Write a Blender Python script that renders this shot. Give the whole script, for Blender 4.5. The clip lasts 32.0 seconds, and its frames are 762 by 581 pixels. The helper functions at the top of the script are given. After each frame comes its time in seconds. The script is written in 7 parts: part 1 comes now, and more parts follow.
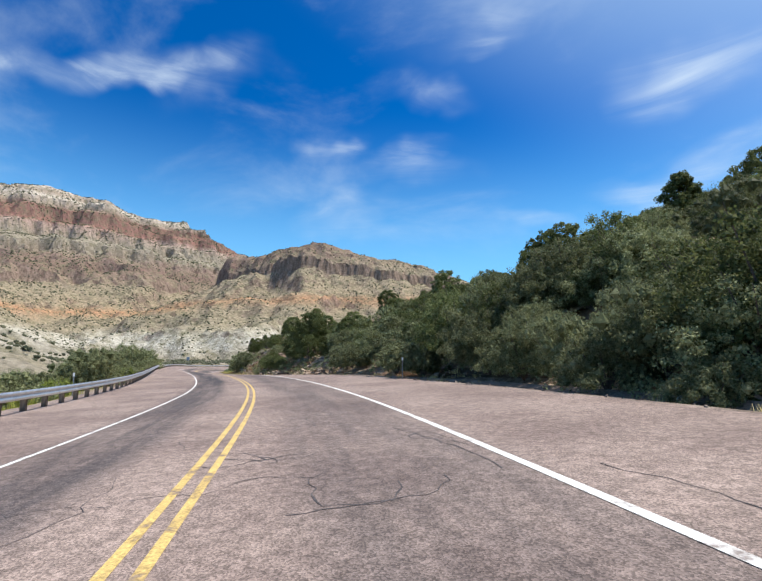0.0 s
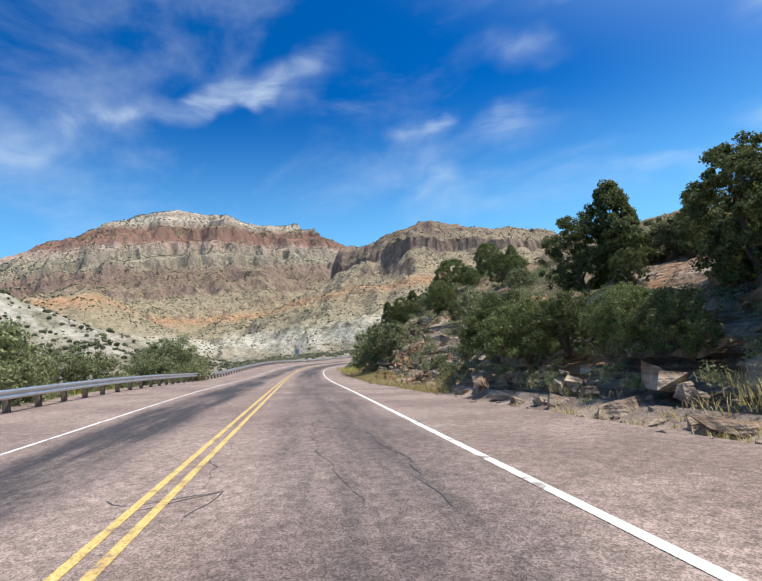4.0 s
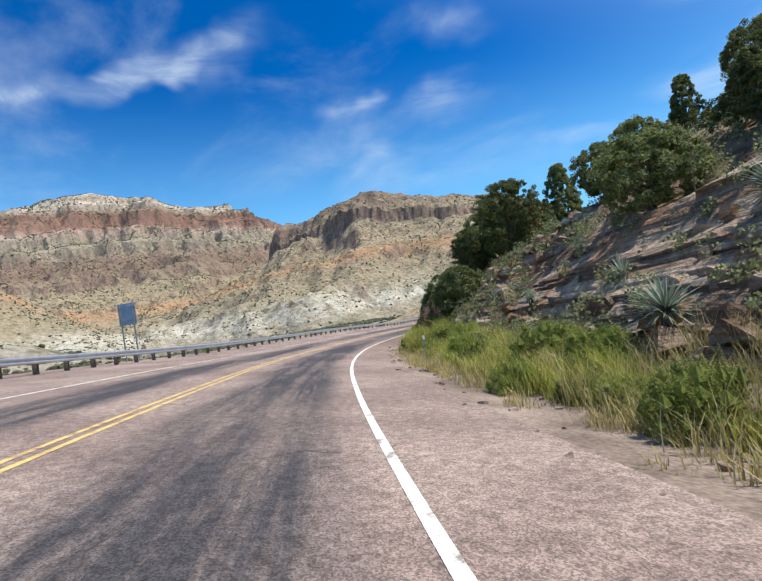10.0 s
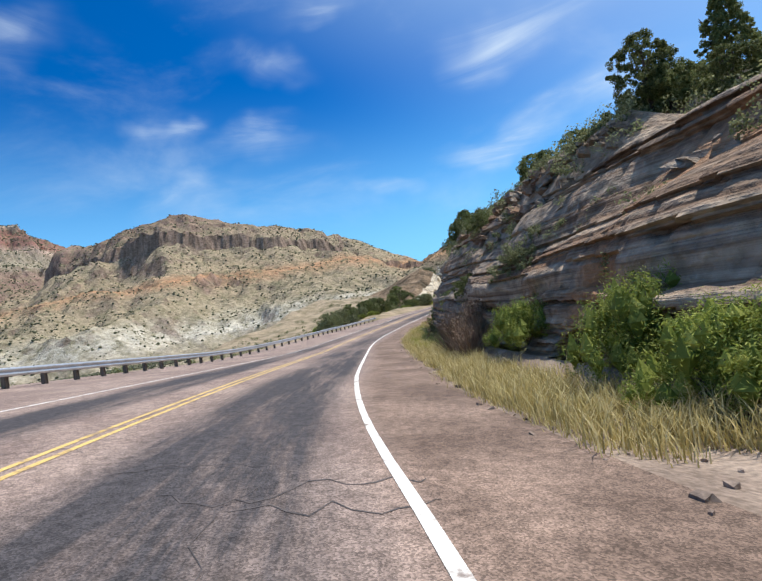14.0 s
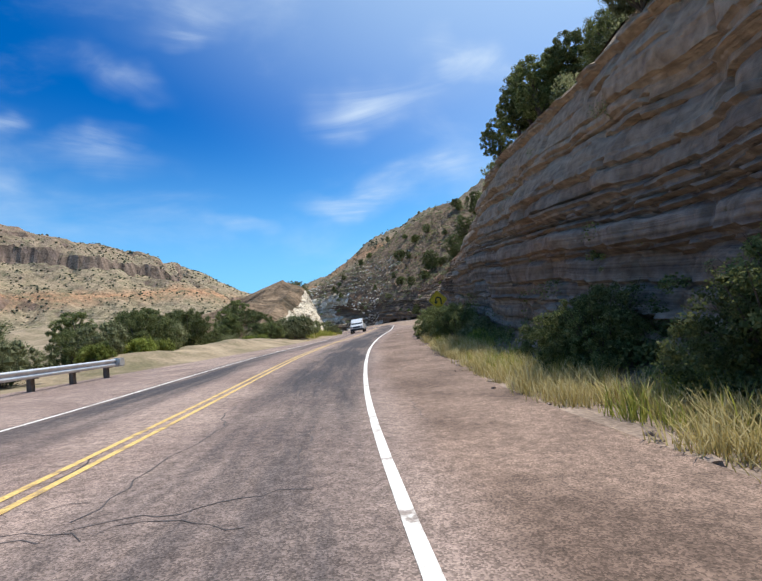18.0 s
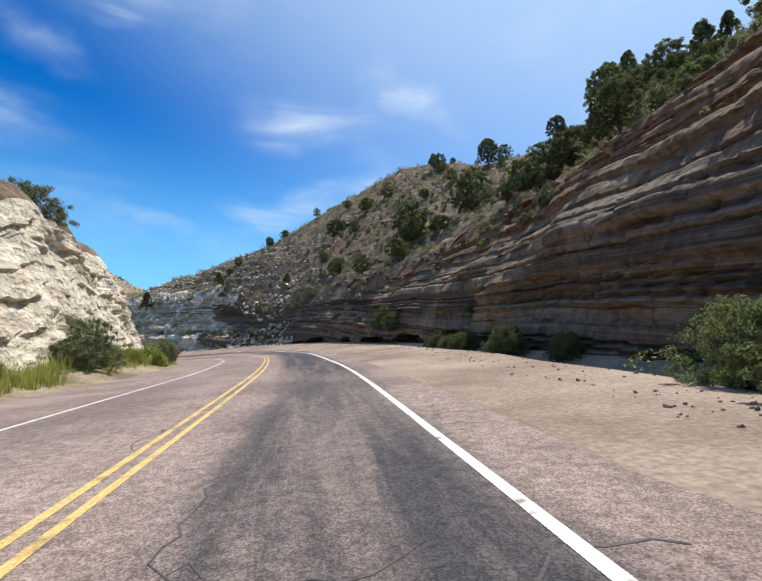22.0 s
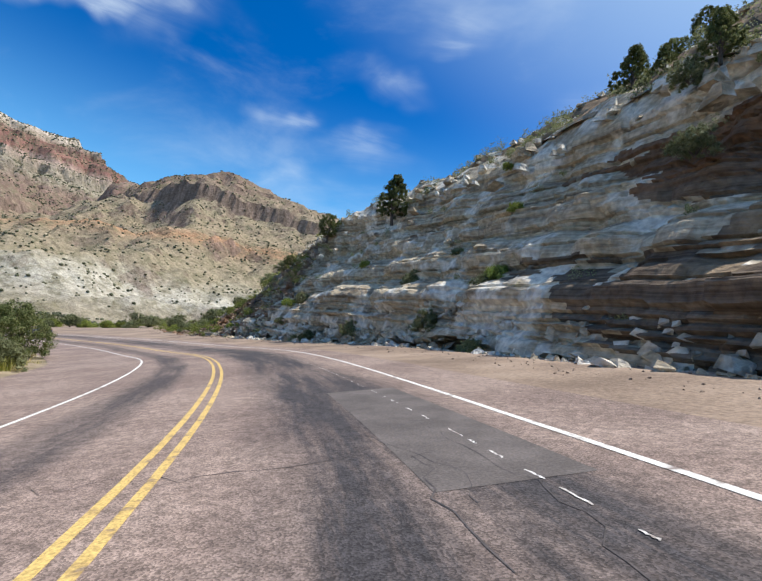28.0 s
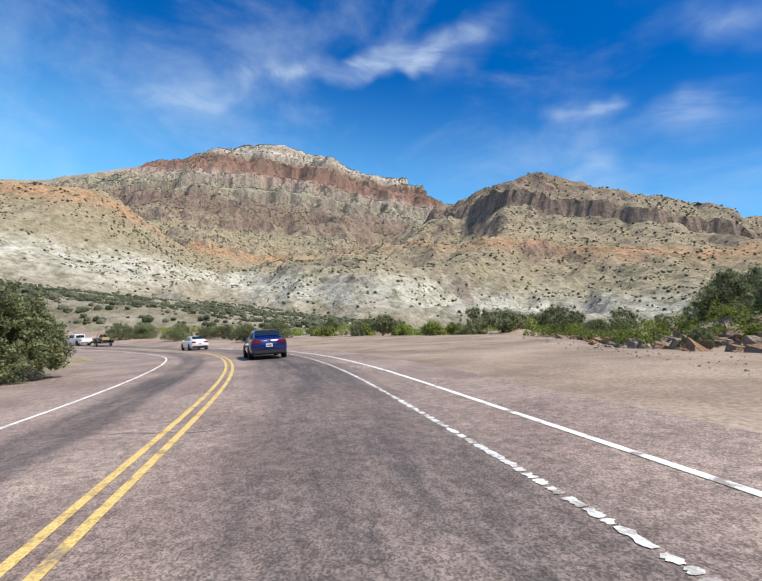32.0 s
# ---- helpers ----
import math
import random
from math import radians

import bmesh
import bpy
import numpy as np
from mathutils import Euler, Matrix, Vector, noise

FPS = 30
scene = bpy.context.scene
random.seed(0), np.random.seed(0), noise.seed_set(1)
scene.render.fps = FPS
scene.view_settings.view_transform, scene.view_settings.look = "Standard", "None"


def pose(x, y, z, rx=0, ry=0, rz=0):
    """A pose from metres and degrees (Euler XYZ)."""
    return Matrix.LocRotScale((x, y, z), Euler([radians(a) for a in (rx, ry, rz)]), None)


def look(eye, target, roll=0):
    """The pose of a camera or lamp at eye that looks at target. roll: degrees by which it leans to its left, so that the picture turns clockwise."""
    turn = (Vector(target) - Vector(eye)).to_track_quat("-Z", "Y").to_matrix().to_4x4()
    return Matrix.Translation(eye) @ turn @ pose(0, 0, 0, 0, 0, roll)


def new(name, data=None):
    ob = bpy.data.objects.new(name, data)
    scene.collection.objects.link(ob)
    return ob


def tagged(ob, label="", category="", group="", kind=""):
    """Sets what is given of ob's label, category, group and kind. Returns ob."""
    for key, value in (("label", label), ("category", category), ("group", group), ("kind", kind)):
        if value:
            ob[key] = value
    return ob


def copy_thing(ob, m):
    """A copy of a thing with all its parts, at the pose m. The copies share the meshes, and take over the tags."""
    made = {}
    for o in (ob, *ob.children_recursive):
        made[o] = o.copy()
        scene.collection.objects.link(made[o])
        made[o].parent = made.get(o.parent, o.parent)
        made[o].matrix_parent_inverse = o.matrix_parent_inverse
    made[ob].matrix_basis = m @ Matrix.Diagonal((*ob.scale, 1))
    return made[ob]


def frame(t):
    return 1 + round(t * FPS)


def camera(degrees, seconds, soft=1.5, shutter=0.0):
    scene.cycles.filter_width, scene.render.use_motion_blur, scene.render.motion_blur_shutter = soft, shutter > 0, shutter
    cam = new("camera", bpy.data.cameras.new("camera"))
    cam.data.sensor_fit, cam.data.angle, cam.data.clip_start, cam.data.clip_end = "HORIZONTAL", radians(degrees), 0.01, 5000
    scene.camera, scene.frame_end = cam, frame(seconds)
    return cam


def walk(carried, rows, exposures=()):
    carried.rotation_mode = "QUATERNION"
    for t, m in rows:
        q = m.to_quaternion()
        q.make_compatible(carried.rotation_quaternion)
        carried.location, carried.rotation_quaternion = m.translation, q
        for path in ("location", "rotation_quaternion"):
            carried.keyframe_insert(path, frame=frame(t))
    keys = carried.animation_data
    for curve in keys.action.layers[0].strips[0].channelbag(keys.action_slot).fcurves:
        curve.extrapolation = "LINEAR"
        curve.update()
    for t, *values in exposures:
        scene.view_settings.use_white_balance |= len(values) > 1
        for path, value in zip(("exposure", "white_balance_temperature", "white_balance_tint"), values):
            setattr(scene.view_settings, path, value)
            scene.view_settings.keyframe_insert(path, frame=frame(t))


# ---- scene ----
cam = camera(79.0, 32.0)
PATH = [
    (0, (172.16, -212.59, 9.22), (171.242, -210.836, 9.489), -0.1),
    (0.5, (166.91, -205.91, 9.08), (165.896, -204.204, 9.328), -0.4),
    (1, (161.32, -199.50, 8.90), (160.230, -197.846, 9.143), -0.6),
    (1.5, (155.47, -193.34, 8.71), (154.308, -191.732, 8.960), -0.9),
    (2, (149.39, -187.40, 8.53), (148.183, -185.824, 8.784), -1.3),
    (2.5, (143.15, -181.63, 8.36), (141.902, -180.085, 8.610), -1.7),
    (3, (136.78, -176.00, 8.17), (135.497, -174.486, 8.420), -3.2),
    (3.5, (130.31, -170.49, 7.96), (129.008, -168.987, 8.193), -4.4),
    (5.5, (104.00, -148.96, 6.81), (102.652, -147.492, 7.019), -9.1),
    (6, (97.34, -143.67, 6.46), (96.001, -142.198, 6.671), -9.1),
    (6.5, (90.73, -138.33, 6.14), (89.400, -136.846, 6.329), -8.2),
    (7, (84.20, -132.88, 5.90), (82.908, -131.366, 6.061), -6.5),
    (7.5, (77.80, -127.29, 5.74), (76.541, -125.743, 5.879), -5.2),
    (8, (71.51, -121.58, 5.58), (70.269, -120.011, 5.699), -5.4),
    (8.5, (65.29, -115.78, 5.35), (64.074, -114.196, 5.448), -6.7),
    (9, (59.16, -109.89, 5.07), (57.963, -108.294, 5.161), -7.9),
    (9.5, (53.13, -103.90, 4.78), (51.964, -102.280, 4.874), -8.7),
    (10, (47.20, -97.81, 4.49), (46.065, -96.167, 4.586), -9.8),
    (10.5, (41.41, -91.59, 4.21), (40.318, -89.917, 4.315), -9.9),
    (11, (35.86, -85.16, 3.95), (34.843, -83.434, 4.064), -10.0),
    (11.5, (30.66, -78.43, 3.69), (29.758, -76.646, 3.806), -9.6),
    (12, (25.89, -71.39, 3.42), (25.097, -69.559, 3.524), -8.9),
    (12.5, (21.52, -64.10, 3.12), (20.822, -62.230, 3.231), -9.0),
    (13, (17.52, -56.60, 2.82), (16.908, -54.701, 2.934), -9.4),
    (13.5, (13.88, -48.92, 2.52), (13.373, -46.988, 2.638), -9.8),
    (14, (10.64, -41.06, 2.22), (10.225, -39.109, 2.338), -10.1),
    (14.5, (7.79, -33.06, 1.92), (7.466, -31.085, 2.038), -10.2),
    (16.5, (0.00, 0.00, 1.28), (0.025, 1.991, 1.470), -7.5),
    (17, (-1.01, 8.77, 1.48), (-0.907, 10.759, 1.681), -7.3),
    (17.5, (-1.26, 17.54, 1.59), (-1.078, 19.525, 1.791), -7.1),
    (18, (-1.46, 26.55, 1.97), (-1.206, 28.517, 2.185), -6.9),
    (18.5, (-1.46, 35.06, 2.01), (-1.109, 37.017, 2.245), -6.6),
    (19, (-0.87, 43.78, 2.52), (-0.429, 45.721, 2.754), -5.8),
    (19.5, (-0.03, 52.51, 3.00), (0.474, 54.428, 3.228), -4.7),
    (20, (1.32, 61.49, 3.43), (1.865, 63.395, 3.665), -3.7),
    (20.5, (2.67, 69.95, 3.82), (3.238, 71.853, 4.060), -3.0),
    (21, (4.54, 79.44, 4.23), (5.129, 81.334, 4.488), -2.6),
    (21.5, (5.89, 88.42, 4.66), (6.496, 90.306, 4.933), -1.8),
    (22, (7.24, 97.14, 5.07), (7.854, 99.025, 5.351), -1.1),
    (22.5, (8.59, 105.86, 5.48), (9.195, 107.751, 5.757), -0.2),
    (23, (9.94, 114.33, 5.87), (10.517, 116.225, 6.142), 0.5),
    (23.5, (10.74, 122.57, 6.04), (11.283, 124.471, 6.314), 1.3),
    (24, (11.57, 131.03, 6.49), (12.052, 132.956, 6.766), 1.8),
    (24.5, (11.86, 139.01, 6.71), (12.246, 140.957, 6.979), 2.4),
    (25, (11.35, 147.02, 6.77), (11.603, 148.983, 7.037), 3.5),
    (25.5, (10.87, 154.74, 7.06), (10.975, 156.721, 7.323), 4.8),
    (27.5, (2.82, 185.83, 6.98), (2.332, 187.756, 7.218), 7.8),
    (28, (-0.57, 192.86, 6.80), (-1.217, 194.742, 7.031), 7.4),
    (28.5, (-4.73, 199.64, 6.71), (-5.536, 201.456, 6.915), 7.0),
    (29, (-9.15, 205.90, 6.60), (-10.112, 207.643, 6.788), 6.8),
    (29.5, (-14.08, 211.91, 6.53), (-15.192, 213.564, 6.701), 6.7),
    (30, (-19.57, 217.17, 6.20), (-20.816, 218.729, 6.356), 6.7),
    (30.5, (-25.61, 221.44, 5.59), (-26.979, 222.891, 5.732), 7.1),
    (31, (-31.88, 225.93, 5.28), (-33.341, 227.287, 5.423), 7.2),
    (31.5, (-38.40, 229.92, 4.97), (-39.954, 231.168, 5.093), 6.6),
    (32, (-45.19, 232.88, 4.59), (-46.849, 233.987, 4.694), 6.0),
]
walk(cam, [(t, look(eye, target, roll)) for t, eye, target, roll in PATH])

# ---- sky and sun ----
SUN_BEARING, SUN_HEIGHT = radians(64), radians(62)
sun_way = Vector((math.sin(SUN_BEARING) * math.cos(SUN_HEIGHT), math.cos(SUN_BEARING) * math.cos(SUN_HEIGHT), math.sin(SUN_HEIGHT)))
sun_data = bpy.data.lights.new("sun", "SUN")
sun_data.energy, sun_data.angle, sun_data.color = 5.0, radians(0.55), (1.0, 0.95, 0.87)
sun_lamp = new("sun", sun_data)
sun_lamp.matrix_world = look(sun_way * 300, (0, 0, 0))
scene.view_settings.exposure = 0.1

world = bpy.data.worlds.new("sky")
scene.world = world
world.use_nodes = True
wn, wl = world.node_tree.nodes, world.node_tree.links
wn.clear()
w_out, w_bg = wn.new("ShaderNodeOutputWorld"), wn.new("ShaderNodeBackground")
w_sky = wn.new("ShaderNodeTexSky")
w_sky.sky_type, w_sky.sun_disc = "NISHITA", False
w_sky.sun_elevation, w_sky.sun_rotation = SUN_HEIGHT, SUN_BEARING
w_sky.altitude, w_sky.air_density, w_sky.dust_density, w_sky.ozone_density = 1200, 1.0, 1.0, 3.0
w_co = wn.new("ShaderNodeTexCoord")
SKYWARD = w_co.outputs["Generated"]


def sky_math(op, a, b_):
    q = wn.new("ShaderNodeMath")
    q.operation, q.use_clamp = op, op == "ADD"
    for k, v in enumerate((a, b_)):
        if isinstance(v, (int, float)):
            q.inputs[k].default_value = v
        else:
            wl.new(v, q.inputs[k])
    return q.outputs[0]


def sky_span(v, lo, hi, a, b_):
    q = wn.new("ShaderNodeMapRange")
    q.interpolation_type = "SMOOTHSTEP"
    for k, val in zip(("From Min", "From Max", "To Min", "To Max"), (lo, hi, a, b_)):
        q.inputs[k].default_value = val
    wl.new(v, q.inputs["Value"])
    return q.outputs["Result"]


def sky_noise(scale, stretch, detail, distortion):
    mp, q = wn.new("ShaderNodeMapping"), wn.new("ShaderNodeTexNoise")
    mp.inputs["Rotation"].default_value, mp.inputs["Scale"].default_value = (0.2, 0.1, radians(28)), stretch
    wl.new(SKYWARD, mp.inputs["Vector"])
    wl.new(mp.outputs["Vector"], q.inputs["Vector"])
    q.inputs["Scale"].default_value, q.inputs["Detail"].default_value, q.inputs["Distortion"].default_value = scale, detail, distortion
    q.inputs["Roughness"].default_value = 0.58
    return q


def sky_mix(f, a, colour):
    q = wn.new("ShaderNodeMix")
    q.data_type = "RGBA"
    wl.new(f, q.inputs["Factor"])
    wl.new(a, q.inputs["A"])
    q.inputs["B"].default_value = (*colour, 1)
    return q.outputs["Result"]


# thin cirrus: bearing, height, half length, half width and tilt of each wisp, in degrees
CIRRUS = [(-86.7, 23, 15, 3.6, 24, 0.5), (-70, 27.3, 16, 2.6, 15, 0.6), (-62, 28.8, 9, 2.0, 8, 0.6), (-49, 31.4, 8, 4, 23, .55), (-34.2, 26.7, 6, 4, -59, .8), (-34.7, 25, 6, 2.2, -20, .9), (-23.9, 22.4, 11, 2.8, 12, .8), (-30.3, 16.5, 9, 2.8, 5, 1),
          (-21, 30.5, 9, 3, -17, .6), (11.8, 29.5, 13, 5, -10, 1), (3, 18.1, 7, 2.4, 2, .9), (-7.7, 15, 4.5, 1.7, -5, 1), (1.3, 10.5, 5, 1.4, 8, 1), (-18.7, 20.5, 9, 3, 0, .7), (14, 16.3, 10, 4, 3, 1), (25, 30, 7, 3.2, -60, 1), (9.3, 17.2, 12, 3.4, 14, .8), (-14.5, 36.8, 8, 3.4, 13, .7), (-56, 31, 9, 3, 18, .8)]
w_warp = sky_noise(2.2, (1, 1, 1), 4, 0.0)
w_bend = wn.new("ShaderNodeVectorMath")
w_bend.operation = "MULTIPLY_ADD"
wl.new(w_warp.outputs["Color"], w_bend.inputs[0])
w_bend.inputs[1].default_value = (0.5, 0.5, 0.26)
w_shift = wn.new("ShaderNodeVectorMath")
w_shift.operation = "SUBTRACT"
wl.new(SKYWARD, w_shift.inputs[0])
w_shift.inputs[1].default_value = (0.25, 0.25, 0.13)
wl.new(w_shift.outputs["Vector"], w_bend.inputs[2])
cirrus = None
for c_az, c_el, c_long, c_wide, c_tilt, c_thick in CIRRUS:
    az_, el_ = radians(c_az), radians(c_el)
    d_ = Vector((math.sin(az_) * math.cos(el_), math.cos(az_) * math.cos(el_), math.sin(el_)))
    e_ = Vector((math.cos(az_), -math.sin(az_), 0))
    n_ = e_.cross(d_)
    n_ = -n_ if n_.z < 0 else n_
    a_ = e_ * math.cos(radians(c_tilt)) + n_ * math.sin(radians(c_tilt))
    mp_ = wn.new("ShaderNodeMapping")
    mp_.vector_type = "TEXTURE"
    mp_.inputs["Location"].default_value = d_
    mp_.inputs["Rotation"].default_value = Matrix((a_, d_.cross(a_), d_)).transposed().to_euler()
    mp_.inputs["Scale"].default_value = (radians(c_long), radians(c_wide), radians(c_long))
    wl.new(w_bend.outputs["Vector"], mp_.inputs["Vector"])
    ball = wn.new("ShaderNodeTexGradient")
    ball.gradient_type = "SPHERICAL"
    wl.new(mp_.outputs["Vector"], ball.inputs["Vector"])
    one = sky_math("MULTIPLY", ball.outputs["Fac"], c_thick)
    cirrus = one if cirrus is None else sky_math("ADD", cirrus, one)
w_fine = sky_span(sky_noise(3.4, (0.6, 2.0, 4.6), 12, 1.1).outputs["Fac"], 0.34, 0.8, 0.2, 1.0)
w_veil = sky_span(sky_noise(2.2, (1.0, 1.7, 2.8), 8, 0.3).outputs["Fac"], 0.46, 0.85, 0.0, 0.32)
cloud = sky_math("ADD", sky_math("MULTIPLY", sky_span(cirrus, 0.0, 1.05, 0.0, 0.8), w_fine), w_veil)
w_hue = wn.new("ShaderNodeHueSaturation")
w_hue.inputs["Saturation"].default_value, w_hue.inputs["Value"].default_value = 2.2, 1.1
wl.new(w_sky.outputs["Color"], w_hue.inputs["Color"])
w_deep = wn.new("ShaderNodeVectorMath")
w_deep.operation = "MULTIPLY"
wl.new(w_hue.outputs["Color"], w_deep.inputs[0])
w_deep.inputs[1].default_value = (0.62, 1.0, 1.22)
w_sep, w_dot = wn.new("ShaderNodeSeparateXYZ"), wn.new("ShaderNodeVectorMath")
wl.new(SKYWARD, w_sep.inputs[0])
w_dot.operation = "DOT_PRODUCT"
wl.new(SKYWARD, w_dot.inputs[0])
w_dot.inputs[1].default_value = sun_way
w_col = sky_mix(sky_span(w_sep.outputs["Z"], 0.0, 0.5, 0.95, 0.0), w_deep.outputs["Vector"], (2.7, 6.7, 10.2))
w_col = sky_mix(sky_span(w_dot.outputs["Value"], 0.45, 1.0, 0.0, 0.7), w_col, (6.0, 8.0, 9.5))
w_col = sky_mix(cloud, w_col, (6.4, 7.6, 8.8))
wl.new(w_col, w_bg.inputs["Color"])
w_bg.inputs["Strength"].default_value = 0.11
wl.new(w_bg.outputs["Background"], w_out.inputs["Surface"])


# ---- materials ----
def material(name, colors, scale=1.0, rough=0.9, bump=0.3, bump_scale=20.0, metal=0.0, stretch=(1, 1, 1), contrast=(0.35, 0.65), fine=0.25, spec=0.3, random_tone=0.0):
    """Two or more colours mixed by noise of the given scale, with a finer grain and relief."""
    m = bpy.data.materials.new(name)
    m.use_nodes = True
    n, l = m.node_tree.nodes, m.node_tree.links
    b = n["Principled BSDF"]
    b.inputs["Roughness"].default_value, b.inputs["Metallic"].default_value = rough, metal
    b.inputs["Specular IOR Level"].default_value = spec
    co, mp = n.new("ShaderNodeTexCoord"), n.new("ShaderNodeMapping")
    mp.inputs["Scale"].default_value = stretch
    l.new(co.outputs["Object"], mp.inputs["Vector"])
    big, ramp = n.new("ShaderNodeTexNoise"), n.new("ShaderNodeValToRGB")
    big.inputs["Scale"].default_value, big.inputs["Detail"].default_value = scale, 6
    big.inputs["Roughness"].default_value = 0.62
    l.new(mp.outputs["Vector"], big.inputs["Vector"])
    e = ramp.color_ramp.elements
    for i in range(len(colors) - 2):
        e.new(0.5)
    for i, c in enumerate(colors):
        e[i].position = contrast[0] + (contrast[1] - contrast[0]) * i / max(1, len(colors) - 1)
        e[i].color = (*c, 1)
    l.new(big.outputs["Fac"], ramp.inputs["Fac"])
    small = n.new("ShaderNodeTexNoise")
    small.inputs["Scale"].default_value, small.inputs["Detail"].default_value = bump_scale, 4
    l.new(mp.outputs["Vector"], small.inputs["Vector"])
    grain = n.new("ShaderNodeMapRange")
    grain.inputs["From Min"].default_value, grain.inputs["From Max"].default_value = 0.3, 0.7
    grain.inputs["To Min"].default_value, grain.inputs["To Max"].default_value = 1 - fine, 1 + fine
    l.new(small.outputs["Fac"], grain.inputs["Value"])
    mul = n.new("ShaderNodeVectorMath")
    mul.operation = "SCALE"
    l.new(ramp.outputs["Color"], mul.inputs[0])
    l.new(grain.outputs["Result"], mul.inputs["Scale"])
    last = mul
    if random_tone:
        info, rr, mm = n.new("ShaderNodeObjectInfo"), n.new("ShaderNodeMapRange"), n.new("ShaderNodeVectorMath")
        rr.inputs["To Min"].default_value, rr.inputs["To Max"].default_value = 1 - random_tone, 1 + random_tone
        l.new(info.outputs["Random"], rr.inputs["Value"])
        mm.operation = "SCALE"
        l.new(last.outputs["Vector"], mm.inputs[0])
        l.new(rr.outputs["Result"], mm.inputs["Scale"])
        last = mm
    l.new(last.outputs["Vector"], b.inputs["Base Color"])
    if bump:
        bp = n.new("ShaderNodeBump")
        bp.inputs["Strength"].default_value = bump
        bp.inputs["Distance"].default_value = 0.5 / bump_scale
        l.new(small.outputs["Fac"], bp.inputs["Height"])
        l.new(bp.outputs["Normal"], b.inputs["Normal"])
    return m


def plain(name, color, rough=0.5, metal=0.0, coat=0.0, spec=0.5):
    m = bpy.data.materials.new(name)
    m.use_nodes = True
    b = m.node_tree.nodes["Principled BSDF"]
    b.inputs["Base Color"].default_value = (*color, 1)
    b.inputs["Roughness"].default_value, b.inputs["Metallic"].default_value = rough, metal
    b.inputs["Coat Weight"].default_value, b.inputs["Specular IOR Level"].default_value = coat, spec
    return m


def layered(name, bands, top, warp=1.2, layer=2.2, grain=3.0, bump=0.7, run=0.035, patch=(0.5, 0.64, 0.16), bedded=False, upper=None):
    """Bedded rock: thin and thick beds by height, warped a little, with stains, painted sunny patches and joints.
    bedded: the beds follow those of the mesh.
    """
    m = bpy.data.materials.new(name)
    m.use_nodes = True
    n, l = m.node_tree.nodes, m.node_tree.links
    b = n["Principled BSDF"]
    b.inputs["Roughness"].default_value, b.inputs["Specular IOR Level"].default_value = 0.95, 0.15
    co = n.new("ShaderNodeTexCoord")
    mp = n.new("ShaderNodeMapping")
    mp.inputs["Scale"].default_value = (run, run, layer)
    l.new(co.outputs["Object"], mp.inputs["Vector"])
    if bedded:
        split, join, att = n.new("ShaderNodeSeparateXYZ"), n.new("ShaderNodeCombineXYZ"), n.new("ShaderNodeAttribute")
        att.attribute_name = "bed_height"
        l.new(co.outputs["Object"], split.inputs[0])
        for axis in "XY":
            l.new(split.outputs[axis], join.inputs[axis])
        l.new(att.outputs["Fac"], join.inputs["Z"])
        l.new(join.outputs[0], mp.inputs["Vector"])
    beds = n.new("ShaderNodeTexNoise")
    beds.inputs["Scale"].default_value, beds.inputs["Detail"].default_value, beds.inputs["Distortion"].default_value = 1.0, 5, 0.25
    beds.inputs["Roughness"].default_value = 0.7
    l.new(mp.outputs["Vector"], beds.inputs["Vector"])
    ramp = n.new("ShaderNodeValToRGB")
    e = ramp.color_ramp.elements
    for i in range(len(bands) - 2):
        e.new(0.5)
    for i, c in enumerate(bands):
        e[i].position = 0.3 + 0.4 * i / (len(bands) - 1)
        e[i].color = (*c, 1)
    l.new(beds.outputs["Fac"], ramp.inputs["Fac"])
    stain_and_sun = n.new("ShaderNodeTexNoise")
    stain_and_sun.inputs["Scale"].default_value, stain_and_sun.inputs["Detail"].default_value = patch[2], 8
    l.new(co.outputs["Object"], stain_and_sun.inputs["Vector"])
    sr = n.new("ShaderNodeValToRGB")
    sr.color_ramp.elements[0].position, sr.color_ramp.elements[1].position = patch[0], patch[1]
    l.new(stain_and_sun.outputs["Fac"], sr.inputs["Fac"])
    mix = n.new("ShaderNodeMix")
    mix.data_type = "RGBA"
    mix.inputs["B"].default_value = (*top, 1)
    l.new(sr.outputs["Color"], mix.inputs["Factor"])
    l.new(ramp.outputs["Color"], mix.inputs["A"])
    tone = mix.outputs["Result"]
    if upper:
        # another formation above the given height of the face, with a ragged contact
        rise, rag, both, cap = n.new("ShaderNodeAttribute"), n.new("ShaderNodeTexNoise"), n.new("ShaderNodeMath"), n.new("ShaderNodeMix")
        rise.attribute_name = "face_height"
        rag.inputs["Scale"].default_value, rag.inputs["Detail"].default_value = 0.22, 7
        l.new(co.outputs["Object"], rag.inputs["Vector"])
        both.operation = "MULTIPLY_ADD"
        both.inputs[1].default_value = 6.0
        l.new(rag.outputs["Fac"], both.inputs[0])
        l.new(rise.outputs["Fac"], both.inputs[2])
        step_ = n.new("ShaderNodeMapRange")
        step_.inputs["From Min"].default_value, step_.inputs["From Max"].default_value = upper[0] + 2.2, upper[0] + 4.2
        step_.inputs["To Max"].default_value = 0.85
        l.new(both.outputs[0], step_.inputs["Value"])
        cap.data_type = "RGBA"
        cap.inputs["B"].default_value = (*upper[1], 1)
        l.new(step_.outputs["Result"], cap.inputs["Factor"])
        l.new(tone, cap.inputs["A"])
        tone = cap.outputs["Result"]
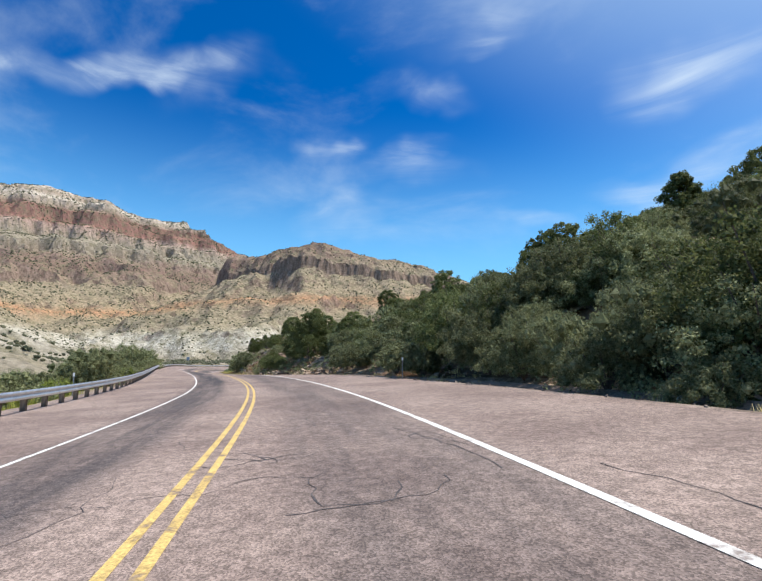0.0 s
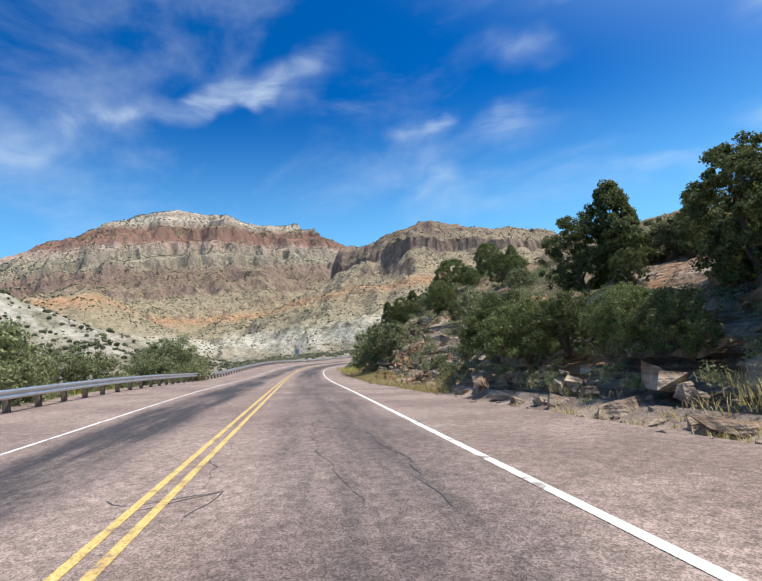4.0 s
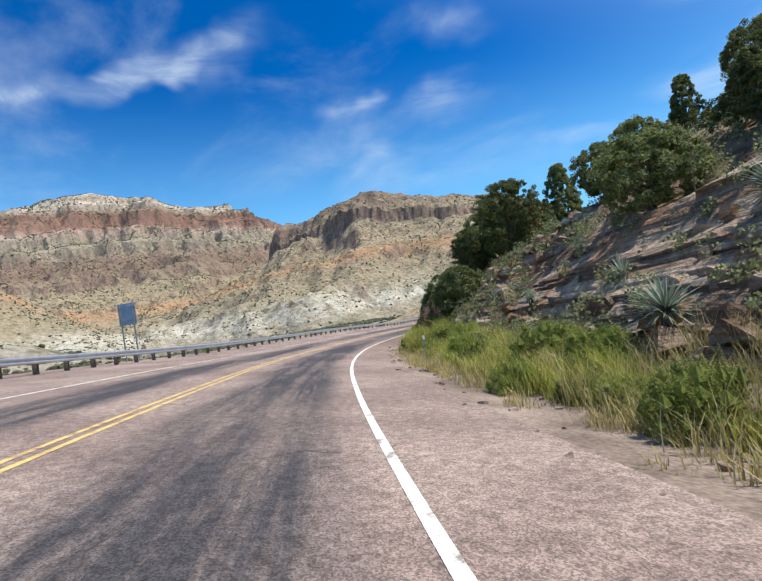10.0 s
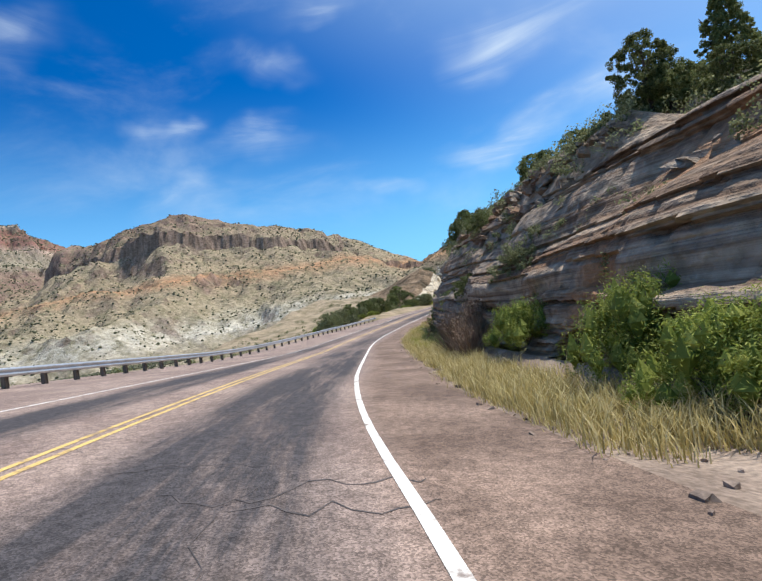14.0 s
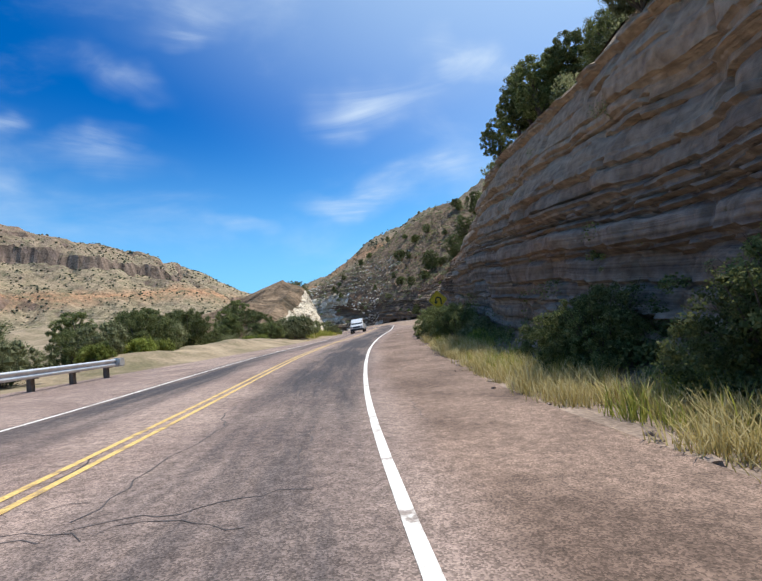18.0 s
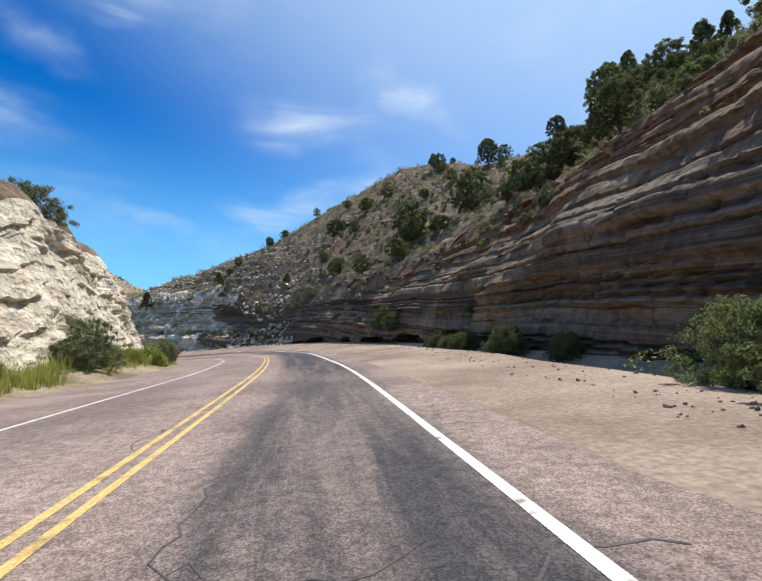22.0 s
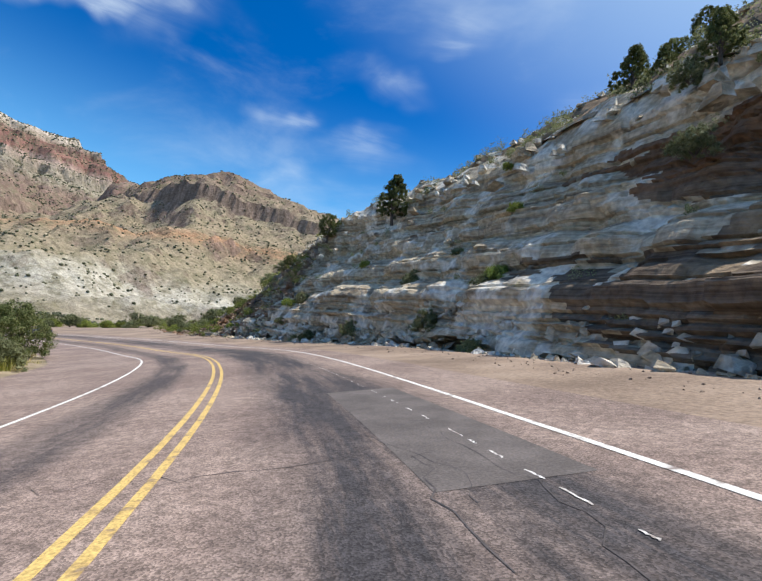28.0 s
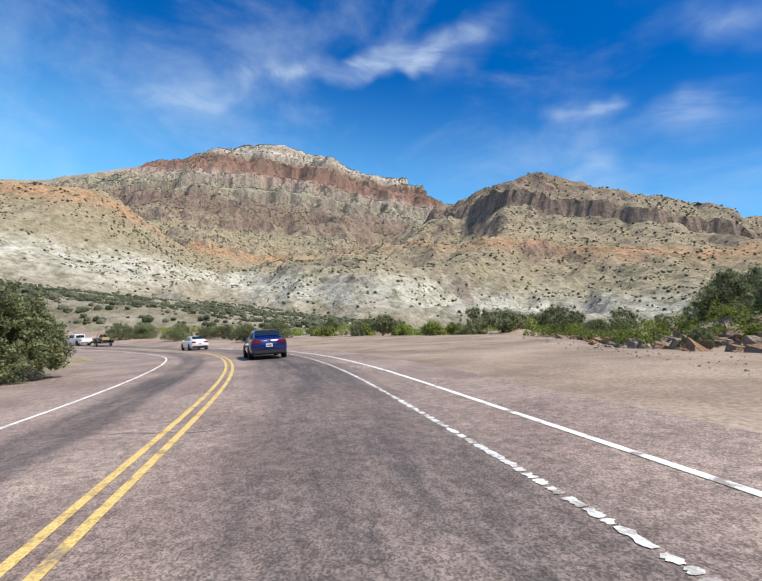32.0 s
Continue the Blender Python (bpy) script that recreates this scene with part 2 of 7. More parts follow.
    fine = n.new("ShaderNodeTexNoise")
    fine.inputs["Scale"].default_value, fine.inputs["Detail"].default_value = grain, 6
    l.new(co.outputs["Object"], fine.inputs["Vector"])
    gr = n.new("ShaderNodeMapRange")
    gr.inputs["From Min"].default_value, gr.inputs["From Max"].default_value = 0.3, 0.7
    gr.inputs["To Min"].default_value, gr.inputs["To Max"].default_value = 0.68, 1.3
    l.new(fine.outputs["Fac"], gr.inputs["Value"])
    mul = n.new("ShaderNodeVectorMath")
    mul.operation = "SCALE"
    l.new(tone, mul.inputs[0])
    l.new(gr.outputs["Result"], mul.inputs["Scale"])
    l.new(mul.outputs["Vector"], b.inputs["Base Color"])
    add = n.new("ShaderNodeMath")
    add.operation = "ADD"
    l.new(beds.outputs["Fac"], add.inputs[0])
    l.new(fine.outputs["Fac"], add.inputs[1])
    bp = n.new("ShaderNodeBump")
    bp.inputs["Strength"].default_value, bp.inputs["Distance"].default_value = bump, 0.5
    l.new(add.outputs["Value"], bp.inputs["Height"])
    l.new(bp.outputs["Normal"], b.inputs["Normal"])
    return m


M_GRAVEL = material("gravel", [(0.15, 0.11, 0.085), (0.25, 0.19, 0.15), (0.34, 0.265, 0.21)], 0.5, 0.95, 0.6, 14, fine=0.35)
M_VERGE = material("tan_gravel", [(0.2, 0.143, 0.105), (0.3, 0.22, 0.162), (0.38, 0.288, 0.218)], 0.25, 0.95, 0.6, 12, fine=0.3)
M_DIRT = material("dirt", [(0.15, 0.13, 0.07), (0.27, 0.21, 0.135), (0.38, 0.3, 0.2)], 0.3, 0.95, 0.5, 6, fine=0.3)
M_SCRUB = material("scrubland", [(0.08, 0.06, 0.036), (0.17, 0.115, 0.07), (0.27, 0.19, 0.12)], 0.2, 0.95, 0.6, 1.6, fine=0.35)
M_YELLOW = material("yellow_paint", [(0.27, 0.2, 0.15), (0.5, 0.34, 0.13), (0.66, 0.46, 0.16)], 3.5, 0.75, 0.2, 40, contrast=(0.33, 0.5), fine=0.35)
M_WHITE = material("white_paint", [(0.3, 0.25, 0.22), (0.66, 0.62, 0.57), (0.82, 0.8, 0.75)], 3.5, 0.75, 0.2, 40, contrast=(0.34, 0.5), fine=0.25)
M_WORN = material("worn_white_paint", [(0.3, 0.25, 0.22), (0.55, 0.51, 0.47), (0.76, 0.73, 0.69)], 5, 0.8, 0.2, 30, contrast=(0.38, 0.56), fine=0.3)
M_TAR = material("tar_seal", [(0.05, 0.045, 0.045), (0.12, 0.1, 0.095)], 3.0, 0.75, 0.2, 30)
M_STEEL = material("galvanised_steel", [(0.5, 0.51, 0.52), (0.64, 0.65, 0.66)], 2.0, 0.42, 0.05, 25, metal=0.75, fine=0.1)
M_WOOD = material("weathered_wood", [(0.1, 0.08, 0.065), (0.2, 0.165, 0.13)], 2.0, 0.9, 0.4, 18, stretch=(4, 4, 0.6))
M_BARK = material("bark", [(0.06, 0.048, 0.04), (0.17, 0.135, 0.11)], 5.0, 0.95, 0.7, 14, stretch=(3, 3, 0.7))
RED_BEDS = [(0.085, 0.054, 0.035), (0.19, 0.125, 0.085), (0.42, 0.33, 0.245), (0.13, 0.083, 0.057)]
GREY_BEDS = [(0.105, 0.078, 0.059), (0.22, 0.171, 0.132), (0.32, 0.262, 0.208), (0.135, 0.103, 0.078)]
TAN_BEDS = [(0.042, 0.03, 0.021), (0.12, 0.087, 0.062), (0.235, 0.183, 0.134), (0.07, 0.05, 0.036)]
PALE_BEDS = [(0.14, 0.112, 0.082), (0.37, 0.3, 0.212), (0.57, 0.478, 0.345), (0.22, 0.173, 0.12)]
CREAM_BEDS = [(0.3, 0.25, 0.18), (0.5, 0.43, 0.33), (0.62, 0.55, 0.43), (0.4, 0.33, 0.24)]
M_ROCK_RED = layered("brown_rubble_rock", RED_BEDS, (0.3, 0.165, 0.09), layer=1.2)
M_ROCK_GREY = layered("grey_rubble_rock", GREY_BEDS, (0.26, 0.15, 0.09), layer=1.1, run=0.06)
# its white patches paint sunlit spots into the pale stone
M_ROCK_WHITE = layered("pale_limestone_block", PALE_BEDS, (0.74, 0.69, 0.6), layer=0.8, run=0.16, patch=(0.48, 0.57, 0.3))
M_CREAM = layered("cream_limestone", CREAM_BEDS, (0.68, 0.6, 0.47), layer=1.6, run=0.1, patch=(0.5, 0.62, 0.4))
M_CUT_BROWN = layered("brown_bedded_cut", RED_BEDS, (0.34, 0.19, 0.105), layer=2.4, run=0.03, bedded=True, patch=(0.52, 0.64, 0.22))
# upper: browner rock, its colour lightened to carry the glare on the wall top
M_CUT_GREY = layered("grey_bedded_cliff", GREY_BEDS, (0.28, 0.19, 0.13), layer=2.6, run=0.012, bedded=True, patch=(0.54, 0.7, 0.12), upper=(6.0, (0.4, 0.3, 0.21)), bump=0.5)
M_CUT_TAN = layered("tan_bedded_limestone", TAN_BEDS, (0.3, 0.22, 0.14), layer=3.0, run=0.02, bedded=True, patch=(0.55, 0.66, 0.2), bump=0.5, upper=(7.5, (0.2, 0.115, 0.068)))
# white patches: bare limestone, with sunlit spots of the face painted in
M_CUT_PALE = layered("pale_bedded_limestone", PALE_BEDS, (0.72, 0.66, 0.56), layer=1.7, run=0.12, bedded=True, patch=(0.5, 0.58, 0.4), bump=0.5)


def foliage(name, a, b_, c, trans=0.25):
    m = bpy.data.materials.new(name)
    m.use_nodes = True
    n, l = m.node_tree.nodes, m.node_tree.links
    out, b = n["Material Output"], n["Principled BSDF"]
    geo, info = n.new("ShaderNodeNewGeometry"), n.new("ShaderNodeObjectInfo")
    ramp = n.new("ShaderNodeValToRGB")
    ramp.color_ramp.elements.new(0.5)
    for el, col in zip(ramp.color_ramp.elements, (a, b_, c)):
        el.color = (*col, 1)
    l.new(geo.outputs["Random Per Island"], ramp.inputs["Fac"])
    mr, mm = n.new("ShaderNodeMapRange"), n.new("ShaderNodeVectorMath")
    mr.inputs["To Min"].default_value, mr.inputs["To Max"].default_value = 0.7, 1.3
    l.new(info.outputs["Random"], mr.inputs["Value"])
    mm.operation = "SCALE"
    l.new(ramp.outputs["Color"], mm.inputs[0])
    l.new(mr.outputs["Result"], mm.inputs["Scale"])
    l.new(mm.outputs["Vector"], b.inputs["Base Color"])
    b.inputs["Roughness"].default_value, b.inputs["Specular IOR Level"].default_value = 0.7, 0.25
    tr, mx = n.new("ShaderNodeBsdfTranslucent"), n.new("ShaderNodeMixShader")
    mx.inputs["Fac"].default_value = trans
    l.new(mm.outputs["Vector"], tr.inputs["Color"])
    l.new(b.outputs["BSDF"], mx.inputs[1])
    l.new(tr.outputs["BSDF"], mx.inputs[2])
    l.new(mx.outputs["Shader"], out.inputs["Surface"])
    return m


M_JUNIPER = foliage("juniper_leaf", (0.075, 0.1, 0.032), (0.155, 0.183, 0.064), (0.27, 0.285, 0.12), 0.42)
M_SHRUB = foliage("grey_green_leaf", (0.125, 0.146, 0.066), (0.22, 0.236, 0.112), (0.35, 0.36, 0.19), 0.42)
M_BRIGHT = foliage("bright_green_leaf", (0.12, 0.16, 0.03), (0.23, 0.275, 0.055), (0.37, 0.39, 0.1), 0.4)
M_GRASS = foliage("dry_grass_blade", (0.3, 0.24, 0.08), (0.5, 0.41, 0.17), (0.66, 0.57, 0.32), 0.35)
M_GRASS_GREEN = foliage("green_grass_blade", (0.16, 0.2, 0.035), (0.33, 0.35, 0.065), (0.52, 0.47, 0.13), 0.4)
M_TWIG = foliage("bare_twig", (0.14, 0.09, 0.06), (0.25, 0.165, 0.11), (0.36, 0.26, 0.18), 0.1)
M_YUCCA = foliage("yucca_leaf", (0.12, 0.16, 0.12), (0.2, 0.26, 0.2), (0.36, 0.4, 0.31), 0.12)
M_FAR_BUSH = foliage("far_bush", (0.04, 0.046, 0.024), (0.075, 0.08, 0.042), (0.13, 0.125, 0.072), 0.0)


# ---- helpers of this scene ----
def mesh_object(name, verts, faces, mat, parent=None, smooth=False):
    me = bpy.data.meshes.new(name)
    me.from_pydata([tuple(v) for v in verts], [], faces)
    if isinstance(mat, (list, tuple)):
        for q in mat:
            me.materials.append(q)
    else:
        me.materials.append(mat)
    if smooth:
        me.shade_smooth()
    ob = new(name, me)
    if parent:
        ob.parent = parent
    return ob


def part(name, bm, mat, parent, label="", smooth=False):
    me = bpy.data.meshes.new(name)
    bm.to_mesh(me)
    bm.free()
    me.materials.append(mat)
    if smooth:
        me.shade_smooth()
    ob = new(name, me)
    ob.parent = parent
    return tagged(ob, label)


def box(w, d, h, at=(0, 0, 0), bevel=0.0, taper=1.0):
    bm = bmesh.new()
    bmesh.ops.create_cube(bm, size=1)
    for v in bm.verts:
        k = taper if v.co.z > 0 else 1
        v.co = Vector((v.co.x * w * k + at[0], v.co.y * d * k + at[1], v.co.z * h + at[2]))
    if bevel:
        bmesh.ops.bevel(bm, geom=bm.edges[:], offset=bevel, segments=2, affect="EDGES")
    return bm


def rod(r1, r2, h, at=(0, 0, 0), seg=10, axis="z"):
    bm = bmesh.new()
    turn = {"z": Matrix(), "x": Matrix.Rotation(radians(90), 4, "Y"), "y": Matrix.Rotation(radians(90), 4, "X")}[axis]
    bmesh.ops.create_cone(bm, cap_ends=True, segments=seg, radius1=r1, radius2=r2, depth=h, matrix=Matrix.Translation(at) @ turn)
    return bm


def grid_faces(rows, cols):
    i, j = np.meshgrid(np.arange(rows - 1), np.arange(cols - 1), indexing="ij")
    a = (i * cols + j).ravel()
    return np.stack([a, a + 1, a + cols + 1, a + cols], 1).tolist()


def hash2(ix, iy, seed):
    h = (ix * 374761393 + iy * 668265263 + seed * 1442695041) & 0xFFFFFFFF
    h = ((h ^ (h >> 13)) * 1274126177) & 0xFFFFFFFF
    return ((h ^ (h >> 16)) & 0xFFFF) / 65535.0


def value_noise(x, y, seed=0):
    x, y = np.asarray(x, float), np.asarray(y, float)
    ix, iy = np.floor(x).astype(np.int64), np.floor(y).astype(np.int64)
    fx, fy = x - ix, y - iy
    fx, fy = fx * fx * (3 - 2 * fx), fy * fy * (3 - 2 * fy)
    a, b = hash2(ix, iy, seed), hash2(ix + 1, iy, seed)
    c, d = hash2(ix, iy + 1, seed), hash2(ix + 1, iy + 1, seed)
    return (a * (1 - fx) + b * fx) * (1 - fy) + (c * (1 - fx) + d * fx) * fy - 0.5


def fbm(x, y, seed=0, octaves=4):
    return sum(value_noise(x * 2**k, y * 2**k, seed + k) / 2**k for k in range(octaves))


def smooth01(x):
    x = np.clip(x, 0, 1)
    return x * x * (3 - 2 * x)


# ---- the line of the road ----
# Stations are named by tau, the second at which the camera passes them; offsets run to the right from the yellow line.
rows_t = np.array([r[0] for r in PATH])
eyes = np.array([r[1] for r in PATH])
leans = np.array([r[3] for r in PATH])
TAU = np.arange(-4, 46.01, 0.1)


def keyed(tau, keys, column=1):
    ks = np.array([k[0] for k in keys], float)
    return np.interp(tau, ks, np.array([k[column] for k in keys], float))


def glide(v, n=9):
    pad = np.concatenate([np.full(n, v[0]), v, np.full(n, v[-1])]) if v.ndim == 1 else v
    return np.convolve(pad, np.ones(n) / n, "same")[n:-n]


inside = (TAU >= 0) & (TAU <= 32)
line = np.stack([np.interp(TAU, rows_t, eyes[:, k]) for k in range(3)], 1)
vel_start, vel_end = (eyes[2] - eyes[0]), (eyes[-1] - eyes[-3])
for i in np.where(TAU > 32.001)[0]:
    a = math.atan2(vel_end[1], vel_end[0]) + (TAU[i] - 32) * 14.5 / 105
    line[i] = line[i - 1] + np.array([math.cos(a), math.sin(a), -0.055 - 0.055 * min(1.0, max(0.0, (TAU[i] - 32.8) / 2))]) * 1.45
for i in np.where(TAU < -0.001)[0][::-1]:
    a = math.atan2(vel_start[1], vel_start[0]) + TAU[i] * 0.09
    line[i] = line[i + 1] - np.array([math.cos(a), math.sin(a), -0.02]) * 1.7
for k in range(3):
    s = line[:, k]
    ext = np.concatenate([2 * s[0] - s[1:13][::-1], s, 2 * s[-1] - s[-13:-1][::-1]])
    for _ in range(2):
        ext = np.convolve(ext, np.ones(7) / 7, "same")
    line[:, k] = ext[12:-12]
way = np.gradient(line, axis=0)
way /= np.linalg.norm(way, axis=1)[:, None]
flat = way * [1, 1, 0]
flat /= np.linalg.norm(flat, axis=1)[:, None]
level = np.stack([flat[:, 1], -flat[:, 0], 0 * TAU], 1)
BANK = glide(np.interp(TAU, rows_t, -leans) - keyed(TAU, [(0, 3.4), (6, 3.3), (7.5, 1.2), (10.4, 1.3), (14.5, 2.0), (16.5, 3.2), (32, 3.2)]), 11)
BANK = np.where(TAU > 32, BANK * np.clip(1 - (TAU - 32) / 14, 0.3, 1), BANK)
br = np.radians(BANK)
side = level * np.cos(br)[:, None]
side[:, 2] -= np.sin(br)
up = np.cross(side, way)
OFFSET = glide(keyed(TAU, [(0.3, 1.12), (1.8, 0.92), (3.3, 1.31), (6.3, 2.15), (7.8, 2.9), (9.3, 3.4), (11.5, 3.55), (13.3, 3.38), (14.8, 3.75), (16.8, 3.3), (17.6, 3.2), (19.3, 2.75), (20.4, 2.5), (21.4, 2.0), (22.3, 1.92), (23.5, 1.86), (24.8, 1.88), (25.35, 1.78), (25.9, 1.22), (28.4, 1.14), (29.5, 0.95), (30.6, 0.82), (31.4, 1.2), (32.3, 1.85), (34, 1.9)]), 9)
CENTRE = line - up * 1.28 - side * OFFSET[:, None]


def frame_at(tau):
    """Centre, way ahead, banked right, level right and up at a station."""
    i = np.clip((np.asarray(tau, float) + 4) * 10, 0, len(TAU) - 1.001)
    a, f = i.astype(int), (i - i.astype(int))[..., None]
    return [q[a] * (1 - f) + q[a + 1] * f for q in (CENTRE, way, side, level, up)]


# right: shoulder edge, foot of the cut, height of the face, its run, rise of the slope above, width of that slope
RIGHT = [(-4, 8.5, 11, 1.5, 4, 24, 60), (1, 9, 10.5, 1.6, 4, 21, 60), (2.5, 8.5, 9.5, 1.6, 4, 16, 55), (4, 7.5, 9, 2.6, 4, 11, 45), (6, 6.6, 9, 4.0, 5, 10, 40),
         (7.5, 6.2, 8.8, 4.5, 5.5, 11, 40), (9, 6.2, 9.2, 4.8, 6, 12, 40), (10.8, 6.3, 9.5, 4.0, 5, 12, 40), (12.4, 6.2, 9.2, 5.0, 8, 11, 45), (14.2, 6.4, 9.4, 6.0, 6, 8, 45),
         (16, 6.2, 9.4, 6.9, 2.9, 7, 45), (18, 6.4, 10.4, 8.9, 2.3, 11, 45), (20, 6.6, 10.8, 11.7, 2.9, 14, 45), (22, 8.5, 11.6, 13.6, 6.5, 16, 45), (23.5, 10.5, 11.5, 10, 6, 26, 52),
         (25.5, 10.2, 11, 6.5, 3.2, 29, 48), (27.5, 10.2, 11, 7, 3, 40, 44), (28.3, 10.4, 11.2, 10, 6, 34, 38), (29, 10.5, 11.6, 13.5, 7, 24, 34), (30.3, 10.6, 11.6, 15, 7, 12, 26), (31.0, 11, 11.8, 14.8, 6.5, 7, 22), (31.5, 11.2, 12.2, 11.5, 6, 5, 20), (32.1, 11.4, 12.4, 5.2, 6, 4, 20), (32.5, 12.5, 13.5, 2.2, 6, 3, 20), (33.2, 16, 17, 1.3, 7, 2.5, 18), (34, 23, 24, 0.8, 7, 1, 18), (35.2, 29, 30, 0.3, 6, 0, 20), (46, 29, 30, 0.2, 6, 0, 20)]
RIGHT_LABELS = 6


def right_keys(tau):
    return [keyed(tau, RIGHT, c + 1) for c in range(RIGHT_LABELS)]


def on_right(tau, off, lift=0.0):
    """A place on the ground to the right of the road (arrays allowed)."""
    tau, off = np.broadcast_arrays(np.asarray(tau, float), np.asarray(off, float))
    c, w, s, lv, u = frame_at(tau)
    e, b, f, rn, us, wd = right_keys(tau)
    near = np.minimum(off, e)
    p = c + s * near[..., None]
    far = np.maximum(off - e, 0)
    d = off - b
    z = np.where(d < 0, -0.25 * np.sin(np.clip(far / np.maximum(b - e, 0.1), 0, 1) * 3.1416), 0)
    z = z + f * np.clip(d / rn, 0, 1)
    top = np.clip((d - rn) / wd, 0, 1)
    z = z + us * (1 - (1 - top) ** 1.6)
    z = z - 0.5 * np.maximum(d - rn - wd, 0)
    shelf = np.clip((d - rn) / 3, 0, 1) * np.clip((tau - 20.5) / 1.5, 0, 1) * np.clip((31 - tau) / 1.5, 0, 1)
    lift_ = z / 1.7 + fbm(tau * 1.1, off * 0.02, 23) * 1.4
    z = z + shelf * 1.5 * (smooth01((lift_ % 1 - 0.55) / 0.4) - lift_ % 1)
    rough_ = np.clip(d / 4, 0, 1)
    z = z + rough_ * (fbm(tau * 1.7, off * 0.1, 5) * 2.2 + fbm(tau * 6, off * 0.4, 9) * 0.7)
    p = p + lv * far[..., None]
    p[..., 2] += z + lift
    return p


# left: shoulder edge, fall of the bank, its run, height of the ground 45 m out
LEFT = [(-4, -9.5, -1.5, 5, -3), (3, -9, -1.5, 5, -3), (6, -9.2, -2.5, 6, -5), (8, -10.5, -4, 8, -8), (15, -10.5, -4, 8, -8), (16.5, -10, -3, 6, -7), (17.7, -9.4, -1.6, 6, -5), (18.8, -9.0, -0.3, 5, -3), (19.7, -7.6, 0.4, 4, 0), (21, -7.0, 0.3, 3, 4), (22.5, -7.0, 0.5, 3, 8), (26.5, -7.2, 0.6, 3, 8), (28, -7.4, 0.4, 3, 4), (30, -7.4, 0.3, 4, 1), (33, -7.5, 0.2, 4, 0), (46, -8, 0.0, 4, -2)]


def on_left(tau, off, lift=0.0):
    tau, off = np.broadcast_arrays(np.asarray(tau, float), np.asarray(off, float))
    c, w, s, lv, u = frame_at(tau)
    e, f, rn, far_z = [keyed(tau, LEFT, k) for k in (1, 2, 3, 4)]
    near = np.maximum(off, e)
    p = c + s * near[..., None]
    far = np.maximum(e - off, 0)
    z = f * smooth01(far / rn) + (far_z - f) * smooth01((far - rn) / 40) - 26 * smooth01((far - 46) / 18)
    z = z + np.clip(far / 4, 0, 1) * (fbm(tau * 1.3, off * 0.09, 15) * 1.6 + fbm(tau * 6, off * 0.4, 19) * 0.35)
    p = p - lv * far[..., None]
    p[..., 2] += z + lift
    return p


def on_road(tau, off, lift=0.0):
    c, w, s, lv, u = frame_at(tau)
    return c + s * np.asarray(off)[..., None] + u * lift


def ribbon(name, t0, t1, offs, lift, mat, step=0.1, uv=False):
    taus = np.arange(t0, t1 + 1e-6, step)
    cols = [np.broadcast_to(np.asarray(o(taus) if callable(o) else o, float), taus.shape) for o in offs]
    p = np.stack([on_road(taus, o, lift) for o in cols], 1)
    n = len(cols)
    ob = mesh_object(name, p.reshape(-1, 3), grid_faces(len(taus), n)[:], mat)
    for poly in ob.data.polygons:
        poly.flip() if poly.normal.z < 0 else None
    if uv:
        layer = ob.data.uv_layers.new(name="along")
        for lp in ob.data.loops:
            i, j = divmod(lp.vertex_index, n)
            layer.data[lp.index].uv = (cols[j][i], taus[i] * 16.0)
    return ob


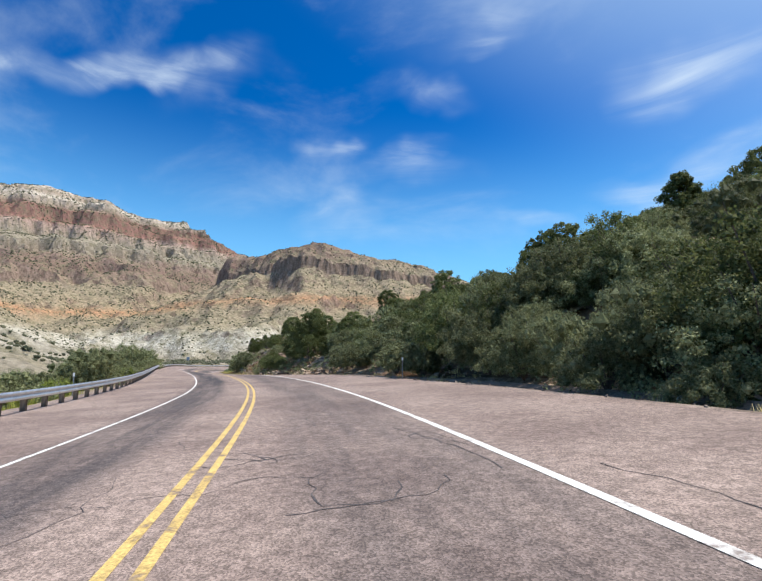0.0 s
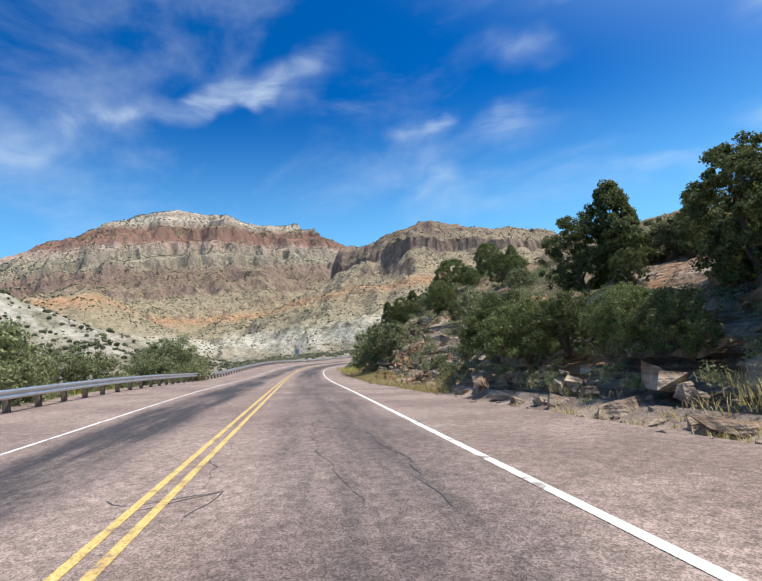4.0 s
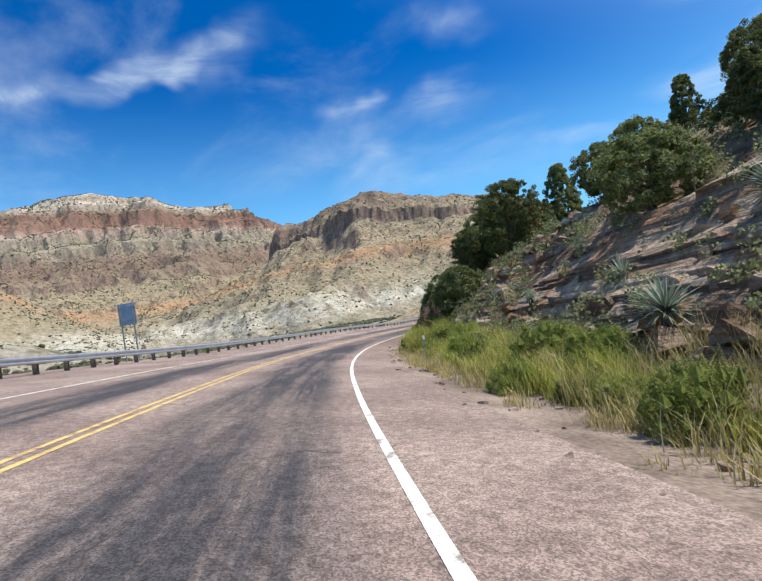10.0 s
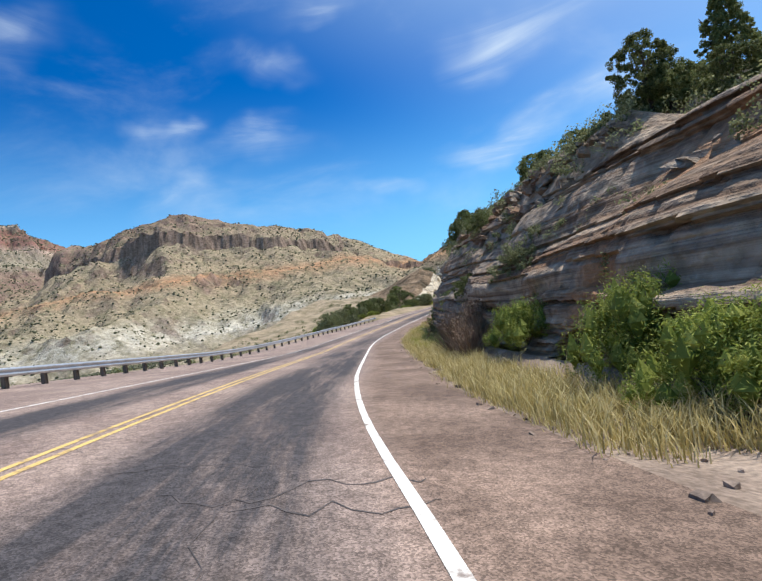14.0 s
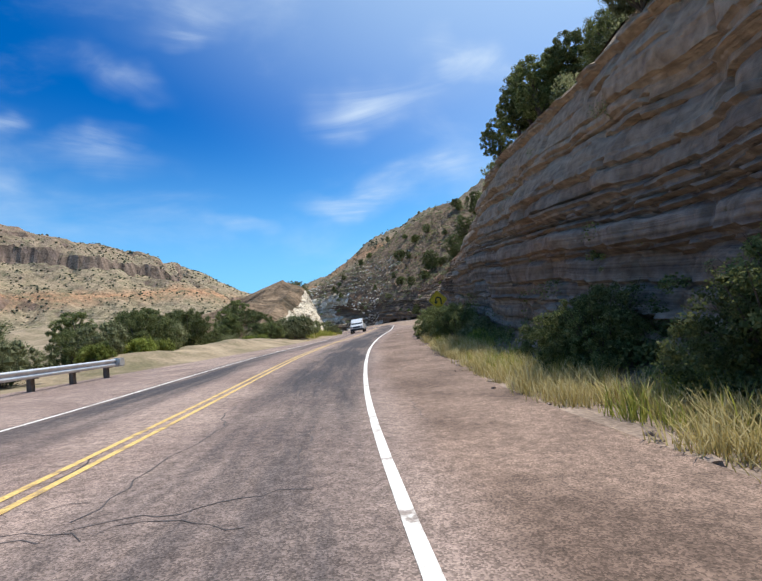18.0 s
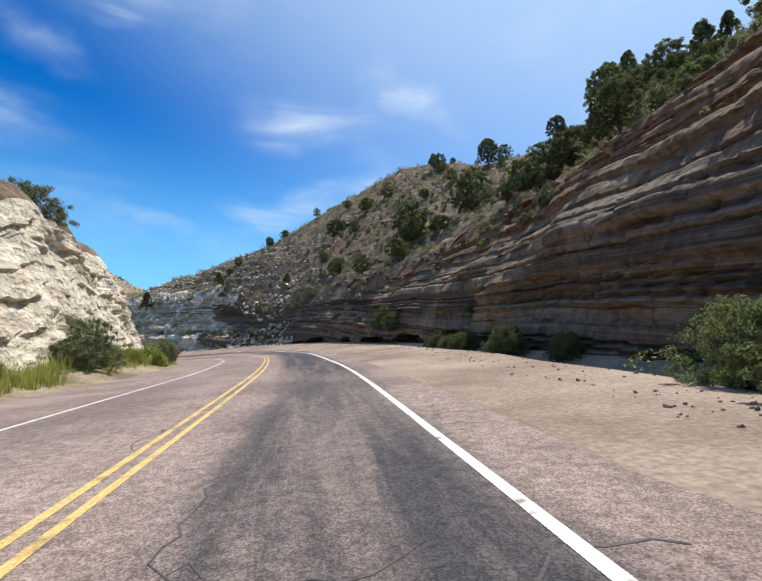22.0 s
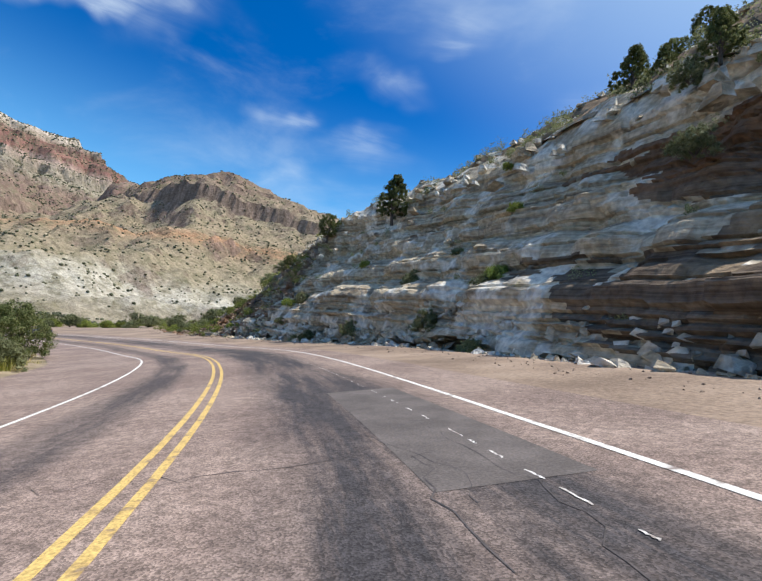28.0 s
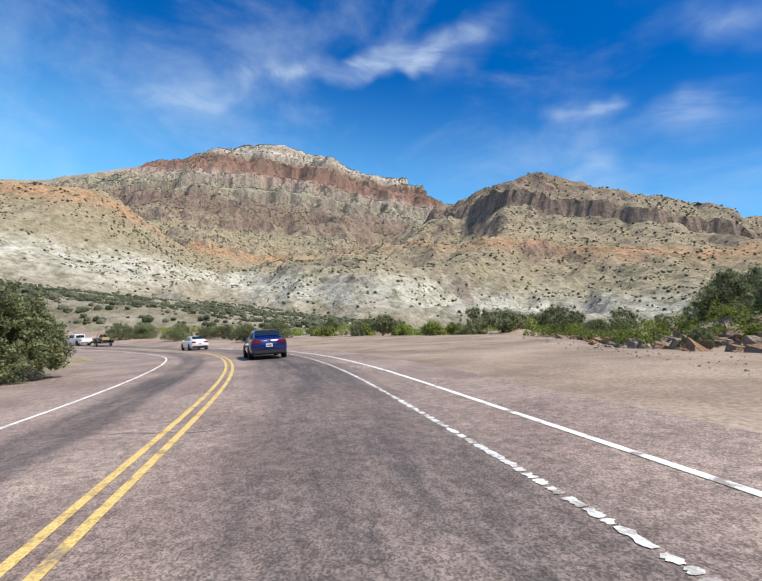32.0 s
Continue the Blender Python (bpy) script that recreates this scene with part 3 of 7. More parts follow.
# asphalt with its wheel tracks, patches and grain
def asphalt_material():
    m = bpy.data.materials.new("worn_pink_asphalt")
    m.use_nodes = True
    n, l = m.node_tree.nodes, m.node_tree.links
    b = n["Principled BSDF"]
    b.inputs["Roughness"].default_value, b.inputs["Specular IOR Level"].default_value = 0.88, 0.25
    co = n.new("ShaderNodeTexCoord")

    def noise_at(scale, detail, vec, stretch=None, rough=0.6):
        q = n.new("ShaderNodeTexNoise")
        q.inputs["Scale"].default_value, q.inputs["Detail"].default_value, q.inputs["Roughness"].default_value = scale, detail, rough
        if stretch:
            mp = n.new("ShaderNodeMapping")
            mp.inputs["Scale"].default_value = stretch
            l.new(vec, mp.inputs["Vector"])
            vec = mp.outputs["Vector"]
        l.new(vec, q.inputs["Vector"])
        return q.outputs["Fac"]

    def math_node(op, a, b_=None):
        q = n.new("ShaderNodeMath")
        q.operation = op
        for i, v in enumerate((a, b_)):
            if v is None:
                continue
            if isinstance(v, (int, float)):
                q.inputs[i].default_value = v
            else:
                l.new(v, q.inputs[i])
        return q.outputs[0]

    def span(v, lo, hi, to=(0, 1)):
        q = n.new("ShaderNodeMapRange")
        q.interpolation_type = "SMOOTHSTEP"
        for k, val in zip(("From Min", "From Max", "To Min", "To Max"), (lo, hi, *to)):
            q.inputs[k].default_value = val
        l.new(v, q.inputs["Value"])
        return q.outputs["Result"]

    def blend(f, a, b_):
        q = n.new("ShaderNodeMix")
        q.data_type = "RGBA"
        l.new(f, q.inputs["Factor"])
        for k, v in (("A", a), ("B", b_)):
            if isinstance(v, tuple):
                q.inputs[k].default_value = (*v, 1)
            else:
                l.new(v, q.inputs[k])
        return q.outputs["Result"]

    sep = n.new("ShaderNodeSeparateXYZ")
    l.new(co.outputs["UV"], sep.inputs[0])
    off, run = sep.outputs["X"], sep.outputs["Y"]
    wob = math_node("ADD", off, math_node("MULTIPLY", math_node("SUBTRACT", noise_at(0.06, 3, co.outputs["UV"]), 0.5), 1.6))

    def track(mid, half):
        return span(math_node("ABSOLUTE", math_node("SUBTRACT", wob, mid)), half * 1.35, half * 0.55)

    ragged = span(noise_at(1.0, 7, co.outputs["UV"], (1.0, 0.1, 1), 0.75), 0.36, 0.62)
    patchy = span(noise_at(0.02, 3, co.outputs["UV"]), 0.36, 0.56)
    left_dark = math_node("MULTIPLY", track(-2.3, 1.0), span(run, 400, 270))
    right_dark = math_node("MULTIPLY", track(2.3, 1.35), math_node("MULTIPLY", span(run, 85, 135, (0.55, 1)), span(run, 560, 420, (0.7, 1))))
    left_late = math_node("MULTIPLY", track(-1.7, 0.6), span(run, 380, 440, (0, 0.7)))
    dark = math_node("MAXIMUM", left_late, math_node("MAXIMUM", left_dark, right_dark))
    dark = math_node("MULTIPLY", dark, math_node("ADD", math_node("MULTIPLY", ragged, 0.7), 0.5))
    dark = math_node("MULTIPLY", dark, math_node("ADD", math_node("MULTIPLY", patchy, 0.45), 0.6))
    base = blend(span(noise_at(0.35, 5, co.outputs["Object"]), 0.35, 0.65), (0.22, 0.16, 0.135), (0.32, 0.24, 0.2))
    shoulder = math_node("MULTIPLY", span(wob, 3.7, 4.6), math_node("MULTIPLY", span(run, 170, 215), span(run, 350, 330)))
    base = blend(shoulder, base, blend(span(noise_at(0.5, 6, co.outputs["Object"]), 0.35, 0.65), (0.135, 0.092, 0.07), (0.25, 0.175, 0.135)))
    col = blend(dark, base, (0.06, 0.054, 0.056))
    stone = n.new("ShaderNodeTexVoronoi")
    stone.inputs["Scale"].default_value = 70
    l.new(co.outputs["Object"], stone.inputs["Vector"])
    sp = n.new("ShaderNodeSeparateColor")
    l.new(stone.outputs["Color"], sp.inputs["Color"])
    grain = span(sp.outputs["Red"], 0, 1, (0.6, 1.4))
    grain = math_node("MULTIPLY", grain, span(noise_at(7.0, 6, co.outputs["Object"], None, 0.7), 0.3, 0.7, (0.7, 1.3)))
    mul = n.new("ShaderNodeVectorMath")
    mul.operation = "SCALE"
    l.new(col, mul.inputs[0])
    l.new(grain, mul.inputs["Scale"])
    l.new(mul.outputs["Vector"], b.inputs["Base Color"])
    bp = n.new("ShaderNodeBump")
    bp.inputs["Strength"].default_value, bp.inputs["Distance"].default_value = 0.35, 0.008
    l.new(stone.outputs["Distance"], bp.inputs["Height"])
    l.new(bp.outputs["Normal"], b.inputs["Normal"])
    return m


M_ASPHALT = asphalt_material()
right_edge = lambda t: np.minimum(keyed(t, RIGHT, 1), keyed(t, [(-4, 8.6), (20.8, 8.6), (22.2, 4.6), (25.6, 4.3), (27, 6.4), (33, 6.2), (46, 6)]))
left_edge = lambda t: keyed(t, LEFT, 1)
road = ribbon("road", -4, 45.9, [left_edge, -4.2, -2, 0, 2, 4, lambda t: (right_edge(t) + 4) / 2, right_edge], 0.0, M_ASPHALT, 0.1, True)
tagged(road, "worn pinkish two-lane asphalt highway with dark tyre tracks", "road", kind="structure")

LEFT_LINE = lambda t: keyed(t, [(-4, -3.0), (1.5, -3.08), (3.6, -3.52), (6.6, -4.05), (7.7, -4.3), (9.7, -4.3), (13.6, -4.6), (15, -3.7), (17, -2.95), (19.6, -3.05), (22.5, -3.3), (25, -3.2), (28, -3.0), (46, -3.0)])
RIGHT_LINE = lambda t: keyed(t, [(-4, 3.6), (1.3, 3.66), (3.2, 3.85), (6.3, 4.02), (9.3, 4.08), (10.7, 4.2), (14.2, 4.2), (14.9, 3.85), (16.8, 3.55), (17.4, 3.5), (19.2, 3.58), (20.3, 3.6), (21.3, 3.45), (23.3, 3.4), (24.4, 3.2), (25.3, 3.06), (25.9, 3.25), (28.3, 3.32), (30.3, 3.35), (32.3, 3.5), (46, 3.4)])
OUTER_LINE = lambda t: keyed(t, [(26.0, 3.27), (26.15, 3.3), (26.9, 3.95), (27.8, 4.35), (28.4, 4.42), (30.4, 5.05), (32.4, 4.65), (34, 4.4), (36, 4.0)])
for off in (-0.125, 0.125):
    tagged(ribbon("centre_line", -4, 45.5, [off - 0.05, off + 0.05], 0.006, M_YELLOW), "yellow painted centre line on the asphalt", "road marking", "double yellow line", "structure")
tagged(ribbon("edge_line", -4, 45.5, [lambda t: LEFT_LINE(t) - 0.045, lambda t: LEFT_LINE(t) + 0.045], 0.006, M_WHITE), "thin white edge line along the oncoming lane", "road marking", kind="structure")
tagged(ribbon("edge_line", -4, 26.1, [lambda t: RIGHT_LINE(t) - 0.06, lambda t: RIGHT_LINE(t) + 0.06], 0.006, M_WHITE), "broad white edge line beside the gravelled shoulder", "road marking", kind="structure")


def broken_line(name, t0, t1, off, half, gap, seed, label):
    """Worn paint: ragged dashes of uneven length along one line."""
    r = np.random.default_rng(seed)
    verts, faces, t = [], [], t0
    while t < t1:
        long_ = 0.005 + 0.024 * r.random() ** 1.5
        for i, tt in enumerate(np.linspace(t, t + long_, 8)):
            k = half * (0.55 + 0.7 * r.random()) * (0.7 if i in (0, 7) else 1)
            o = float(off(tt)) + r.normal() * 0.006
            verts += [on_road(np.array(tt), np.array(o - k), 0.006), on_road(np.array(tt), np.array(o + k), 0.006)]
            if i:
                n0 = len(verts)
                faces.append((n0 - 4, n0 - 3, n0 - 1, n0 - 2))
        t += long_ + gap * (0.2 + 1.2 * r.random())
    return tagged(mesh_object(name, verts, faces, M_WORN), label, "road marking", kind="structure")


broken_line("worn_edge_line", 26.6, 31.3, RIGHT_LINE, 0.012, 0.032, 31, "faint, nearly worn away white line of the curve")
broken_line("worn_edge_line", 31.3, 40, RIGHT_LINE, 0.045, 0.0034, 33, "broken, worn white edge line of the curve")
broken_line("old_pullout_line", 22.9, 26.0, lambda t: 6.05 + 0 * t, 0.022, 0.03, 32, "faded white line on the sandy pullout")
tagged(ribbon("asphalt_patch", 28.22, 28.62, [2.4, 2.9, 3.4, 3.85], 0.003, material("dark_patch_asphalt", [(0.105, 0.09, 0.083), (0.16, 0.137, 0.126)], 1.5, 0.85, 0.3, 40), 0.02), "dark rectangular repair patch in the asphalt", "road patch", kind="structure")
tagged(ribbon("outer_edge_line", 26.0, 36, [lambda t: OUTER_LINE(t) - 0.05, lambda t: OUTER_LINE(t) + 0.05], 0.006, M_WHITE), "white line along the edge of the pullout", "road marking", kind="structure")


# ---- ground on both sides ----
def side_sheet(name, t0, t1, dt, offs_of, place, mat, label, cat="ground"):
    taus = np.arange(t0, t1 + 1e-6, dt)
    u = offs_of(taus)
    p = place(taus[:, None], u)
    f = grid_faces(p.shape[0], p.shape[1])
    ob = mesh_object(name, p.reshape(-1, 3), f, mat, smooth=True)
    if ob.data.polygons[len(f) // 2].normal.z < 0:
        ob.data.flip_normals()
    return tagged(ob, label, cat, kind="structure")


def verge_offs(taus):
    e, b = keyed(taus, RIGHT, 1), keyed(taus, RIGHT, 2)
    e0 = right_edge(taus) - 0.25
    k = np.linspace(0, 1, 10)[None]
    far_edge = b + 0.05 + (keyed(taus, RIGHT, 4) + 1.2) * np.clip((taus - 32.3) / 0.4, 0, 1)
    return e0[:, None] * (1 - k) + far_edge[:, None] * k


for v0, v1, v_mat, v_label in ((-4, 20.9, M_GRAVEL, "grey-brown gravel verge below the rock cut"), (20.9, 45.9, M_VERGE, "wide tan gravel pullout at the foot of the cliff")):
    side_sheet("verge", v0, v1, 0.08, verge_offs, lambda t, o: on_right(t, o, -0.012), v_mat, v_label)


def wall_section(name, t0, t1, mat, label, dt=0.012, rows=100, ledge=0.35, blocks=1.0, seed=3, lean=((0, 0), (1, 1)), bounds=(), dip=0.0, bench=2.4, foot=1.0, share=0.25):
    """A rock cut: beds of uneven thickness stepping back in benches, split into blocks, from the foot up to the brow."""
    r = np.random.default_rng(seed)
    taus = np.arange(t0, t1 + 1e-6, dt)
    e, b, f, rn, us, wd = right_keys(taus)
    v = np.linspace(0, 1, rows)[None]
    hgt = f[:, None] * v
    along = taus[:, None] * 16.5 + 0 * hgt
    zz = hgt - dip * along + fbm(along * 0.02, 0 * hgt, seed) * 1.2 + fbm(along * 0.2, hgt * 0.3, seed + 2) * 0.12
    tops = np.cumsum(0.22 + 0.75 * r.random(400) ** 2) - 45
    bed = np.searchsorted(tops, zz.ravel()).reshape(zz.shape).astype(np.int64)
    low, high = tops[np.clip(bed - 1, 0, 399)], tops[np.clip(bed, 0, 399)]
    within = (zz - low) / np.maximum(high - low, 0.05)
    hard = hash2(bed, 0 * bed, seed + 1)
    jut = (hard - 0.5 + value_noise(along * 0.16, bed * 3.7, seed + 4) * 1.3) * ledge
    cell = along * (0.3 + 0.5 * hash2(bed, 0 * bed + 3, seed)) + hash2(bed, 0 * bed + 5, seed) * 9
    block = (hash2(bed * 7, np.floor(cell).astype(np.int64), seed + 9) - 0.5) * 0.3 * blocks
    gap_ = np.abs(cell % 1 - 0.5) > 0.45
    joint = -0.16 * blocks * gap_ * (hash2(bed * 3, np.floor(cell + 0.5).astype(np.int64), seed + 12) > 0.45)
    groove = -(0.1 + 0.3 * ledge) * (within * (high - low) < 0.11) * (hard > 0.3)
    worn = -0.12 * np.clip((within - 0.75) / 0.25, 0, 1) ** 2
    big_ = fbm(along * 0.05, zz * 0.08, seed + 20) * 1.4 + fbm(along * 0.3, zz * 0.35, seed + 30) * 0.8
    hollow = (hgt - 0.1 - 0.9 * foot * (0.55 + 1.2 * value_noise(along * 0.35, 0 * hgt, seed + 40))) < 0
    undercut = 1.5 * blocks * hollow * np.clip((f[:, None] - 3) / 3, 0, 1) * foot
    small_ = np.clip(f[:, None] / 6, 0.25, 1)
    # benches: the face steps back at every third or fourth bed
    level_ = (zz - np.min(zz)) / bench + value_noise(along * 0.06, 0 * hgt, seed + 50) * 1.1
    late = smooth01((taus[:, None] - 26.6) / 1.4)
    tread_ = share + 0.28 * late
    stepped = np.floor(level_) + smooth01((level_ % 1 - 1 + tread_) / tread_)
    tread = np.clip(v + (stepped - level_ + 0.5) * bench / np.maximum(f[:, None], 1.0), 0, 1)
    slack = lambda q: np.interp(q, [k[0] for k in lean], [k[1] for k in lean]) * (1 - late) + np.interp(q, [0, 0.3, 0.8, 1], [0, 0.1, 0.9, 1]) * late
    part_ = 0.3 + 0.55 * late
    back_ = (1 - part_) * slack(v + 0 * along) + part_ * slack(tread)
    d = rn[:, None] * back_ + undercut - (jut + block + joint + groove + worn + big_ * (1 + 0.7 * late) * np.clip(v * 4, 0.15, 1) * np.clip((1 - v) * 5, 0.2, 1)) * small_
    c, w, s, lv, u = frame_at(taus)
    base_ = on_right(taus, b - 0.4, -0.5)
    p = base_[:, None] + lv[:, None] * (0.4 + d)[..., None]
    p[..., 2] += hgt + 0.5 * v
    top = on_right(taus, b + rn + 1.5, 0.35)
    back = on_right(taus, b + rn + 5.0, -0.7)
    p = np.concatenate([p, top[:, None], back[:, None]], 1)
    ff = grid_faces(p.shape[0], p.shape[1])
    ob = mesh_object(name, p.reshape(-1, 3), ff, mat)
    for key, val in (("bed_height", zz), ("face_height", hgt)):
        full = np.concatenate([val, val[:, -1:] + 0.5, val[:, -1:] + 1.0], 1)
        ob.data.attributes.new(key, "FLOAT", "POINT").data.foreach_set("value", full.astype(np.float32).ravel())
    n_ = ob.data.polygons[len(ff) // 2].normal
    if n_.dot(Vector(lv[len(taus) // 2])) > 0:
        ob.data.flip_normals()
    if bounds:
        fade = taus[:, None] + value_noise(along * 0.12, zz * 0.5, 61) * 1.6 + value_noise(along * 0.9, bed, 62) * 0.4
        kind_of = np.zeros((p.shape[0] - 1, p.shape[1] - 1), int)
        kind_of[:, :rows - 1] = sum((fade[:-1, :-1] > q).astype(int) for q in bounds)
        kind_of[:, rows - 1:] = kind_of[:, rows - 2:rows - 1]
        ob.data.polygons.foreach_set("material_index", kind_of.ravel())
    return tagged(ob, label, "rock face", kind="structure")


wall_section("rock_cut", -4, 13.4, M_CUT_BROWN, "low brown rubbly rock cut with pale ledges and scrub", dt=0.014, rows=52, ledge=0.4, blocks=0.9, seed=3, bench=0.9, share=0.45)
LEAN = ((0, 0), (0.45, 0.12), (0.65, 0.38), (1, 1))
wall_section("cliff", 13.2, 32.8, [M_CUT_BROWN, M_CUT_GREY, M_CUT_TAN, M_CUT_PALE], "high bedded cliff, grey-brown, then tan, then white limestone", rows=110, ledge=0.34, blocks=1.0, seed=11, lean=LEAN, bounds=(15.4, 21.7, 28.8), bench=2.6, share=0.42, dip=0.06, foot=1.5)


def slope_offs(taus):
    e, b, f, rn, us, wd = right_keys(taus)
    k = np.linspace(0, 1, 120)[None] ** 1.4
    return (b + rn + 0.8)[:, None] + k * (wd + 40)[:, None]


slope = side_sheet("hillside", -4, 35, 0.05, slope_offs, on_right, M_SCRUB, "steep scrubby hillside above the rock cut", "hillside")


def left_offs(taus):
    e = keyed(taus, LEFT, 1)
    k = np.linspace(0, 1, 46)[None] ** 1.5
    return (e + 0.25)[:, None] - k * 62


left_bank = side_sheet("roadside_bank", -4, 45.9, 0.1, left_offs, lambda t, o: on_left(t, o, -0.02), M_DIRT, "pale dusty bank falling away beside the road", "ground")

# ---- far land ----
RIDGES = [  # x, y, height of the crest: the long red and white mountain, the dark-capped mesa, the canyon's far side, a near hill, a spur
    [(-3700, -600, 480), (-3480, 60, 610), (-3330, 560, 800), (-3200, 900, 985), (-3080, 1330, 1085), (-2930, 1600, 1060), (-2840, 1880, 985), (-2780, 2030, 985), (-2745, 2190, 1030), (-2700, 2290, 930), (-2580, 2470, 850), (-2300, 2850, 680)],
    [(-1650, 1650, 560), (-1300, 1440, 470), (-1080, 1330, 472), (-960, 1330, 474), (-850, 1410, 448), (-740, 1480, 418), (-590, 1550, 402), (-490, 1640, 352), (-380, 1690, 280), (-200, 1800, 200)],
    [(-200, 1800, 200), (0, 1500, 240), (120, 1100, 225), (230, 900, 250), (330, 700, 260), (420, 400, 220), (430, 150, 170)],
    [(-420, -250, 120), (-300, -150, 92), (-257, -108, 76), (-234, -26, 36), (-200, 40, 5)],
    [(-1300, -200, 150), (-1231, 51, 185), (-1244, 192, 215), (-1500, 300, 260)],
]


def ridge_distance(x, y, pts):
    best, hh = np.full(x.shape, 1e9), np.zeros(x.shape)
    for (x0, y0, h0), (x1, y1, h1) in zip(pts[:-1], pts[1:]):
        dx, dy = x1 - x0, y1 - y0
        k = np.clip(((x - x0) * dx + (y - y0) * dy) / (dx * dx + dy * dy), 0, 1)
        d = np.hypot(x - x0 - k * dx, y - y0 - k * dy)
        near = d < best
        best, hh = np.where(near, d, best), np.where(near, h0 + k * (h1 - h0), hh)
    return best, hh


def profile(v, pts):
    return np.interp(v, [p[0] for p in pts], [p[1] for p in pts])


def far_height(x, y):
    wx = x + fbm(x * 0.004, y * 0.004, 41) * 110
    wy = y + fbm(x * 0.004 + 9, y * 0.004, 47) * 110
    gully = np.abs(fbm(wx * 0.004, wy * 0.004, 51, 3)) * 2
    d, h = ridge_distance(wx, wy, RIDGES[0])
    d = (d * (1 + 0.14 * (gully - 0.4)) + fbm(x * 0.013, y * 0.013, 55) * 60 * smooth01(d / 180)) / 1.5
    a = h * profile(d, [(0, 1), (30, 0.985), (55, 0.93), (100, 0.91), (115, 0.86), (170, 0.83), (200, 0.75), (270, 0.72), (290, 0.64), (370, 0.6), (395, 0.53), (560, 0.4), (600, 0.34), (850, 0.19), (1150, 0.07), (1420, 0.0), (1700, -0.01), (9000, -0.01)])
    d, h = ridge_distance(wx, wy, RIDGES[1])
    d = d * (1 + 0.3 * (gully - 0.4)) + fbm(x * 0.03, y * 0.03, 57) * 26 * smooth01(d / 40)
    b = h * profile(d, [(0, 1), (60, 0.94), (130, 0.8), (138, 0.715), (240, 0.57), (340, 0.46), (400, 0.41), (560, 0.25), (740, 0.11), (920, 0.01), (9000, -0.01)])
    d, h = ridge_distance(wx, wy, RIDGES[2])
    c = h * profile(d, [(0, 1), (60, 0.8), (140, 0.55), (280, 0.15), (380, -0.02), (9000, -0.02)])
    d, h = ridge_distance(x, y, RIDGES[3])
    e = h * profile(d, [(0, 1), (40, 0.75), (120, 0.3), (200, 0), (9000, -0.05)])
    d, h = ridge_distance(wx, wy, RIDGES[4])
    g = h * profile(d, [(0, 1), (80, 0.75), (250, 0.35), (500, 0), (9000, -0.02)])
    z = np.maximum(np.maximum(np.maximum(a, b), np.maximum(c, e)), g) - 9
    k = np.clip((z + 12) / 40, 0.1, 1)
    return z + fbm(x * 0.015, y * 0.015, 61) * 14 * k + fbm(x * 0.07, y * 0.07, 71, 2) * 4 * k


road_xy = CENTRE[::8, :2]
road_z = CENTRE[::8, 2]


def ground_height(x, y):
    z = far_height(x, y)
    d = np.full(x.shape, 1e9)
    rz = np.zeros(x.shape)
    for (px, py), pz in zip(road_xy, road_z):
        q = np.hypot(x - px, y - py)
        near = q < d
        d, rz = np.where(near, q, d), np.where(near, pz, rz)
    keep = smooth01((d - 55) / 70)
    return np.where(d < 130, (rz - 14) * (1 - keep) + z * keep, z)


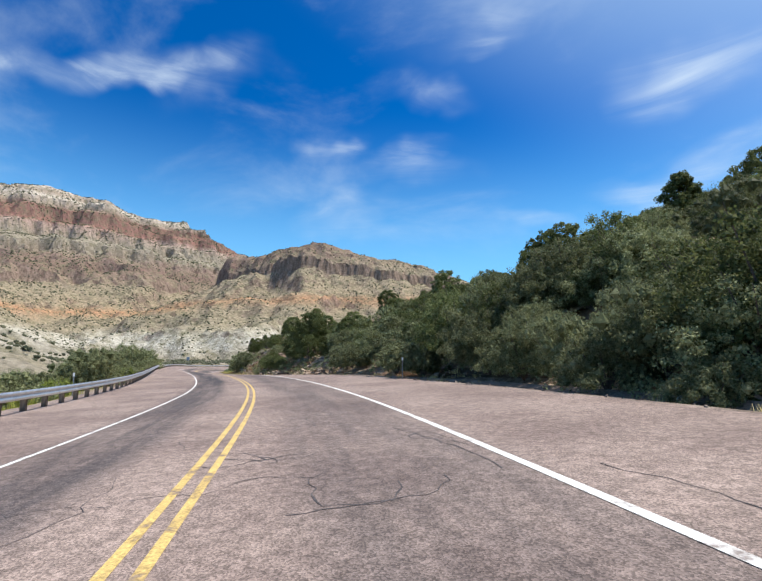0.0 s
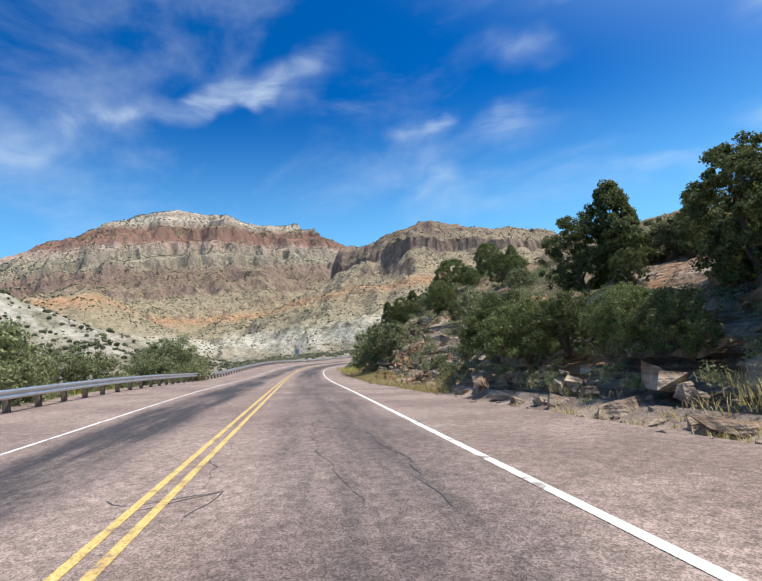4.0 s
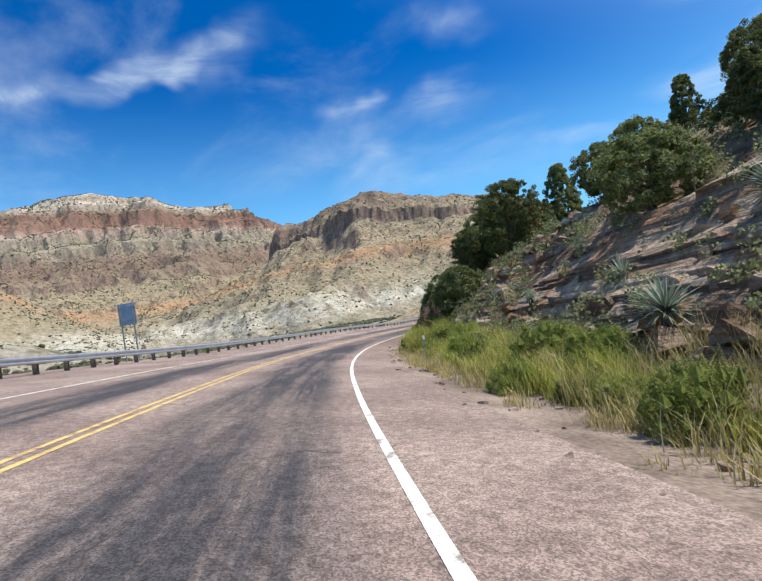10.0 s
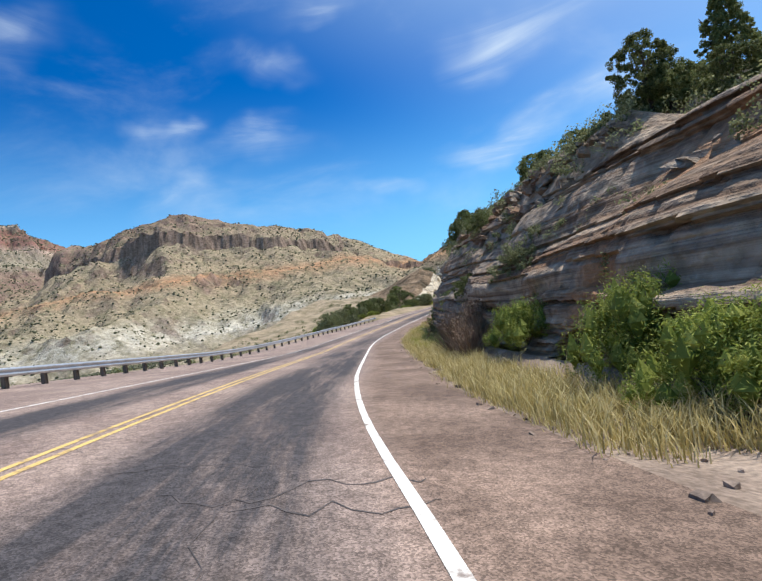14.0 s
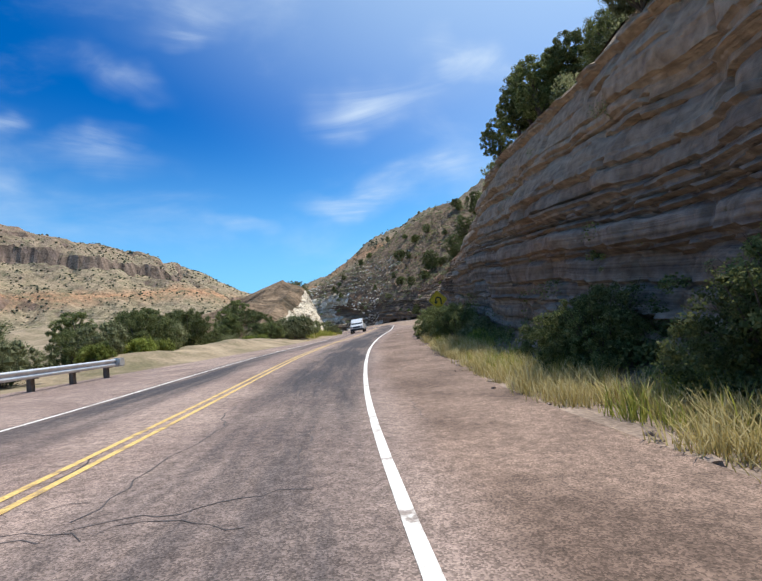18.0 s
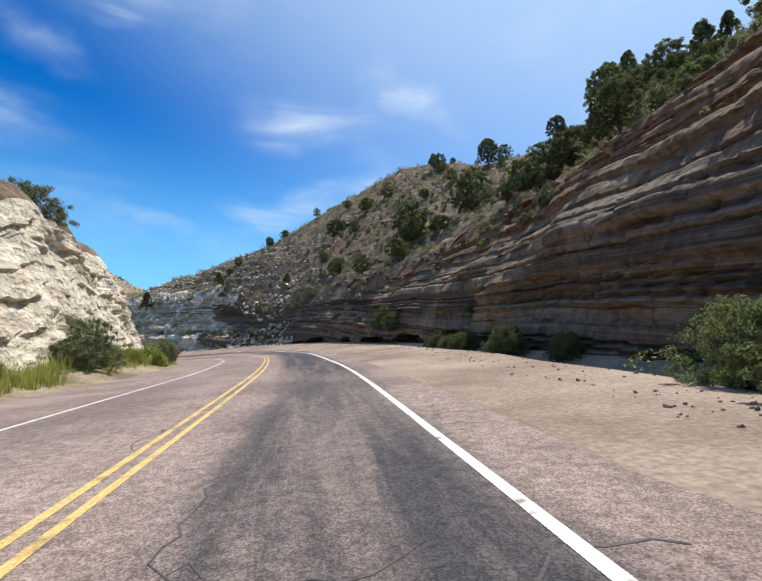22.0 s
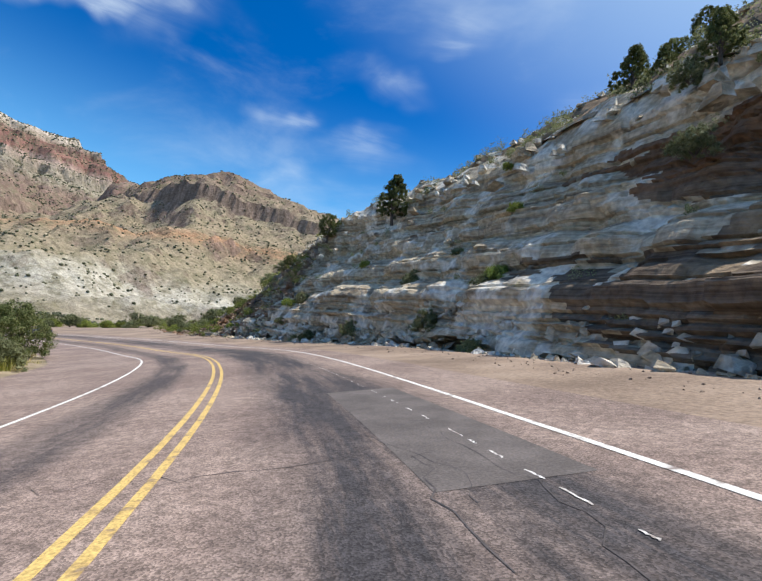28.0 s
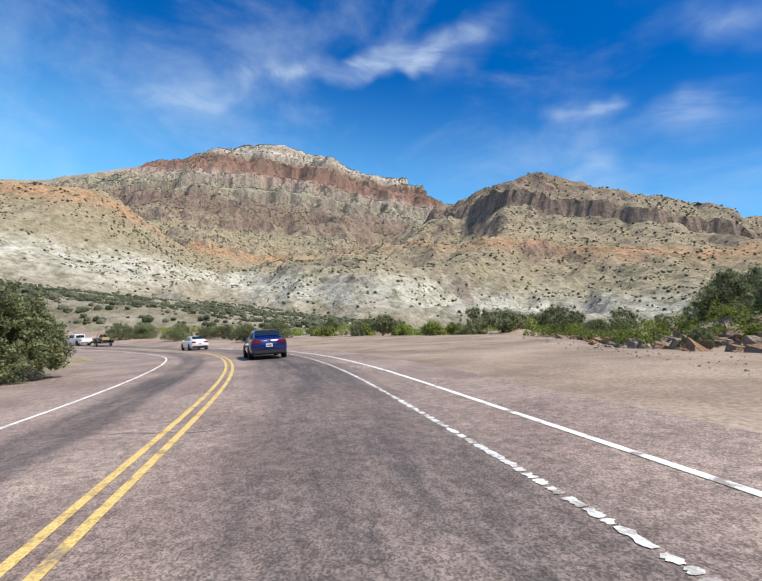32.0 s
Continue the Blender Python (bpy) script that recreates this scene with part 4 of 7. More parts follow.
def land_material():
    """Bands of the mountains by height: pale caps, dark red, buff and orange beds, grey-green scrub below."""
    m = bpy.data.materials.new("mountain_land")
    m.use_nodes = True
    n, l = m.node_tree.nodes, m.node_tree.links
    b = n["Principled BSDF"]
    b.inputs["Roughness"].default_value, b.inputs["Specular IOR Level"].default_value = 0.95, 0.1
    co, sep = n.new("ShaderNodeTexCoord"), n.new("ShaderNodeSeparateXYZ")
    l.new(co.outputs["Object"], sep.inputs[0])

    def noise_at(scale, detail, rough=0.6):
        q = n.new("ShaderNodeTexNoise")
        q.inputs["Scale"].default_value, q.inputs["Detail"].default_value, q.inputs["Roughness"].default_value = scale, detail, rough
        l.new(co.outputs["Object"], q.inputs["Vector"])
        return q.outputs["Fac"]

    wob = n.new("ShaderNodeMath")
    wob.operation = "MULTIPLY_ADD"
    l.new(noise_at(0.006, 7, 0.65), wob.inputs[0])
    wob.inputs[1].default_value = 90
    l.new(sep.outputs["Z"], wob.inputs[2])
    frac = n.new("ShaderNodeMapRange")
    frac.inputs["From Min"].default_value, frac.inputs["From Max"].default_value = 45, 1175
    l.new(wob.outputs[0], frac.inputs["Value"])
    ramp = n.new("ShaderNodeValToRGB")
    bands = [(0.0, (0.34, 0.29, 0.215)), (0.03, (0.5, 0.46, 0.38)), (0.055, (0.42, 0.375, 0.29)), (0.075, (0.32, 0.265, 0.18)), (0.13, (0.32, 0.25, 0.165)), (0.165, (0.43, 0.235, 0.13)), (0.19, (0.34, 0.26, 0.17)), (0.27, (0.32, 0.255, 0.17)), (0.34, (0.28, 0.205, 0.145)),
             (0.405, (0.2, 0.125, 0.1)), (0.46, (0.27, 0.18, 0.14)), (0.5, (0.31, 0.26, 0.19)), (0.6, (0.35, 0.29, 0.22)), (0.66, (0.46, 0.32, 0.26)), (0.69, (0.3, 0.145, 0.115)), (0.78, (0.21, 0.105, 0.085)), (0.815, (0.4, 0.31, 0.24)), (0.87, (0.6, 0.51, 0.42)), (0.9, (0.38, 0.29, 0.22)), (0.94, (0.62, 0.52, 0.43)), (1.0, (0.5, 0.4, 0.32))]
    el = ramp.color_ramp.elements
    for _ in range(len(bands) - 2):
        el.new(0.5)
    for q, (pos, colr) in zip(el, bands):
        q.position, q.color = pos, (*colr, 1)
    l.new(frac.outputs["Result"], ramp.inputs["Fac"])
    scrub = n.new("ShaderNodeValToRGB")
    scrub.color_ramp.elements[0].position, scrub.color_ramp.elements[1].position = 0.45, 0.64
    l.new(noise_at(0.04, 9, 0.78), scrub.inputs["Fac"])
    mix = n.new("ShaderNodeMix")
    mix.data_type = "RGBA"
    mix.inputs["B"].default_value = (0.18, 0.16, 0.095, 1)
    l.new(scrub.outputs["Color"], mix.inputs["Factor"])
    l.new(ramp.outputs["Color"], mix.inputs["A"])
    # steep faces show dark bare rock
    geo, sepn = n.new("ShaderNodeNewGeometry"), n.new("ShaderNodeSeparateXYZ")
    l.new(geo.outputs["True Normal"], sepn.inputs[0])
    steep = n.new("ShaderNodeMapRange")
    steep.inputs["From Min"].default_value, steep.inputs["From Max"].default_value = 0.62, 0.42
    steep.inputs["To Max"].default_value = 0.75
    l.new(sepn.outputs["Z"], steep.inputs["Value"])
    mix2 = n.new("ShaderNodeMix")
    mix2.data_type = "RGBA"
    colmap, colnoise, colramp = n.new("ShaderNodeMapping"), n.new("ShaderNodeTexNoise"), n.new("ShaderNodeValToRGB")
    colmap.inputs["Scale"].default_value = (0.09, 0.09, 0.006)
    l.new(co.outputs["Object"], colmap.inputs["Vector"])
    l.new(colmap.outputs["Vector"], colnoise.inputs["Vector"])
    colnoise.inputs["Scale"].default_value, colnoise.inputs["Detail"].default_value = 1.0, 4
    colramp.color_ramp.elements[0].position, colramp.color_ramp.elements[1].position = 0.4, 0.62
    colramp.color_ramp.elements[0].color, colramp.color_ramp.elements[1].color = (0.13, 0.085, 0.07, 1), (0.27, 0.185, 0.15, 1)
    l.new(colnoise.outputs["Fac"], colramp.inputs["Fac"])
    l.new(colramp.outputs["Color"], mix2.inputs["B"])
    zone, bare = n.new("ShaderNodeMapRange"), n.new("ShaderNodeMath")
    zone.inputs["From Min"].default_value, zone.inputs["From Max"].default_value = 500, 620
    zone.inputs["To Min"].default_value, zone.inputs["To Max"].default_value = 1.0, 0.25
    l.new(sep.outputs["Z"], zone.inputs["Value"])
    bare.operation = "MULTIPLY"
    l.new(steep.outputs["Result"], bare.inputs[0])
    l.new(zone.outputs["Result"], bare.inputs[1])
    l.new(bare.outputs[0], mix2.inputs["Factor"])
    l.new(mix.outputs["Result"], mix2.inputs["A"])
    fine = n.new("ShaderNodeMapRange")
    fine.inputs["From Min"].default_value, fine.inputs["From Max"].default_value = 0.3, 0.7
    fine.inputs["To Min"].default_value, fine.inputs["To Max"].default_value = 0.5, 1.6
    bedmap, fnode = n.new("ShaderNodeMapping"), n.new("ShaderNodeTexNoise")
    bedmap.inputs["Scale"].default_value = (0.11, 0.11, 0.22)
    l.new(co.outputs["Object"], bedmap.inputs["Vector"])
    l.new(bedmap.outputs["Vector"], fnode.inputs["Vector"])
    fnode.inputs["Scale"].default_value, fnode.inputs["Detail"].default_value, fnode.inputs["Roughness"].default_value = 1.0, 9, 0.78
    fn = fnode.outputs["Fac"]
    l.new(fn, fine.inputs["Value"])
    mul = n.new("ShaderNodeVectorMath")
    mul.operation = "SCALE"
    l.new(mix2.outputs["Result"], mul.inputs[0])
    l.new(fine.outputs["Result"], mul.inputs["Scale"])
    l.new(mul.outputs["Vector"], b.inputs["Base Color"])
    bp = n.new("ShaderNodeBump")
    bp.inputs["Strength"].default_value, bp.inputs["Distance"].default_value = 0.8, 4.0
    l.new(fn, bp.inputs["Height"])
    l.new(bp.outputs["Normal"], b.inputs["Normal"])
    return m


M_LAND = land_material()
gx = np.concatenate([[-4700, -4400, -4100], np.arange(-3900, -1700, 14.0), np.arange(-1700, 470, 9.0), [620, 900, 1500, 2500, 4500]])
gy = np.concatenate([[-4500, -3000, -2000, -1300, -950], np.arange(-760, 2100, 9.0), np.arange(2100, 2900, 14.0), [3000, 3500, 4600]])
xx, yy = np.meshgrid(gx, gy, indexing="ij")
zz_ground = ground_height(xx, yy)
ground = mesh_object("ground", np.stack([xx, yy, zz_ground], -1).reshape(-1, 3), grid_faces(*xx.shape), M_LAND, smooth=False)
if ground.data.polygons[0].normal.z < 0:
    ground.data.flip_normals()
tagged(ground, "desert valley floor and banded red and buff mountains", "ground", kind="structure")


# ---- far scrub on the mountains ----
def scatter_bushes(name, xy, z, sizes, mat, label):
    bm = bmesh.new()
    bmesh.ops.create_icosphere(bm, subdivisions=1, radius=1)
    base = np.array([v.co[:] for v in bm.verts])
    tri = np.array([[v.index for v in f.verts] for f in bm.faces])
    bm.free()
    r = np.random.default_rng(5)
    k = len(xy)
    vv = base[None] * (0.75 + 0.5 * r.random((k, len(base), 1))) * sizes[:, None, None] * np.array([1, 1, 0.75])
    vv += np.concatenate([xy, (z + sizes * 0.35)[:, None]], 1)[:, None]
    ff = (tri[None] + (np.arange(k) * len(base))[:, None, None]).reshape(-1, 3)
    return tagged(mesh_object(name, vv.reshape(-1, 3), ff.tolist(), mat), label, "scrub", kind="stuff")


rng = np.random.default_rng(11)
cand = rng.random((150000, 2)) * [3500, 3000] + [-3300, -500]
cz = ground_height(cand[:, 0], cand[:, 1])
dn = value_noise(cand[:, 0] * 0.012, cand[:, 1] * 0.012, 77) + rng.random(len(cand)) * 0.7
ok = (cz > -11) & (dn > 0.28)
dist_road = np.min(np.hypot(cand[:, None, 0] - road_xy[None, ::4, 0], cand[:, None, 1] - road_xy[None, ::4, 1]), 1)
ok &= dist_road > 75
cand, cz, dist_road = cand[ok][:52000], cz[ok][:52000], dist_road[ok][:52000]
scatter_bushes("mountain_scrub", cand, cz, 0.7 + 1.8 * rng.random(len(cand)) ** 3 + dist_road * 0.0009, M_FAR_BUSH, "dark scattered juniper and brush on the mountain slopes")

near = rng.random((40000, 2)) * [700, 900] + [-620, -420]
nd = np.min(np.hypot(near[:, None, 0] - road_xy[None, ::2, 0], near[:, None, 1] - road_xy[None, ::2, 1]), 1)
near = near[(nd > 62) & (nd < 420)]
nz = ground_height(near[:, 0], near[:, 1])
keep_ = value_noise(near[:, 0] * 0.03, near[:, 1] * 0.03, 83) + rng.random(len(near)) * 0.6 > 0.22
near, nz = near[keep_][:14000], nz[keep_][:14000]
scatter_bushes("valley_scrub", near, nz, 0.5 + 1.5 * rng.random(len(near)) ** 2, M_FAR_BUSH, "grey-green brush dotted over the valley slopes")


# ---- plants ----
def leaf_cloud(centres, radii, per, size, r, flat_=1.0, droop=0.0, slim=0.42):
    """Many small leaf faces round the given clump centres."""
    k = len(centres) * per
    c = np.repeat(centres, per, 0)
    rad = np.repeat(radii, per, 0)
    dirs = r.normal(size=(k, 3))
    dirs /= np.linalg.norm(dirs, axis=1)[:, None]
    p = c + dirs * (rad * (0.55 + 0.5 * r.random(k)))[:, None] * [1, 1, flat_]
    nrm = dirs + r.normal(size=(k, 3)) * 0.7
    a = np.cross(nrm, r.normal(size=(k, 3)))
    a /= np.linalg.norm(a, axis=1)[:, None]
    b = np.cross(nrm, a)
    b /= np.linalg.norm(b, axis=1)[:, None]
    s = size * (0.6 + 0.8 * r.random(k))[:, None]
    v = np.stack([p - a * s * 0.5, p + b * s * slim, p + a * s * 0.6, p - b * s * slim], 1)
    v[:, 2, 2] -= droop * s[:, 0]
    return v.reshape(-1, 3), np.arange(k * 4).reshape(-1, 4).tolist()


def limb_mesh(paths):
    """Tapered, bent limbs: lists of (point, radius)."""
    bm = bmesh.new()
    for path in paths:
        rings = []
        for i, (p, rad) in enumerate(path):
            d = (Vector(path[min(i + 1, len(path) - 1)][0]) - Vector(path[max(i - 1, 0)][0])).normalized()
            q = d.to_track_quat("Z", "Y")
            rings.append([bm.verts.new(Vector(p) + q @ Vector((math.cos(a) * rad, math.sin(a) * rad, 0))) for a in (0, 1.257, 2.513, 3.77, 5.027)])
        for x, y in zip(rings[:-1], rings[1:]):
            for j in range(5):
                bm.faces.new((x[j], x[(j + 1) % 5], y[(j + 1) % 5], y[j]))
    return bm


def limbs_for(r, height, spread, count, base=0.18, trunk=True, lean=0.05):
    paths, tips = [], []
    top = Vector((r.normal() * lean * height, r.normal() * lean * height, height * 0.8))
    if trunk:
        paths.append([((0, 0, -0.3), base * 1.25), (tuple(top * 0.25 + Vector((0.05, 0.03, 0))), base), (tuple(top * 0.6), base * 0.6), (tuple(top), base * 0.2)])
    for i in range(count):
        k = 0.15 + 0.7 * i / count if trunk else 0.0
        a = i * 2.4 + r.random()
        start = top * k
        reach = spread * (0.6 + 0.5 * r.random()) * (1 - 0.8 * k)
        end = start + Vector((math.cos(a) * reach, math.sin(a) * reach, height * (0.14 + 0.2 * r.random()) if trunk else height * (0.5 + 0.45 * r.random())))
        mid = (start + end) / 2 + Vector((0, 0, height * 0.05))
        th = base * (0.55 if trunk else 0.5) * (1 - 0.5 * k)
        paths.append([(tuple(start), th), (tuple(mid), th * 0.65), (tuple(end), th * 0.2)])
        tips += [mid, end]
    return paths, tips


PARK = (0, 0, -300)


def plant(name, label, category, seed, height, spread, mat, clumps, per, leaf, shape="egg", trunk=True, limbs=9, group="", base=0.16, flat_=0.9, slim=0.36, clump=1.0, core=0.36):
    r = np.random.default_rng(seed)
    ob = tagged(new(name), label, category, group)
    paths, tips = limbs_for(r, height, spread * 0.8, limbs, base, trunk)
    part("trunk" if trunk else "stem", limb_mesh(paths), M_BARK, ob)
    k = clumps
    u = r.random(k)
    if shape == "cone":
        z = height * (0.14 + 0.84 * u)
        rr = spread * (1.02 - 0.85 * u ** 1.3) * (0.55 + 0.45 * r.random(k) ** 0.5)
    elif shape == "egg":
        z = height * (0.2 + 0.76 * u)
        rr = spread * np.sqrt(np.clip(1 - (2 * u - 0.9) ** 2 * 0.8, 0.05, 1)) * (0.45 + 0.55 * r.random(k) ** 0.5)
    else:
        z = height * (0.12 + 0.8 * u * (0.6 + 0.4 * r.random(k)))
        rr = spread * np.sqrt(np.clip(1.05 - u ** 2, 0.05, 1)) * (0.3 + 0.7 * r.random(k) ** 0.5)
    a = r.random(k) * 6.283
    lump = 1 + 0.22 * np.sin(a * 3 + seed) + 0.12 * np.sin(a * 5 + z)
    cen = np.stack([np.cos(a) * rr * lump, np.sin(a) * rr * lump, z], 1)
    cen = np.concatenate([cen, np.array([t[:] for t in tips]) * [0.85, 0.85, 0.9]])
    rad = spread * clump * (0.09 + 0.17 * r.random(len(cen)))
    v, f = leaf_cloud(cen, rad, per, leaf, r, flat_, 0.0, slim)
    # unseen eight-sided blockers added inside each clump keep the light out
    n0 = len(v)
    eight = np.array([(1, 0, 0), (-1, 0, 0), (0, 1, 0), (0, -1, 0), (0, 0, 1), (0, 0, -1)])
    inner = cen[:, None] + eight[None] * (rad * core)[:, None, None] * (0.7 + 0.6 * r.random((len(cen), 6, 1))) * [1, 1, flat_]
    tri_ = np.array([(0, 2, 4), (2, 1, 4), (1, 3, 4), (3, 0, 4), (2, 0, 5), (1, 2, 5), (3, 1, 5), (0, 3, 5)])
    v = np.concatenate([v, inner.reshape(-1, 3)])
    f = f + (tri_[None] + (n0 + np.arange(len(cen)) * 6)[:, None, None]).reshape(-1, 3).tolist()
    mesh_object("crown", v, f, mat, ob)
    ob.location = PARK
    return ob


JUNIPERS = [plant("juniper_tree", "dark green juniper tree rooted on the rocky slope", "tree", 20 + i, h, w, M_JUNIPER, 230, 110, 0.09, sh, True, 10, "junipers above the road", 0.15, clump=0.66) for i, (h, w, sh) in enumerate([(4.4, 1.6, "cone"), (3.6, 1.8, "egg"), (5.2, 1.9, "egg")])]
TALL = [plant("tall_juniper_tree", "tall dense dark green juniper with a thick trunk", "tree", 25 + i, h, w, M_JUNIPER, n_ * 2, 130, 0.11, sh, True, 13, "tall junipers", 0.24, clump=0.55) for i, (h, w, sh, n_) in enumerate([(8.2, 2.9, "egg", 230), (7.4, 2.2, "cone", 190)])]
SHRUBS = [plant("shrub", "grey-green desert shrub with fine leaves and many stems", "shrub", 30 + i, h, w, M_SHRUB, 150, 110, 0.07, "mound", False, 12, "roadside shrubs", 0.07, 1.0, 0.25, 0.8, 0.5) for i, (h, w) in enumerate([(2.6, 1.8), (2.0, 1.5)])]
SHRUBS.append(plant("creosote_bush", "tall airy olive creosote bush with thin upright branches", "bush", 32, 3.2, 2.0, M_SHRUB, 90, 130, 0.08, "egg", False, 20, "creosote bushes", 0.06, 1.3, 0.2, 1.0, 0.5))
BRIGHTS = [plant("green_bush", "fresh green leafy bush at the foot of the rocks", "bush", 40 + i, h, w, M_BRIGHT, 90, 170, 0.07, "mound", False, 16, "green bushes", 0.04, 1.5, 0.13, 1.1, 0.5) for i, (h, w) in enumerate([(1.7, 1.3), (1.2, 1.0)])]
DARKS = [plant("mesquite_tree", "dense dark green mesquite with arching branches", "tree", 50 + i, h, w, M_JUNIPER if i else M_SHRUB, 230, 110, 0.08, "mound", False, 14, "mesquite thicket", 0.1, clump=0.66) for i, (h, w) in enumerate([(3.8, 2.6), (4.2, 2.4)])]


def twig_bush(seed, height, spread):
    r = np.random.default_rng(seed)
    ob = tagged(new("dry_bush"), "leafless reddish-brown bush of thin upright twigs", "bush", "dry bushes")
    verts, faces = [], []
    for i in range(420):
        a, lean_ = r.random() * 6.283, r.random() ** 0.7
        p = Vector((math.cos(a) * 0.2 * lean_, math.sin(a) * 0.2 * lean_, 0))
        q = Vector((math.cos(a) * spread * lean_, math.sin(a) * spread * lean_, height * (0.5 + 0.5 * r.random()) * (1.1 - 0.4 * lean_)))
        start = p.lerp(q, 0.0 if i % 3 == 0 else 0.3 * r.random() + 0.2)
        q += Vector((r.normal(), r.normal(), 0)) * 0.2
        sidev = (q - start).cross(Vector((r.normal(), r.normal(), 0.2))).normalized() * (0.014 if i % 3 else 0.024)
        n0 = len(verts)
        verts += [start - sidev, start + sidev, q + sidev * 0.3, q - sidev * 0.3]
        faces.append((n0, n0 + 1, n0 + 2, n0 + 3))
    mesh_object("brushwood", verts, faces, M_TWIG, ob)
    v, f = leaf_cloud(np.array([[r.normal() * spread * 0.4, r.normal() * spread * 0.4, height * (0.45 + 0.45 * r.random())] for _ in range(40)]), np.full(40, 0.35), 22, 0.07, r)
    mesh_object("foliage", v, f, M_TWIG, ob)
    ob.location = PARK
    return ob


def yucca_plant(seed, size):
    r = np.random.default_rng(seed)
    ob = tagged(new("sotol"), "spiky blue-green sotol rosette growing between the rocks", "yucca", "sotols on the rocks")
    verts, faces = [], []
    for i in range(150):
        a, el = i * 2.39996, math.asin(0.995 * (1 - i / 150 * 1.25))
        d = Vector((math.cos(a) * math.cos(el), math.sin(a) * math.cos(el), math.sin(el)))
        s = d.cross(Vector((0, 0, 1))).normalized() * 0.022 * size
        ln = size * (0.75 + 0.3 * r.random())
        m = d * ln * 0.55
        t = d * ln - Vector((0, 0, 0.07 * ln))
        n0 = len(verts)
        c0 = Vector((0, 0, 0.3 * size))
        verts += [c0 - s, c0 + s, c0 + m + s * 0.8, c0 + m - s * 0.8, c0 + t]
        faces += [(n0, n0 + 1, n0 + 2, n0 + 3), (n0 + 3, n0 + 2, n0 + 4)]
    mesh_object("foliage", verts, faces, M_YUCCA, ob)
    part("stem", rod(0.16 * size, 0.1 * size, 0.6 * size, (0, 0, 0.02), 8), M_BARK, ob)
    ob.location = PARK
    return ob


def sotol_stalk(where, tall):
    """A sotol with its dry flower stalk."""
    ob = copy_thing(SOTOL[0], where)
    tagged(ob, "spiky sotol with a tall dry flower stalk", "yucca")
    stalk = limb_mesh([[((0, 0, 0.2), 0.035), ((0.05, 0.02, tall * 0.6), 0.028), ((0.12, 0.05, tall), 0.012)]])
    part("stalk", stalk, M_TWIG, ob, "tall dry flower stalk")


DRY = [twig_bush(60, 2.6, 1.3)]
SOTOL = [yucca_plant(70, 1.0)]


def put(kinds, where, size, r, sink=0.15):
    k = kinds[int(r.integers(len(kinds)))]
    x, y, z = (float(q) for q in where)
    s = float(size * (0.85 + 0.3 * r.random()))
    m = Matrix.Translation((x, y, z - sink)) @ Matrix.Rotation(float(r.random() * 6.283), 4, "Z") @ Matrix.Diagonal((s, s, s * float(0.9 + 0.2 * r.random()), 1))
    if k.location.z < -200:
        k.matrix_basis = m
        return k
    return copy_thing(k, m @ Matrix.Diagonal((1 / k.scale[0], 1 / k.scale[1], 1 / k.scale[2], 1)))


prng = np.random.default_rng(7)


def scatter(kinds, count, t0, t1, o0, o1, size, place):
    for _ in range(count):
        t = t0 + (t1 - t0) * prng.random()
        a = o0(t) if callable(o0) else o0
        b = o1(t) if callable(o1) else o1
        put(kinds, place(t, a + (b - a) * prng.random()), size * (0.75 + 0.5 * prng.random()), prng)


foot_ = lambda t: float(keyed(t, RIGHT, 2))
brow = lambda k: (lambda t: float(keyed(t, RIGHT, 2) + keyed(t, RIGHT, 4)) + k)
# the thicket at the start
scatter(SHRUBS + DARKS[:1], 84, -2, 3.3, 10.2, 15, 0.75, on_right)
scatter(JUNIPERS[1:2] + DARKS + SHRUBS[2:], 100, -1, 3.8, 14, 34, 0.86, on_right)
scatter(JUNIPERS + DARKS[1:], 80, -0.5, 5, 28, 64, 1.0, on_right)
scatter(JUNIPERS + DARKS[1:], 24, 3.5, 4.6, 12.5, 20, 0.75, on_right)
scatter(DARKS[1:], 9, 4.2, 5.4, 10.6, 11.8, 0.55, on_right)
for t, o, s in ((3.9, 12.2, 0.8), (4.05, 13.2, 0.75), (4.2, 12.6, 0.62), (3.7, 13.5, 0.5), (3.55, 16, 0.5), (4.4, 14.5, 0.55), (4.6, 12.9, 0.42), (4.85, 13, 0.36), (4.9, 17, 0.5), (4.5, 18, 0.65), (6.3, 15.5, 0.5)):
    put(TALL[:1] + JUNIPERS[2:], on_right(t, o), s, prng)
for t, o, s in ((0.6, 40, 0.8), (1.0, 34, 0.7), (1.5, 44, 0.65), (1.9, 36, 0.55), (2.4, 30, 0.5), (2.8, 40, 0.55), (3.3, 24, 0.5), (0.2, 52, 0.8)):
    put(TALL, on_right(t, o), s, prng)
scatter(SHRUBS, 12, 3.6, 6.4, 9.4, 12, 0.34, on_right)
scatter(SHRUBS + JUNIPERS, 26, 4.8, 8, 13, 28, 0.75, on_right)
for t, o, s in ((8.3, 10.6, 0.62), (8.05, 10.2, 0.55)):
    put(DARKS[:1], on_right(t, o), s, prng)
for t, o, s in ((6.95, 9.5, 1.2), (7.1, 10.2, 1.25), (6.8, 10.4, 1.0), (8.35, 11.2, 1.15), (8.55, 11.6, 0.9), (8.3, 9.4, 0.45)):
    put(SHRUBS[::2], on_right(t, o), s, prng)
for t, o, s in ((9.2, 27, 0.7), (9.0, 36, 0.75), (8.8, 31, 0.55)):
    put(TALL[:1], on_right(t, o), s, prng)
